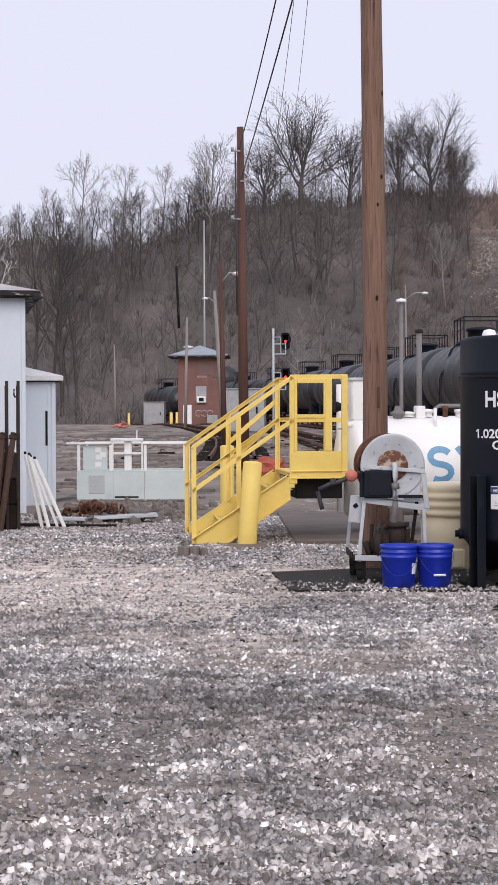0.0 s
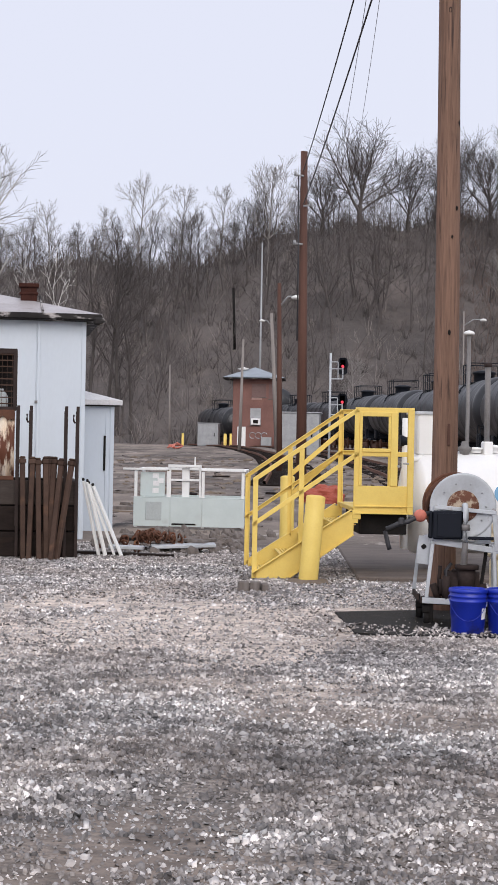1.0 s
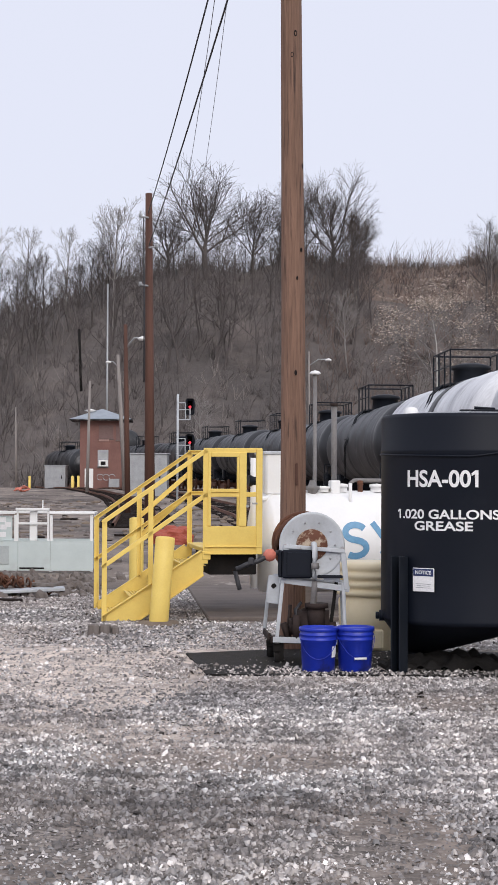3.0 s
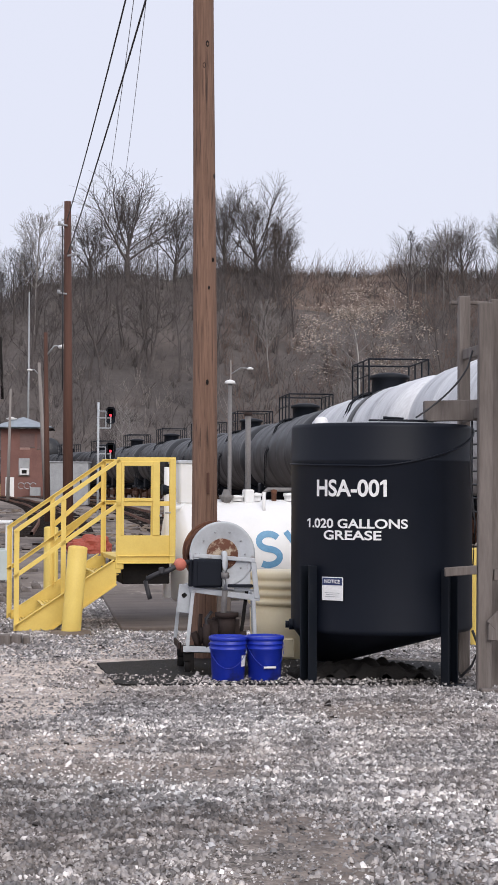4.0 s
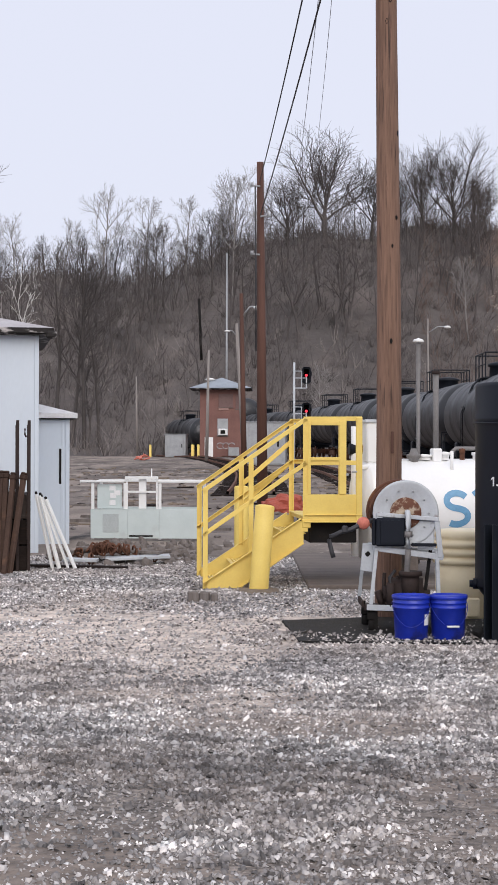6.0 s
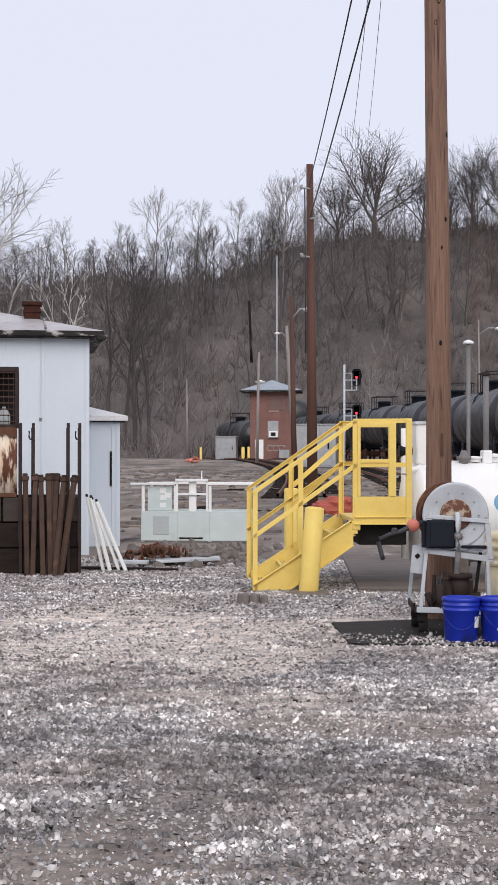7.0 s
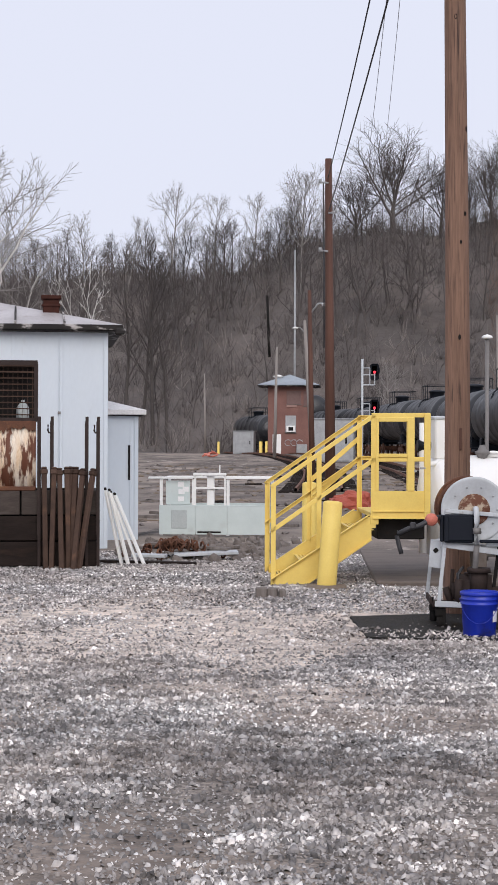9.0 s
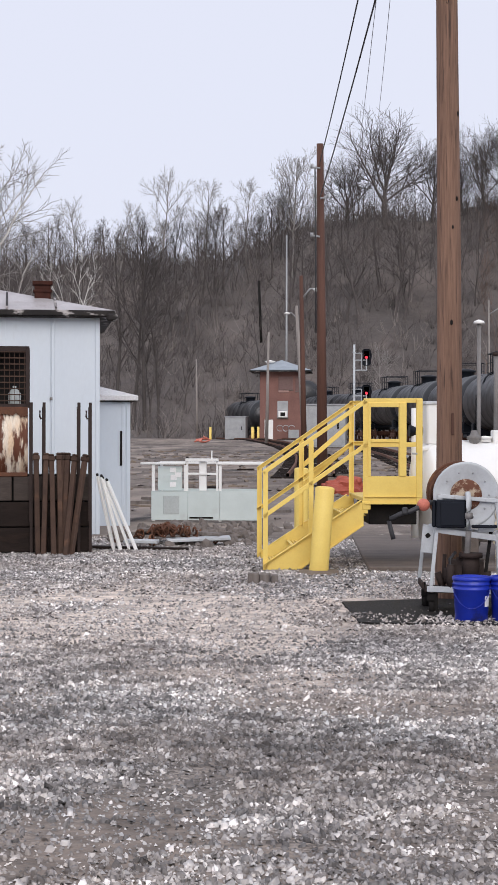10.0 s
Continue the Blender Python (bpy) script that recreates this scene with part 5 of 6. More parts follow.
# ---- brick tower and boxes across the tracks ----
def brick_tower():
    x, y = -19.0, 150
    t = thing("yard_tower", pose(x, y, land(x, y) - 0.05, 0, 0, 4), "square red-brick yard tower with a low hipped roof", "tower")
    w, h = 3.9, 6.45
    for a, b in (((0, 0, 0), (w, 0.25, h)), ((0, w - 0.25, 0), (w, w, h)), ((0, 0.25, 0), (0.25, w - 0.25, h)), ((w - 0.25, 0.25, 0), (w, w - 0.25, h))):
        part("wall", box(shape(), a, b), M_BRICK, t)
    roof = part("roof", hip_roof(shape(), -0.95, w + 0.95, -0.95, w + 0.95, h + 0.12, 1.05, 0.1), M_GALV_ROOF, t, "blue-grey hipped roof")
    part("eaves", box(shape(), (-0.95, -0.95, h - 0.02), (w + 0.95, w + 0.95, h + 0.06)), M_FASCIA, roof)
    part("vent", lathe(shape(), [(0.3, 0), (0.55, 0.15), (0, 0.3)], 12), M_WHITE, roof, at=pose(0.9, 1.2, h + 0.85))
    def opening(x0, x1, z0, z1, mat, label):
        win = part("window", box(shape(), (x0, -0.03, z0), (x1, 0.01, z1), 0.01), mat, t, label)
        bm = box(shape(), (x0 - 0.06, -0.06, z0 - 0.08), (x1 + 0.06, -0.002, z0), 0.01)
        part("sill", bm, M_CONCRETE, win)
        return win
    # the two upper panels are added, in a duller brick tone than the wall
    opening(1.75, 3.1, 4.75, 6.0, M_DULL_BRICK, "dull brick-toned panel high on the wall")
    part("sign_plate", box(shape(), (1.75, -0.06, 4.5), (2.7, -0.02, 4.72), 0.01), M_FADED_PLATE, t, "faded pinkish sign plate")
    win = opening(1.65, 2.65, 2.1, 3.7, M_GREY_STEEL, "pale lower window")
    part("air_conditioner", box(shape(), (1.75, -0.3, 2.15), (2.6, 0.0, 2.75), 0.03), M_WHITE, win, "white window air conditioner")
    part("grille", box(shape(), (1.95, -0.32, 2.28), (2.4, -0.3, 2.62), 0.01), M_DARK, win, "dark cooler grille")
    opening(3.35, 3.75, 4.6, 6.0, M_DULL_BRICK, "narrow dull brick-toned panel high on the wall")
    part("door", box(shape(), (0.45, -0.05, 0.0), (1.25, 0.0, 1.95), 0.02), M_WHITE, t, "pale steel door")
    bm = shape()
    for k in range(3):
        pts = [(1.9 + 0.55 * k + 0.3 * math.cos(a), -0.012, 1.15 + 0.28 * math.sin(a)) for a in [0.4 + 0.6 * j for j in range(9)]]
        tube(bm, pts, 0.035, 4)
    part("paint_scrawl", bm, M_PALE_STEEL, t, "pale sprayed scrawl")
    part("meter_box", box(shape(), (2.7, -0.35, 0.2), (3.7, 0.0, 1.0), 0.03), M_GREY_STEEL, t)


brick_tower()


def equipment_box(x, y, w, d, h, label):
    t = thing("equipment_cabinet", pose(x, y, land(x, y) - 0.05), label, "cabinet", "equipment cabinets across the tracks")
    part("body", box(shape(), (0, 0, 0.1), (w, d, h), 0.02), M_GREY_STEEL, t)
    part("roof", box(shape(), (-0.08, -0.08, h), (w + 0.08, d + 0.08, h + 0.08), 0.02), M_GREY_STEEL, t)
    part("door", box(shape(), (w * 0.1, -0.03, 0.2), (w * 0.9, 0.0, h - 0.12), 0.01), M_GREY_STEEL, t)
    part("base", box(shape(), (-0.05, -0.05, -0.1), (w + 0.05, d + 0.05, 0.1)), M_CONCRETE, t)
    part("handle", box(shape(), (w * 0.8, -0.06, h * 0.45), (w * 0.84, -0.03, h * 0.6)), M_DARK, t)


equipment_box(-22.3, 150, 1.95, 1.5, 2.2, "grey steel equipment cabinet near the brick tower")
equipment_box(-10.3, 105, 2.7, 1.8, 2.85, "pale grey signal bungalow beside the tracks")
for x, y in ((-24.1, 152), (-19.9, 151.0), (-18.9, 147), (-19.5, 147.4)):
    b = thing("bollard", pose(x + 0.4, y - 2, land(x, y)), "short yellow guard post near the brick tower", "bollard", "yellow guard posts at the tower")
    part("post", lathe(shape(), [(0, 1.2), (0.11, 1.18), (0.12, 0)], 12), M_YELLOW, b)


def signal():
    x, y = -4.22, 72
    t = thing("rail_signal", pose(x, y, land(x, y)), "rail signal mast showing two red lights", "rail signal")
    part("mast", rod(shape(), (-0.55, 0, 0), (-0.55, 0, 5.25), 0.05, n=8), M_PALE_STEEL, t)
    rung = mesh_of("rung", rod(shape(), (-0.62, -0.05, 0), (-0.48, -0.05, 0), 0.01, n=4), M_PALE_STEEL)
    for k in range(14):
        part("rung", rung, None, t, at=pose(0, 0, 0.6 + 0.33 * k))
    for z in (4.75, 3.15):
        bm = lathe(shape(), [(0, -0.02), (0.25, -0.02), (0.25, 0.0), (0, 0.0)], 20, False, pose(0, 0, z, 90, 0, 0))
        box(bm, (-0.2, 0.0, z - 0.45), (0.2, 0.03, z + 0.3), 0.08)
        head = part("signal_head", bm, M_BLACK_STEEL, t, "black signal head")
        part("lens", lathe(shape(), [(0, 0.03), (0.045, 0.025), (0.064, 0.0)], 14, True, pose(0, -0.03, z - 0.08, 90, 0, 0)), M_SIGNAL_RED, head, "lit red lens")
        hood = shape()
        for k in range(8):
            a0, a1 = radians(10 + 20 * k), radians(10 + 20 * (k + 1))
            p = [(0.15 * math.cos(a), yy, z - 0.08 + 0.15 * math.sin(a)) for a, yy in ((a0, -0.03), (a1, -0.03), (a1, -0.28), (a0, -0.28))]
            hood.faces.new([hood.verts.new(c) for c in p])
        part("hood", hood, M_BLACK_STEEL, head)
        bm = shape()
        for dz in (-0.55, -0.1):
            rod(bm, (-0.55, 0, z + dz - 0.1), (0.0, 0, z + dz - 0.1), 0.025, n=5)
        rod(bm, (0, 0, z - 0.65), (0, 0, z - 0.1), 0.03, n=5)
        rod(bm, (-0.2, -0.2, z - 0.65), (-0.2, -0.2, z + 0.1), 0.02, n=4)
        rod(bm, (-0.5, -0.2, z + 0.1), (-0.2, -0.2, z + 0.1), 0.02, n=4)
        part("bracket", bm, M_PALE_STEEL, t)


signal()


# ---- the train of tank cars and its track ----
TRACK = []
px, py, ang = 6.62, 30.0, 4.3
for k in range(12):
    TRACK.append((px, py, ang))
    nxt = ang + (0.3, 0.6, 1.2, 1.6, 1.8, 2.0, 2.2, 3.0, 4.0, 5.0, 5.0, 5.0)[k]
    mid = radians((ang + nxt) / 2)
    px, py, ang = px - 16.5 * math.sin(mid), py + 16.5 * math.cos(mid), nxt


def tank_car(m, paint, label, band):
    """Local x runs along the track."""
    t = thing("tank_car", m, label, "tank car", "train of tank cars")
    R, zc, H = 1.5, 2.85, 7.0
    lie = Matrix.Translation((0, 0, zc)) @ Matrix.Rotation(radians(90), 4, "Y")
    prof = [(0, -H - 0.62), (0.6, -H - 0.55), (1.1, -H - 0.33), (1.4, -H - 0.05), (R, -H + 0.25)]
    for x in (-4.6, -2.3, 0.0, 2.3, 4.6):
        prof += [(R, x - 0.03), (R + 0.012, x), (R, x + 0.03)]
    prof += [(R, H - 0.25), (1.4, H + 0.05), (1.1, H + 0.33), (0.6, H + 0.55), (0, H + 0.62)]
    part("shell", lathe(shape(), prof, 44, True, lie), paint, t)
    if band:
        part("spill_band", lathe(shape(), [(R, -1.75), (R + 0.018, -1.74), (R + 0.018, -0.96), (R, -0.95)], 44, True, lie), M_CAR, t, "black band round the middle")
    z = zc + R
    dome = lathe(shape(), [(0.52, -0.12), (0.5, 0.3), (0.58, 0.32), (0.58, 0.42), (0.3, 0.5), (0, 0.52)], 24)
    part("dome", dome, M_BLACK_STEEL, t, "black manway dome", at=pose(0, 0, z))
    bm = box(shape(), (-1.35, -0.85, -0.16), (1.35, -0.45, -0.12))
    box(bm, (-1.35, 0.45, -0.16), (1.35, 0.85, -0.12))
    part("walkway", bm, M_BLACK_STEEL, t, at=pose(0, 0, z))
    post = mesh_of("handrail_post", rod(shape(), (0, 0, -0.25), (0, 0, 0.8), 0.028, n=5), M_BLACK_STEEL)
    for x in (-1.35, -0.45, 0.45, 1.35):
        for y in (-0.85, 0.85):
            part("handrail_post", post, None, t, at=pose(x, y, z))
    for y in (-0.85, 0.85):
        for h, r in ((0.8, 0.028), (0.35, 0.02)):
            part("handrail", rod(shape(), (-1.35, y, h), (1.35, y, h), r, n=5), M_BLACK_STEEL, t, at=pose(0, 0, z))
    for x in (-1.35, 1.35):
        part("handrail", rod(shape(), (x, -0.85, 0.8), (x, 0.85, 0.8), 0.028, n=5), M_BLACK_STEEL, t, at=pose(0, 0, z))
    for y in (-1.58, 1.58):
        bm = shape()
        for x in (-0.22, 0.22):
            tube(bm, [(x, y, 1.0), (x, y, zc), (x, y * 0.72, z - 0.4), (x, y * 0.54, z - 0.12)], 0.025, 5)
        for k in range(9):
            rod(bm, (-0.22, y, 1.1 + 0.25 * k), (0.22, y, 1.1 + 0.25 * k), 0.018, n=4)
        part("ladder", bm, M_BLACK_STEEL, t)
    for s in (-1, 1):
        bm = shape()
        box(bm, (s * 7.0 - 0.9, -1.35, 1.0), (s * 7.0 + 0.9, 1.35, 1.15), 0.02)
        box(bm, (s * 5.9 - 0.4, -1.1, 1.1), (s * 5.9 + 0.4, 1.1, 1.75), 0.05)
        box(bm, (s * 7.9 - 0.35, -0.12, 0.75), (s * 7.9 + 0.35, 0.12, 1.0), 0.03)
        for y in (-1.35, 1.35):
            rod(bm, (s * 7.7, y, 1.1), (s * 7.7, y, 2.1), 0.025, n=5)
        rod(bm, (s * 7.7, -1.35, 2.1), (s * 7.7, 1.35, 2.1), 0.025, n=5)
        part("underframe", bm, M_BLACK_STEEL, t)
    for s in (-1, 1):
        bm = shape()
        for y in (-1.05, 1.05):
            box(bm, (s * 5.9 - 1.15, y - 0.08, 0.4), (s * 5.9 + 1.15, y + 0.08, 0.75), 0.06)
        box(bm, (s * 5.9 - 0.2, -1.05, 0.5), (s * 5.9 + 0.2, 1.05, 0.85), 0.04)
        truck = part("bogie", bm, M_RUST, t, "rusty bogie")
        for dx in (-0.88, 0.88):
            for y in (-0.76, 0.76):
                wheel = lathe(shape(), [(0, -0.06), (0.42, -0.06), (0.46, -0.07), (0.46, 0.05), (0.38, 0.03), (0, 0.04)], 24, True, pose(s * 5.9 + dx, y, 0.62, 90, 0, 0))
                part("wheel", wheel, M_RUST, truck)
    return t


first = None
for k, (x, y, a) in enumerate(TRACK[:10]):
    m = pose(x, y, land(x, y) + 0.02, 0, 0, 90 + a)
    if k < 2:
        tank_car(m, M_STEEL_CAR_WHITE, "white rail tank car with a black centre band", True)
    elif first is None:
        first = tank_car(m, M_CAR, "black weathered rail tank car with dome and handrails", False)
    else:
        copy_thing(first, m)


for x, y, a in ((-22.3, 168.0, 19),):
    copy_thing(first, pose(x, y, land(x, y) - 0.4, 0, 0, 90 + a))


def rail_track(name, off, start, label):
    t = thing(name, pose(0, 0, 0), label, "track", kind="structure")
    pts = [(x + off * math.cos(radians(a)), y + off * math.sin(radians(a))) for x, y, a in TRACK]
    fine = []
    for p, q in zip(pts, pts[1:]):
        n = max(1, int(math.dist(p, q) / 2))
        fine += [(p[0] + (q[0] - p[0]) * k / n, p[1] + (q[1] - p[1]) * k / n) for k in range(n)]
    fine.append(pts[-1])
    fine = [p for p in fine if start < p[1] < 163]
    for side in (-0.72, 0.72):
        bm = shape()
        prev = None
        for k, (x, y) in enumerate(fine):
            x1, y1 = fine[min(k + 1, len(fine) - 1)]
            x2, y2 = fine[max(k - 1, 0)]
            d = math.hypot(x1 - x2, y1 - y2)
            nx, ny = (y1 - y2) / d, -(x1 - x2) / d
            z = land(x, y)
            ring = [bm.verts.new((x + nx * (side + dx), y + ny * (side + dx), z + dz)) for dx, dz in ((-0.06, -0.02), (0.06, -0.02), (0.036, 0.16), (-0.036, 0.16))]
            if prev:
                for j in range(4):
                    bm.faces.new((prev[j], prev[(j + 1) % 4], ring[(j + 1) % 4], ring[j]))
            prev = ring
        part("rail", bm, M_RUST, t)
    bm = shape()
    for p, q in zip(fine, fine[1:]):
        d = math.dist(p, q)
        for k in range(3):
            x, y = p[0] + (q[0] - p[0]) * k / 3, p[1] + (q[1] - p[1]) * k / 3
            box(bm, (-0.11, -1.25, -0.06), (0.11, 1.25, 0.05), 0, pose(x, y, land(x, y), 0, 0, math.degrees(math.atan2(q[1] - p[1], q[0] - p[0]))))
    ties = part("sleepers", bm, M_DARK_TIMBER, t)
    tagged(ties, kind="stuff")


rail_track("track", 0.0, 22, "railway track under the tank cars with dark sleepers")
rail_track("track", -5.2, 52, "empty rusty railway track across the yard")
rail_track("track", -9.6, 48, "empty rusty railway track across the yard")


def yard_debris(material, count, seed, label):
    """Loose sleepers, offcuts and clods strewn over the far yard, past counting."""
    r = random.Random(seed)
    bm = shape()
    for k in range(count):
        y = r.uniform(27, 95)
        x = r.uniform(-0.31, -0.02) * y
        if k % 9:
            s = r.uniform(0.03, 0.09) * (1 + y / 120)
            made = bmesh.ops.create_icosphere(bm, subdivisions=1, radius=s, matrix=pose(x, y, land(x, y) + s * 0.12, 0, 0, r.uniform(0, 180)) @ Matrix.Diagonal((r.uniform(1.2, 2.6), 1, 0.6, 1)))["verts"]
            for v in made:
                v.co += Vector((r.uniform(-1, 1), r.uniform(-1, 1), r.uniform(-1, 1))) * s * 0.25
        else:
            L = r.uniform(0.2, 0.9)
            box(bm, (-L, -0.07, -0.02), (L, 0.07, r.uniform(0.02, 0.07)), 0, pose(x, y, land(x, y), 0, r.uniform(-2, 2), r.uniform(-25, 25)))
    tagged(new("yard_debris", mesh_of("yard_debris", bm, material)), label, "debris", kind="stuff")


yard_debris(M_OLD_TIMBER, 420, 17, "grey timber offcuts and clods strewn over the yard")
yard_debris(M_DARK_TIMBER, 60, 18, "dark sleeper pieces strewn over the yard")
yard_debris(M_FOOTING, 320, 23, "brown dirt clods and boards strewn over the yard")


def far_litter():
    r = random.Random(19)
    x, y = -20.0, 122
    bm = shape()
    for k in range(7):
        box(bm, (-0.3, -0.12, 0), (0.3, 0.12, 0.1), 0.02, pose(x + r.uniform(-0.5, 0.5), y + r.uniform(-0.5, 0.5), land(x, y) + 0.05 * k, r.uniform(-25, 25), r.uniform(-25, 25), r.uniform(0, 180)))
    tagged(new("barrier_heap", mesh_of("barrier_heap", bm, M_RED)), "heap of orange-red barrier boards on the yard", "debris", kind="stuff")


far_litter()


# ---- woods ----
M_BIRCH = pbr("white_bark", (0.62, 0.6, 0.57), (0.36, 0.34, 0.32), 0.8, 8, 0.85, bump=0.2)
M_TWIG = pbr("grey_twigs", (0.1, 0.086, 0.082), (0.065, 0.056, 0.053), 0.3, 5, 0.9, bump=0, each=0.35)
M_PALE_BARK = pbr("pale_grey_bark", (0.27, 0.25, 0.235), (0.17, 0.155, 0.145), 0.4, 6, 0.9, bump=0.3)
M_IVY = pbr("dry_climbers", (0.1, 0.078, 0.07), (0.06, 0.048, 0.044), 0.6, 5, 0.9, bump=0)
M_PALE_TWIG = pbr("pale_twigs", (0.3, 0.28, 0.265), (0.2, 0.185, 0.175), 0.3, 5, 0.9, bump=0)
M_BRUSH = pbr("brown_brush", (0.18, 0.156, 0.148), (0.11, 0.096, 0.091), 0.15, 3, 0.95, bump=0)
M_DARK_BRUSH = pbr("dark_brush", (0.075, 0.064, 0.06), (0.05, 0.043, 0.04), 0.15, 3, 0.95, bump=0)
M_PALE_BRUSH = pbr("pale_brush", (0.3, 0.265, 0.245), (0.2, 0.175, 0.16), 0.15, 3, 0.95, bump=0)
M_SCRUB = pbr("red_brown_scrub", (0.19, 0.135, 0.112), (0.12, 0.085, 0.072), 0.15, 3, 0.95, bump=0)
M_DRY_LEAF = pbr("dry_beech_leaves", (0.56, 0.48, 0.41), (0.42, 0.35, 0.29), 0.8, 6, 0.8, bump=0)


class Twigs:
    """Gathers tapered three- to six-sided branches into one mesh."""

    def __init__(self):
        self.verts, self.faces = [], []

    def add(self, points, radii, n):
        start = len(self.verts)
        for k, p in enumerate(points):
            way = (points[min(k + 1, len(points) - 1)] - points[max(k - 1, 0)]).normalized()
            side = way.orthogonal().normalized()
            other = way.cross(side)
            for j in range(n):
                a = 2 * math.pi * j / n
                self.verts.append(p + (side * math.cos(a) + other * math.sin(a)) * radii[k])
        for k in range(len(points) - 1):
            for j in range(n):
                a, b = start + k * n + j, start + k * n + (j + 1) % n
                self.faces.append((a, b, b + n, a + n))

    def mesh(self, name, material):
        me = bpy.data.meshes.new(name)
        me.from_pydata(self.verts, [], self.faces)
        me.materials.append(material)
        me.polygons.foreach_set("use_smooth", [True] * len(me.polygons))
        return me


def grow(seed, h, r0, spread, limbs, forks, clear, rise, wild=1.0, white_limbs=False, leader=0.88):
    """Trunk and crown of a bare tree with arching limbs; returns both as gathered branches, and the ends of its twigs."""
    rng = random.Random(seed)
    trunk, crown, ends = Twigs(), Twigs(), []

    def branch(p, way, length, r, level):
        steps = (8, 5, 3, 1)[level]
        pts, rad = [p.copy()], [r]
        for k in range(steps):
            bend = Vector((rng.gauss(0, 1), rng.gauss(0, 1), rng.gauss(0, 0.6))) * (0.045, 0.1, 0.13, 0.1)[level] * wild
            way = (way + bend + Vector((0, 0, rise[level]))).normalized()
            pts.append(pts[-1] + way * length / steps)
            rad.append(max(0.009, r * (1 - (0.8, 0.78, 0.6, 0.4)[level] * (k + 1) / steps)))
        (trunk if level == 0 or (white_limbs and level == 1) else crown).add(pts, rad, (7, 5, 3, 3)[level])
        if level == 3:
            ends.append(pts[-1])
            return
        count = (limbs, forks[0], forks[1])[level]
        first = (clear, 0.22, 0.1)[level]
        spin = rng.uniform(0, 6.283)
        for k in range(count):
            u = (k + rng.random()) / count
            f = min(0.999, first + (1 - first) * u)
            i = min(steps - 1, int(f * steps))
            q = pts[i].lerp(pts[i + 1], f * steps - i)
            along = (pts[i + 1] - pts[i]).normalized()
            side = along.orthogonal().normalized()
            side.rotate(Matrix.Rotation(spin + 2.4 * k + rng.gauss(0, 0.25), 3, along))
            if level == 0:
                open_up = (1.25 - 0.8 * u) * rng.uniform(0.75, 1.15) * (1 if leader > 0.6 else 0.72)
                size = h * spread * (0.72 + 0.4 * math.sin(math.pi * u) - 0.42 * u) * rng.uniform(0.8, 1.1)
            else:
                open_up = rng.uniform(0.5, 0.95)
                size = length * (0, 0.62, 0.6)[level] * (1.1 - 0.6 * f) * rng.uniform(0.7, 1.15)
            branch(q, (along + side * open_up).normalized(), size, max((0, 0.026, 0.018)[level] if level else 0.04, rad[i] * (0.55, 0.5, 0.5)[level]), level + 1)
    branch(Vector((0, 0, -0.4)), Vector((rng.gauss(0, 0.03), rng.gauss(0, 0.03), 1)).normalized(), h * leader, r0, 0)
    return trunk, crown, ends


def tree_kind(seed, h, r0, spread, limbs, forks, clear, rise, bark, twig, wild=1.0, white_limbs=False, leader=0.88):
    """Meshes of one kind of tree, and its height."""
    trunk, crown, ends = grow(seed, h, r0, spread, limbs, forks, clear, rise, wild, white_limbs, leader)
    top = max(v.z for v in crown.verts)
    return trunk.mesh("trunk", bark), crown.mesh("crown", twig), top


def plant(kind, x, y, top, turn, label, widen=1.0):
    """Stands a tree on the land so that its crown reaches up to the height top."""
    size = max(0.2, (top - land(x, y)) / kind[2])
    t = thing("tree", pose(x, y, land(x, y), 0, 0, turn) @ Matrix.Diagonal((size * widen, size * widen, size, 1)), label, "tree", "bare trees on the hill")
    part("trunk", kind[0], None, t)
    part("crown", kind[1], None, t)
    return t


SLENDER = [tree_kind(30 + k, 15, 0.17, 0.34, 12, (6, 5), 0.34, (0.02, 0.13, 0.1, 0.05), M_BARK, M_TWIG) for k in range(5)]
ROUND = [tree_kind(40 + k, 14, 0.2, 0.46, 12, (7, 6), 0.3, (0.0, 0.1, 0.07, 0.04), M_BARK, M_TWIG) for k in range(3)]
PALE = [tree_kind(50 + k, 16, 0.17, 0.32, 13, (6, 6), 0.4, (0.0, 0.12, 0.08, 0.05), M_PALE_BARK, M_PALE_TWIG) for k in range(3)]
BROAD_PALE = tree_kind(57, 17, 0.2, 0.42, 16, (8, 7), 0.45, (0.0, 0.12, 0.08, 0.05), M_PALE_BARK, M_PALE_TWIG)
DOME = [tree_kind(60 + k, 18, 0.42, 0.62, 12, (13, 9), 0.4, (0.0, 0.07, 0.04, 0.02), M_BARK, M_TWIG, leader=0.42) for k in range(3)]
THICKET = [tree_kind(80 + k, 12, 0.13, 0.42, 9, (4, 4), 0.25, (0.0, 0.12, 0.08, 0.05), M_BARK, M_TWIG) for k in range(4)]
rng = random.Random(21)
IN_GAP = (11.5, 26.0)
BARE = "bare grey winter tree on the hill crest"
# along the crest
x = -84.0
while x < 54:
    if not IN_GAP[0] < x < IN_GAP[1]:
        y = rng.uniform(209, 233)
        top = 30.6 + 4.2 * smooth_step(-34, -18, x) + 1.5 * smooth_step(-18, -8, x) - 3.5 * smooth_step(-62, -84, x) + rng.gauss(0, 1.1)
        pale = rng.random() < 0.12
        plant(rng.choice(PALE) if pale else rng.choice(SLENDER[:3] + ROUND), x, y, max(top, land(x, y) + 5.0), rng.uniform(0, 360),
              "slim pale-barked bare tree on the hill crest" if pale else BARE)
    x += rng.uniform(0.75, 1.5)
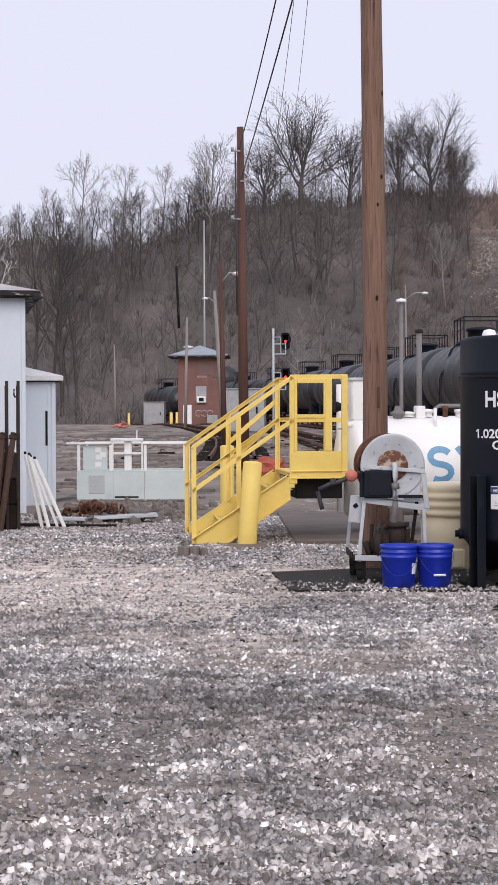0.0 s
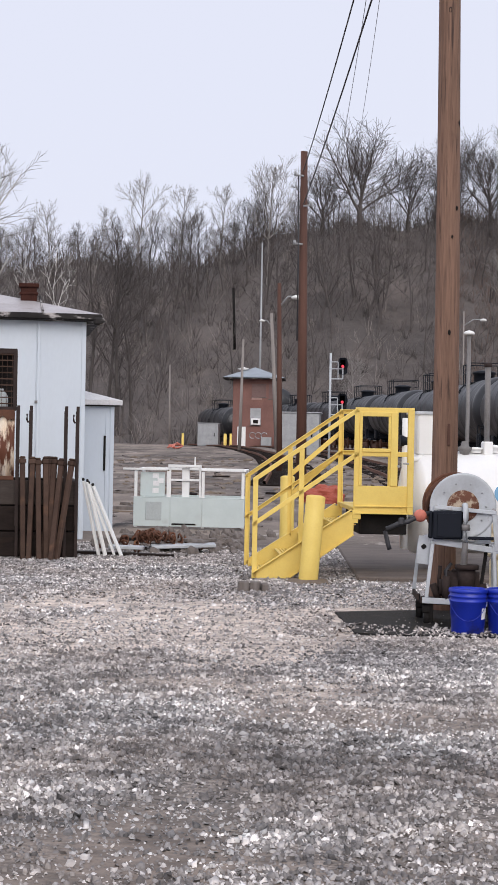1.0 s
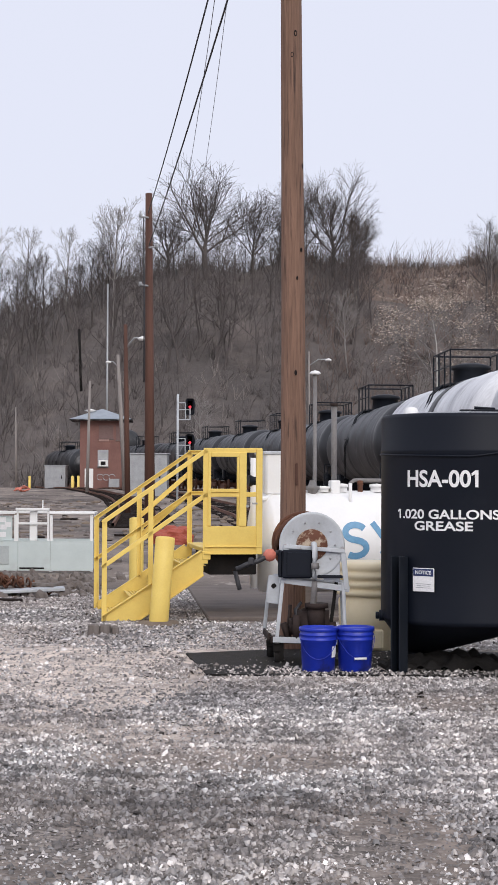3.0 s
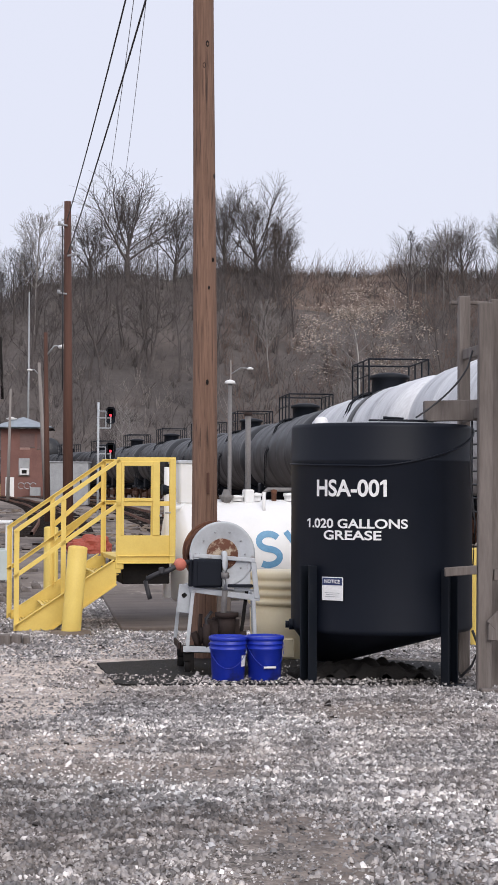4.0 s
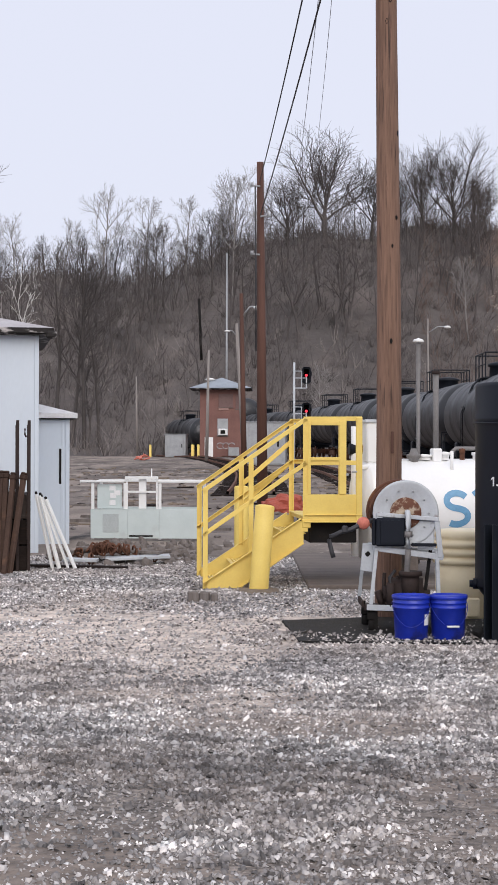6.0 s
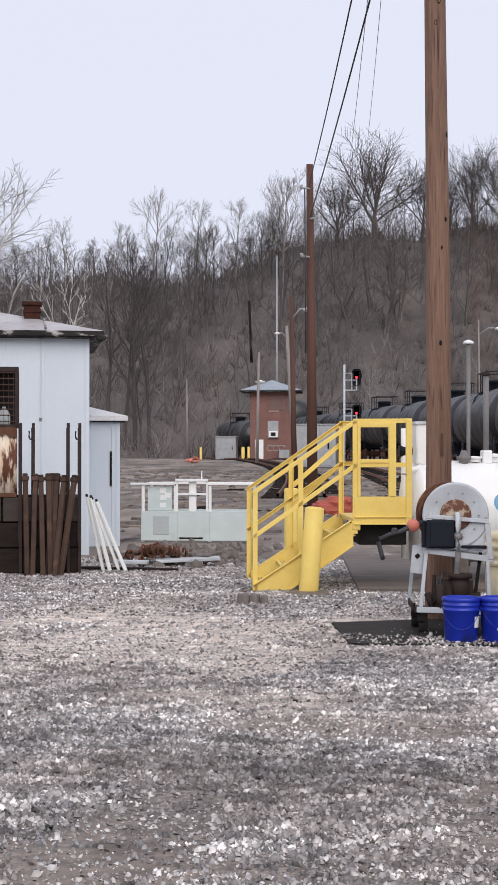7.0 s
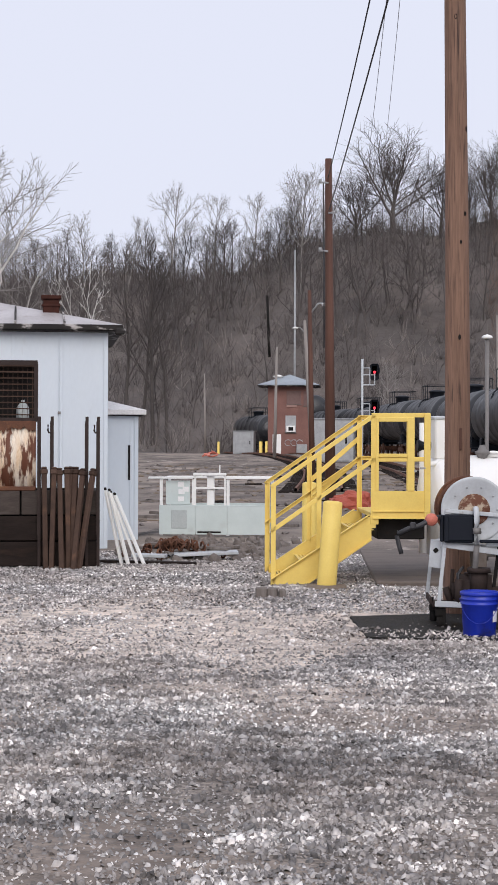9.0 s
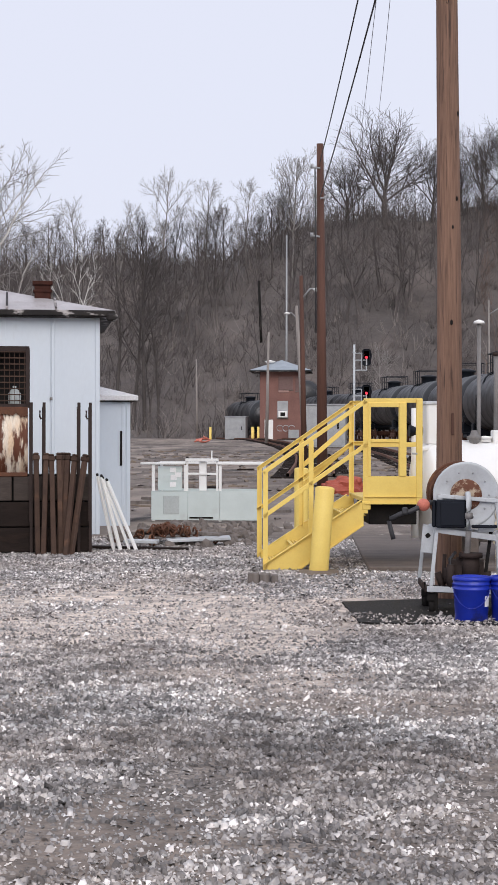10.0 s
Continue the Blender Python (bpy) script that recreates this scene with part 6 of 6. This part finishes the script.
# big spreading trees on the crest
for k, (x, y, top) in enumerate(((-10.6, 222, 46.6), (-16.3, 225, 40.6), (-4.4, 225, 42.6), (-0.6, 227, 41.0), (2.6, 222, 43.8), (6.9, 221, 45.6), (10.0, 223, 40.4), (31.5, 220, 37.0), (36, 224, 40.5), (41, 223, 41.0))):
    plant(DOME[k % 3], x, y, top, (40, 160, 260, 10, 200, 95, 310)[k % 7], "broad bare tree with a dome of fine twigs on the crest", (1.38, 1.15, 1.05, 0.95, 0.9, 1.05, 0.7, 1, 1, 1)[k])
# tall pale ones standing out
for k, (x, y, top) in enumerate(((-40.3, 214, 37.0), (-35.0, 214, 34.9), (-29.4, 216, 35.5), (-52.5, 213, 33.0), (-47.0, 216, 32.6), (27.6, 215, 34.2), (29.6, 216, 35.6))):
    plant(PALE[k % 3], x, y, top, rng.uniform(0, 360), "tall pale-barked bare tree rising from the slope")
plant(BROAD_PALE, -22.4, 208, 38.4, 30, "broad pale bare tree rising from the slope")


def thicket(name, label, spots):
    """Many small trees past counting, their stems and twigs joined."""
    verts, faces, count = [], [], 0
    for x, y, high, turn, wide in spots:
        for me in THICKET[int(turn) % 4][:2]:
            v = np.empty(len(me.vertices) * 3)
            me.vertices.foreach_get("co", v)
            v = v.reshape(-1, 3)
            k = high / THICKET[int(turn) % 4][2]
            c, q = math.cos(radians(turn)) * k * wide, math.sin(radians(turn)) * k * wide
            verts.append(np.stack([x + v[:, 0] * c - v[:, 1] * q, y + v[:, 0] * q + v[:, 1] * c, land(x, y) + v[:, 2] * k], 1))
            f = np.empty(len(me.polygons) * 4, dtype=np.int64)
            me.loops.foreach_get("vertex_index", f)
            faces.append(f.reshape(-1, 4) + count)
            count += len(v)
    out = bpy.data.meshes.new(name)
    out.from_pydata(np.concatenate(verts).tolist(), [], np.concatenate(faces).tolist())
    out.materials.append(M_TWIG)
    return tagged(new(name, out), label, "thicket", kind="stuff")


def crest_spots(count, y0, y1, reach):
    """Places along the crest, with heights up to a line a little above it."""
    spots = []
    for k in range(count):
        x, y = -84 + 96 * (k + rng.random()) / count, rng.uniform(y0, y1)
        high = 1.55 + (ridge(x) - 1.5) / 236 * y + reach + rng.gauss(0, 1.3) - land(x, y)
        spots.append((x, y, max(3.0, high), rng.uniform(0, 360), 1.35))
    return spots


thicket("thicket", "dense grey thicket of small bare trees along the crest", crest_spots(125, 214, 234, 3.8) + crest_spots(80, 196, 214, 1.6))
# down the slope
for k in range(85):
    x, y = rng.uniform(-76, 46), 170 + 42 * rng.random() ** 1.2
    if IN_GAP[0] - 2 < x < IN_GAP[1] + 2 and y > 178:
        continue
    if -26 < x < -12 and y < 176:
        continue
    pale = rng.random() < 0.12
    plant(rng.choice(PALE) if pale else rng.choice(SLENDER + THICKET), x, y, land(x, y) + rng.uniform(7, 12), rng.uniform(0, 360),
          "pale-barked bare tree on the wooded slope" if pale else "bare grey winter tree on the wooded slope")
# a dark clump at the foot of the slope behind the small shed
for x, y, top in ((-37.6, 172, 25.0), (-36.2, 173.5, 22.5), (-34.6, 172.5, 24.0), (-33.2, 174, 20.0)):
    plant(SLENDER[int(top) % 5], x, y, top, rng.uniform(0, 360), "dark slender bare tree at the foot of the slope")
# white-limbed trees behind the shed
SYCAMORE = tree_kind(72, 24, 0.34, 0.42, 15, (9, 9), 0.3, (0.02, 0.12, 0.08, 0.04), M_BIRCH, M_PALE_TWIG, 2.0, True)
plant(SYCAMORE, -36.4, 122, 26.4, 250, "white-limbed bare sycamore rising behind the shed")
WHITE_STEM = tree_kind(77, 12, 0.12, 0.4, 6, (4, 3), 0.35, (0.02, 0.12, 0.08, 0.03), M_BIRCH, M_BIRCH, 2.0, True)
plant(WHITE_STEM, -44.6, 180, 23.2, 20, "slim white-barked forked tree on the slope", 0.8)
plant(WHITE_STEM, -42.3, 181, 21.4, 140, "slim white-barked forked tree on the slope", 0.8)
plant(PALE[1], 7.8, 196, 25.0, 70, "slim white-stemmed tree on the slope")


def ivy_tree():
    """A dead trunk wrapped in a dark shaggy mass of climbers."""
    r = random.Random(83)
    x, y = 9.3, 221
    t = thing("tree", pose(x, y, land(x, y)), "dead tree stem shaggy with dark climbers on the crest", "tree", "bare trees on the hill")
    trunk, mass = Twigs(), Twigs()
    trunk.add([Vector((0, 0, -0.4)), Vector((0.1, 0, 4)), Vector((-0.1, 0, 9.2))], [0.25, 0.18, 0.05], 6)
    for k in range(2200):
        z = 8.6 * r.random() ** 1.2
        wide = 3.4 * (1 - z / 9.5) + 0.3
        p = Vector((r.gauss(0, wide * 0.45) + (1.6 if z < 5 else 0.3) * r.random(), r.gauss(0, wide * 0.4), z))
        mass.add([p, p + Vector((r.gauss(0, 0.35), r.gauss(0, 0.3), r.gauss(-0.1, 0.45)))], [0.024, 0.008], 3)
    part("trunk", trunk.mesh("trunk", M_BARK), None, t)
    tagged(part("climber_growth", mass.mesh("climber_growth", M_IVY), None, t, "dark brown dry climbers"), kind="stuff")


ivy_tree()


def beech():
    trunk, crown, ends = grow(91, 11.5, 0.13, 0.75, 13, (5, 6), 0.12, (0.02, 0.04, 0.02, 0.0), 1.4)
    x, y = 18.2, 190
    t = thing("tree", pose(x, y, land(x, y)) @ Matrix.Diagonal((1.3, 1.2, 1, 1)), "young beech keeping its pale dry leaves", "tree", "bare trees on the hill")
    part("trunk", trunk.mesh("trunk", M_BIRCH), None, t)
    part("crown", crown.mesh("crown", M_PALE_TWIG), None, t)
    r = random.Random(4)
    verts, faces = [], []
    for e in ends:
        if noise.noise(e * 0.5) < -0.2 + 0.25 * r.random():
            continue
        for k in range(16):
            c = e + Vector((r.gauss(0, 0.45), r.gauss(0, 0.45), r.gauss(0, 0.25)))
            turn = Euler((r.uniform(-1, 1), r.uniform(-1, 1), r.uniform(0, 6))).to_matrix()
            n = len(verts)
            verts += [c + turn @ Vector(v) for v in ((-0.12, 0, 0), (0, -0.065, 0.02), (0.12, 0, 0), (0, 0.065, 0.02))]
            faces.append((n, n + 1, n + 2, n + 3))
    me = bpy.data.meshes.new("leaves")
    me.from_pydata(verts, [], faces)
    me.materials.append(M_DRY_LEAF)
    tagged(part("leaves", me, None, t, "pale tan dry leaves"), kind="stuff")


beech()


def brush(name, material, count, seed, label, west=-80, east=50, low_gap=True):
    """Thickets of thin stems over the slope, past counting."""
    r = random.Random(seed)
    verts, faces = [], []
    for k in range(count):
        crest = k > count * 0.75
        x, y = r.uniform(west, east), (r.uniform(226, 244) if crest else 166 + 66 * r.random())
        low = low_gap and IN_GAP[0] < x < IN_GAP[1] and y > 185
        if -23 < x < -12 and y < 172:
            continue
        h = r.uniform(0.8, 2.0) if low else r.uniform(0.5, 1.1) if crest and IN_GAP[0] < x < IN_GAP[1] else r.uniform(0.8, 3.2) if crest else r.uniform(1.0, 4.6)
        base = Vector((x, y, land(x, y) - 0.2))
        for s in range(6):
            a = r.uniform(0, 6.283)
            reach = h * r.random() * (0.5 if crest else 0.95)
            tip = base + Vector((math.cos(a) * reach, math.sin(a) * reach * 0.6, h * r.uniform(0.45, 1.1)))
            mid = base.lerp(tip, 0.5) + Vector((r.gauss(0, 0.3), 0, r.uniform(0, 0.5)))
            w = r.uniform(0.012, 0.036)
            n = len(verts)
            for p, q in ((base, w), (mid, w * 0.8), (tip, w * 0.3)):
                verts += [p + Vector((q, 0, 0)), p + Vector((-q * 0.5, q * 0.87, 0)), p + Vector((-q * 0.5, -q * 0.87, 0))]
            for i in (0, 3):
                for j in range(3):
                    faces.append((n + i + j, n + i + (j + 1) % 3, n + i + 3 + (j + 1) % 3, n + i + 3 + j))
    me = bpy.data.meshes.new(name)
    me.from_pydata(verts, [], faces)
    me.materials.append(material)
    tagged(new(name, me), label, "brush", kind="stuff")


brush("brush", M_BRUSH, 3000, 6, "tangled bare brown brush covering the hillside")
brush("brush", M_DARK_BRUSH, 2300, 7, "tangled dark brush covering the hillside")
brush("brush", M_PALE_BRUSH, 700, 8, "scattered pale dry stems on the hillside")
brush("scrub", M_SCRUB, 1500, 9, "reddish-brown scrub under the bare crest", 2, 48, False)
brush("scrub", M_DARK_BRUSH, 500, 11, "dark scrub under the bare crest", 2, 48, False)


# ---- loose stones on the yard ----
def stone_material(name, tone, tint=(1, 1, 1)):
    """Crushed stone; tone scales how pale the mix is."""
    m = bpy.data.materials.new(name)
    m.use_nodes = True
    nt = m.node_tree
    b = nt.nodes["Principled BSDF"]
    geo = nt.nodes.new("ShaderNodeNewGeometry")
    cr = nt.nodes.new("ShaderNodeValToRGB")
    e = cr.color_ramp.elements
    e[0].position, e[0].color = 0.0, (0.022, 0.022, 0.023, 1)
    e[1].position, e[1].color = 1.0, (0.56, 0.548, 0.535, 1)
    for pos, c in ((0.4, (0.13, 0.124, 0.121, 1)), (0.72, (0.275, 0.26, 0.249, 1)), (0.88, (0.38, 0.363, 0.35, 1))):
        k = e.new(pos)
        k.color = c
    for k in e:
        k.color = (k.color[0] * tone * tint[0], k.color[1] * tone * tint[1], k.color[2] * tone * tint[2], 1)
    nt.links.new(geo.outputs["Random Per Island"], cr.inputs["Fac"])
    tc = nt.nodes.new("ShaderNodeTexCoord")
    n = node(nt, "ShaderNodeTexNoise", Scale=60.0, Detail=4.0)
    nt.links.new(tc.outputs["Object"], n.inputs["Vector"])
    v = ramp(nt, n.outputs["Fac"], 0.2, 0.75)
    col = blend(nt, 0.22, cr.outputs["Color"], blend(nt, v, tuple(v * tone for v in (0.12, 0.11, 0.105)), tuple(v * tone for v in (0.55, 0.52, 0.5))))
    wide = node(nt, "ShaderNodeTexNoise", Scale=0.5, Detail=4.0)
    nt.links.new(tc.outputs["Object"], wide.inputs["Vector"])
    col = blend(nt, ramp(nt, wide.outputs["Fac"], 0.4, 0.62), col, blend(nt, 0.3, col, (0.27, 0.212, 0.172)))
    # stretches of clean pale stone and of dark oily stone lie across the yard
    drawn = node(nt, "ShaderNodeMapping", Scale=(0.45, 0.8, 1.0))
    nt.links.new(tc.outputs["Object"], drawn.inputs["Vector"])
    zone = node(nt, "ShaderNodeTexNoise", Scale=0.9, Detail=5.0, Roughness=0.6)
    nt.links.new(drawn.outputs["Vector"], zone.inputs["Vector"])
    oily = blend(nt, 1.0, col, (0.68, 0.67, 0.67), "MULTIPLY")
    clean = blend(nt, 1.0, col, (1.3, 1.285, 1.265), "MULTIPLY")
    col = blend(nt, ramp(nt, zone.outputs["Fac"], 0.36, 0.62), oily, clean)
    # damp and dry patches a hand or two across
    patch = node(nt, "ShaderNodeTexNoise", Scale=8.0, Detail=3.0, Roughness=0.55)
    nt.links.new(drawn.outputs["Vector"], patch.inputs["Vector"])
    damp = blend(nt, 1.0, col, (0.55, 0.545, 0.55), "MULTIPLY")
    dry = blend(nt, 1.0, col, (1.42, 1.41, 1.4), "MULTIPLY")
    col = blend(nt, ramp(nt, patch.outputs["Fac"], 0.38, 0.62), damp, dry)
    nt.links.new(col, b.inputs["Base Color"])
    b.inputs["Roughness"].default_value = 0.85
    k = node(nt, "ShaderNodeBump", Strength=0.4, Distance=0.004)
    nt.links.new(n.outputs["Fac"], k.inputs["Height"])
    nt.links.new(k.outputs["Normal"], b.inputs["Normal"])
    return m


M_STONE = stone_material("crushed_stone", 1.74, (0.985, 1.0, 1.025))
M_DARK_STONE = stone_material("dark_ballast", 1.2, (0.95, 1.0, 1.05))


def stones(name, count, y0, y1, size, form, seed, label, dark, fade):
    r = np.random.default_rng(seed)
    y = np.sqrt(r.uniform(y0 ** 2, y1 ** 2, count))
    x = r.uniform(-0.335, 0.215, count) * y + r.uniform(-0.6, 0.6, count)
    # worn wheel tracks and dusty patches keep fewer stones
    bare = sum(w * np.exp(-((x - cx) / rx) ** 2 - ((y - cy) / ry) ** 2) for cx, cy, rx, ry, w in
               ((-1.1, 6.8, 0.32, 0.9, 0.95), (-1.75, 5.9, 0.6, 0.45, 0.6), (-2.6, 12.2, 1.2, 0.35, 0.6), (-2.2, 14.6, 1.6, 0.45, 0.7), (-0.2, 9.1, 0.85, 0.3, 0.9), (-2.3, 6.4, 0.4, 0.5, 0.4), (1.25, 11.6, 0.8, 0.5, 0.8), (-1.65, 10.2, 0.55, 0.16, 0.8), (-0.75, 10.0, 0.4, 0.14, 0.8), (0.45, 7.1, 0.26, 0.75, 0.95), (-0.5, 6.0, 0.3, 0.2, 0.5)))
    wear = 0.86 - bare + 0.1 * np.sin(0.9 * x + 0.55 * y + 1.0) + 0.1 * np.sin(1.7 * y - 0.8 * x) + 0.1 * np.sin(2.9 * x + 1.1 * y + 2) + 0.12 * np.sin(5.1 * x - 2.3 * y)
    lane = np.exp(-((y - 13.1 - 0.12 * x) / 2.6) ** 2) * (0.78 + 0.22 * np.sin(2.1 * x + 0.9 * y) + 0.14 * np.sin(4.7 * x - 3.1 * y)) * np.clip((1.2 - x) / 2.2, 0, 1)
    keep = r.random(count) < np.clip((wear - lane - 0.1) * 1.35, 0.3 if size < 0.009 else 0.1, 1)
    mat = (x > -0.9) & (y > 13.0) & (x < 2.3) & (y < 15)
    keep &= ~(mat & (y > 13.6) & (r.random(count) < np.where(x > -0.3, 0.94, 0.995)))
    keep &= ~((x > -0.75) & (y > 13.0) & (x < 2.3) & (y < 13.65) & (r.random(count) < 0.6))
    keep &= ~((x > -0.8) & (y > 17.4))
    # sizes mix where one stretch runs into the next
    keep &= r.random(count) < np.clip((y1 - y) / fade, 0, 1) * np.clip((y - y0) / 0.6 + 0.2, 0, 1)
    # darker ballast lies in patches of its own
    shade = sum(w * np.exp(-((x - cx) / rx) ** 2 - ((y - cy) / ry) ** 2) for cx, cy, rx, ry, w in
                ((-1.75, 8.9, 0.9, 1.1, 0.6), (-0.4, 8.0, 1.0, 0.8, 0.9), (-2.6, 18.3, 2.5, 1.1, 0.6), (0.9, 7.0, 0.5, 0.5, 0.5), (1.6, 11.4, 1.2, 0.5, 0.7), (-1.2, 6.6, 0.8, 0.6, 0.6)))
    keep &= (np.random.default_rng(seed + 50).random(count) < np.clip(shade, 0.06, 0.9)) == dark
    x, y, mat = x[keep], y[keep], mat[keep]
    n = len(x)
    s = size * np.minimum(np.exp(r.normal(0, 0.4, n)), 2.2)
    base, faces = form
    v = np.repeat(base[None], n, 0) * (1 + r.uniform(-0.28, 0.28, (n, len(base), 1)))
    v *= s[:, None, None] * np.stack([r.uniform(0.8, 1.35, n), r.uniform(0.7, 1.1, n), r.uniform(0.5, 1.15, n)], 1)[:, None, :]
    tilt = r.normal(0, 0.45, (n, 2))
    v[:, :, 2] += v[:, :, 0] * tilt[:, None, 0] + v[:, :, 1] * tilt[:, None, 1]
    a = r.uniform(0, 2 * np.pi, n)
    c, q = np.cos(a)[:, None], np.sin(a)[:, None]
    vx, vy = v[:, :, 0] * c - v[:, :, 1] * q, v[:, :, 0] * q + v[:, :, 1] * c
    z = 0.02 * np.array([noise.noise((i * 0.5, j * 0.5, 7)) for i, j in zip(x.tolist(), y.tolist())]) * np.clip((y - 3) / 3, 0, 1) ** 2 * (3 - 2 * np.clip((y - 3) / 3, 0, 1))
    q = np.clip((y - 14.2) / 3.3, 0, 1)
    z -= 0.03 * (1 - q * q * (3 - 2 * q))
    out = np.stack([vx + x[:, None], vy + y[:, None], v[:, :, 2] + (z + s * 0.18 + 0.012 * mat)[:, None]], 2).reshape(-1, 3)
    idx = (np.arange(n)[:, None, None] * len(base) + faces[None]).reshape(-1, 3)
    me = bpy.data.meshes.new(name)
    me.vertices.add(len(out))
    me.vertices.foreach_set("co", out.astype(np.float32).ravel())
    me.loops.add(idx.size)
    me.loops.foreach_set("vertex_index", idx.astype(np.int32).ravel())
    me.polygons.add(len(idx))
    me.polygons.foreach_set("loop_start", np.arange(0, idx.size, 3, dtype=np.int32))
    me.update(calc_edges=True)
    me.materials.append(M_DARK_STONE if dark else M_STONE)
    return tagged(new(name, me), label, "gravel", kind="stuff")


RING = [2 * math.pi * k / 4 for k in range(4)]
CHIP = np.array([(math.cos(q), math.sin(q), -0.4) for q in RING] + [(0.72 * math.cos(q + 0.3), 0.72 * math.sin(q + 0.3), 0.75) for q in RING])
CHIP_F = np.array([f for k in range(4) for f in ((k, (k + 1) % 4, 4 + (k + 1) % 4), (k, 4 + (k + 1) % 4, 4 + k))] + [(4, 5, 6), (4, 6, 7)])
PEAK = np.array([(1, 0, -0.3), (0, 1, -0.3), (-1, 0, -0.3), (0, -1, -0.3), (0.15, 0.1, 0.8)])
PEAK_F = np.array([(0, 1, 4), (1, 2, 4), (2, 3, 4), (3, 0, 4)])
for dark in (False, True):
    tone = "dark grey ballast" if dark else "grey and white crushed stone"
    stones("gravel_near", 135000, 4.2, 15.0, 0.0098, (CHIP, CHIP_F), 1, "loose " + tone + " on the yard", dark, 4.5)
    stones("gravel_far", 165000, 10.5, 22.5, 0.0128, (PEAK, PEAK_F), 2, "loose " + tone + " further across the yard", dark, 0.5)
    stones("fine_gravel", 185000, 4.2, 15.5, 0.0075, (PEAK, PEAK_F), 3, "fine chips of " + tone, dark, 5.0)
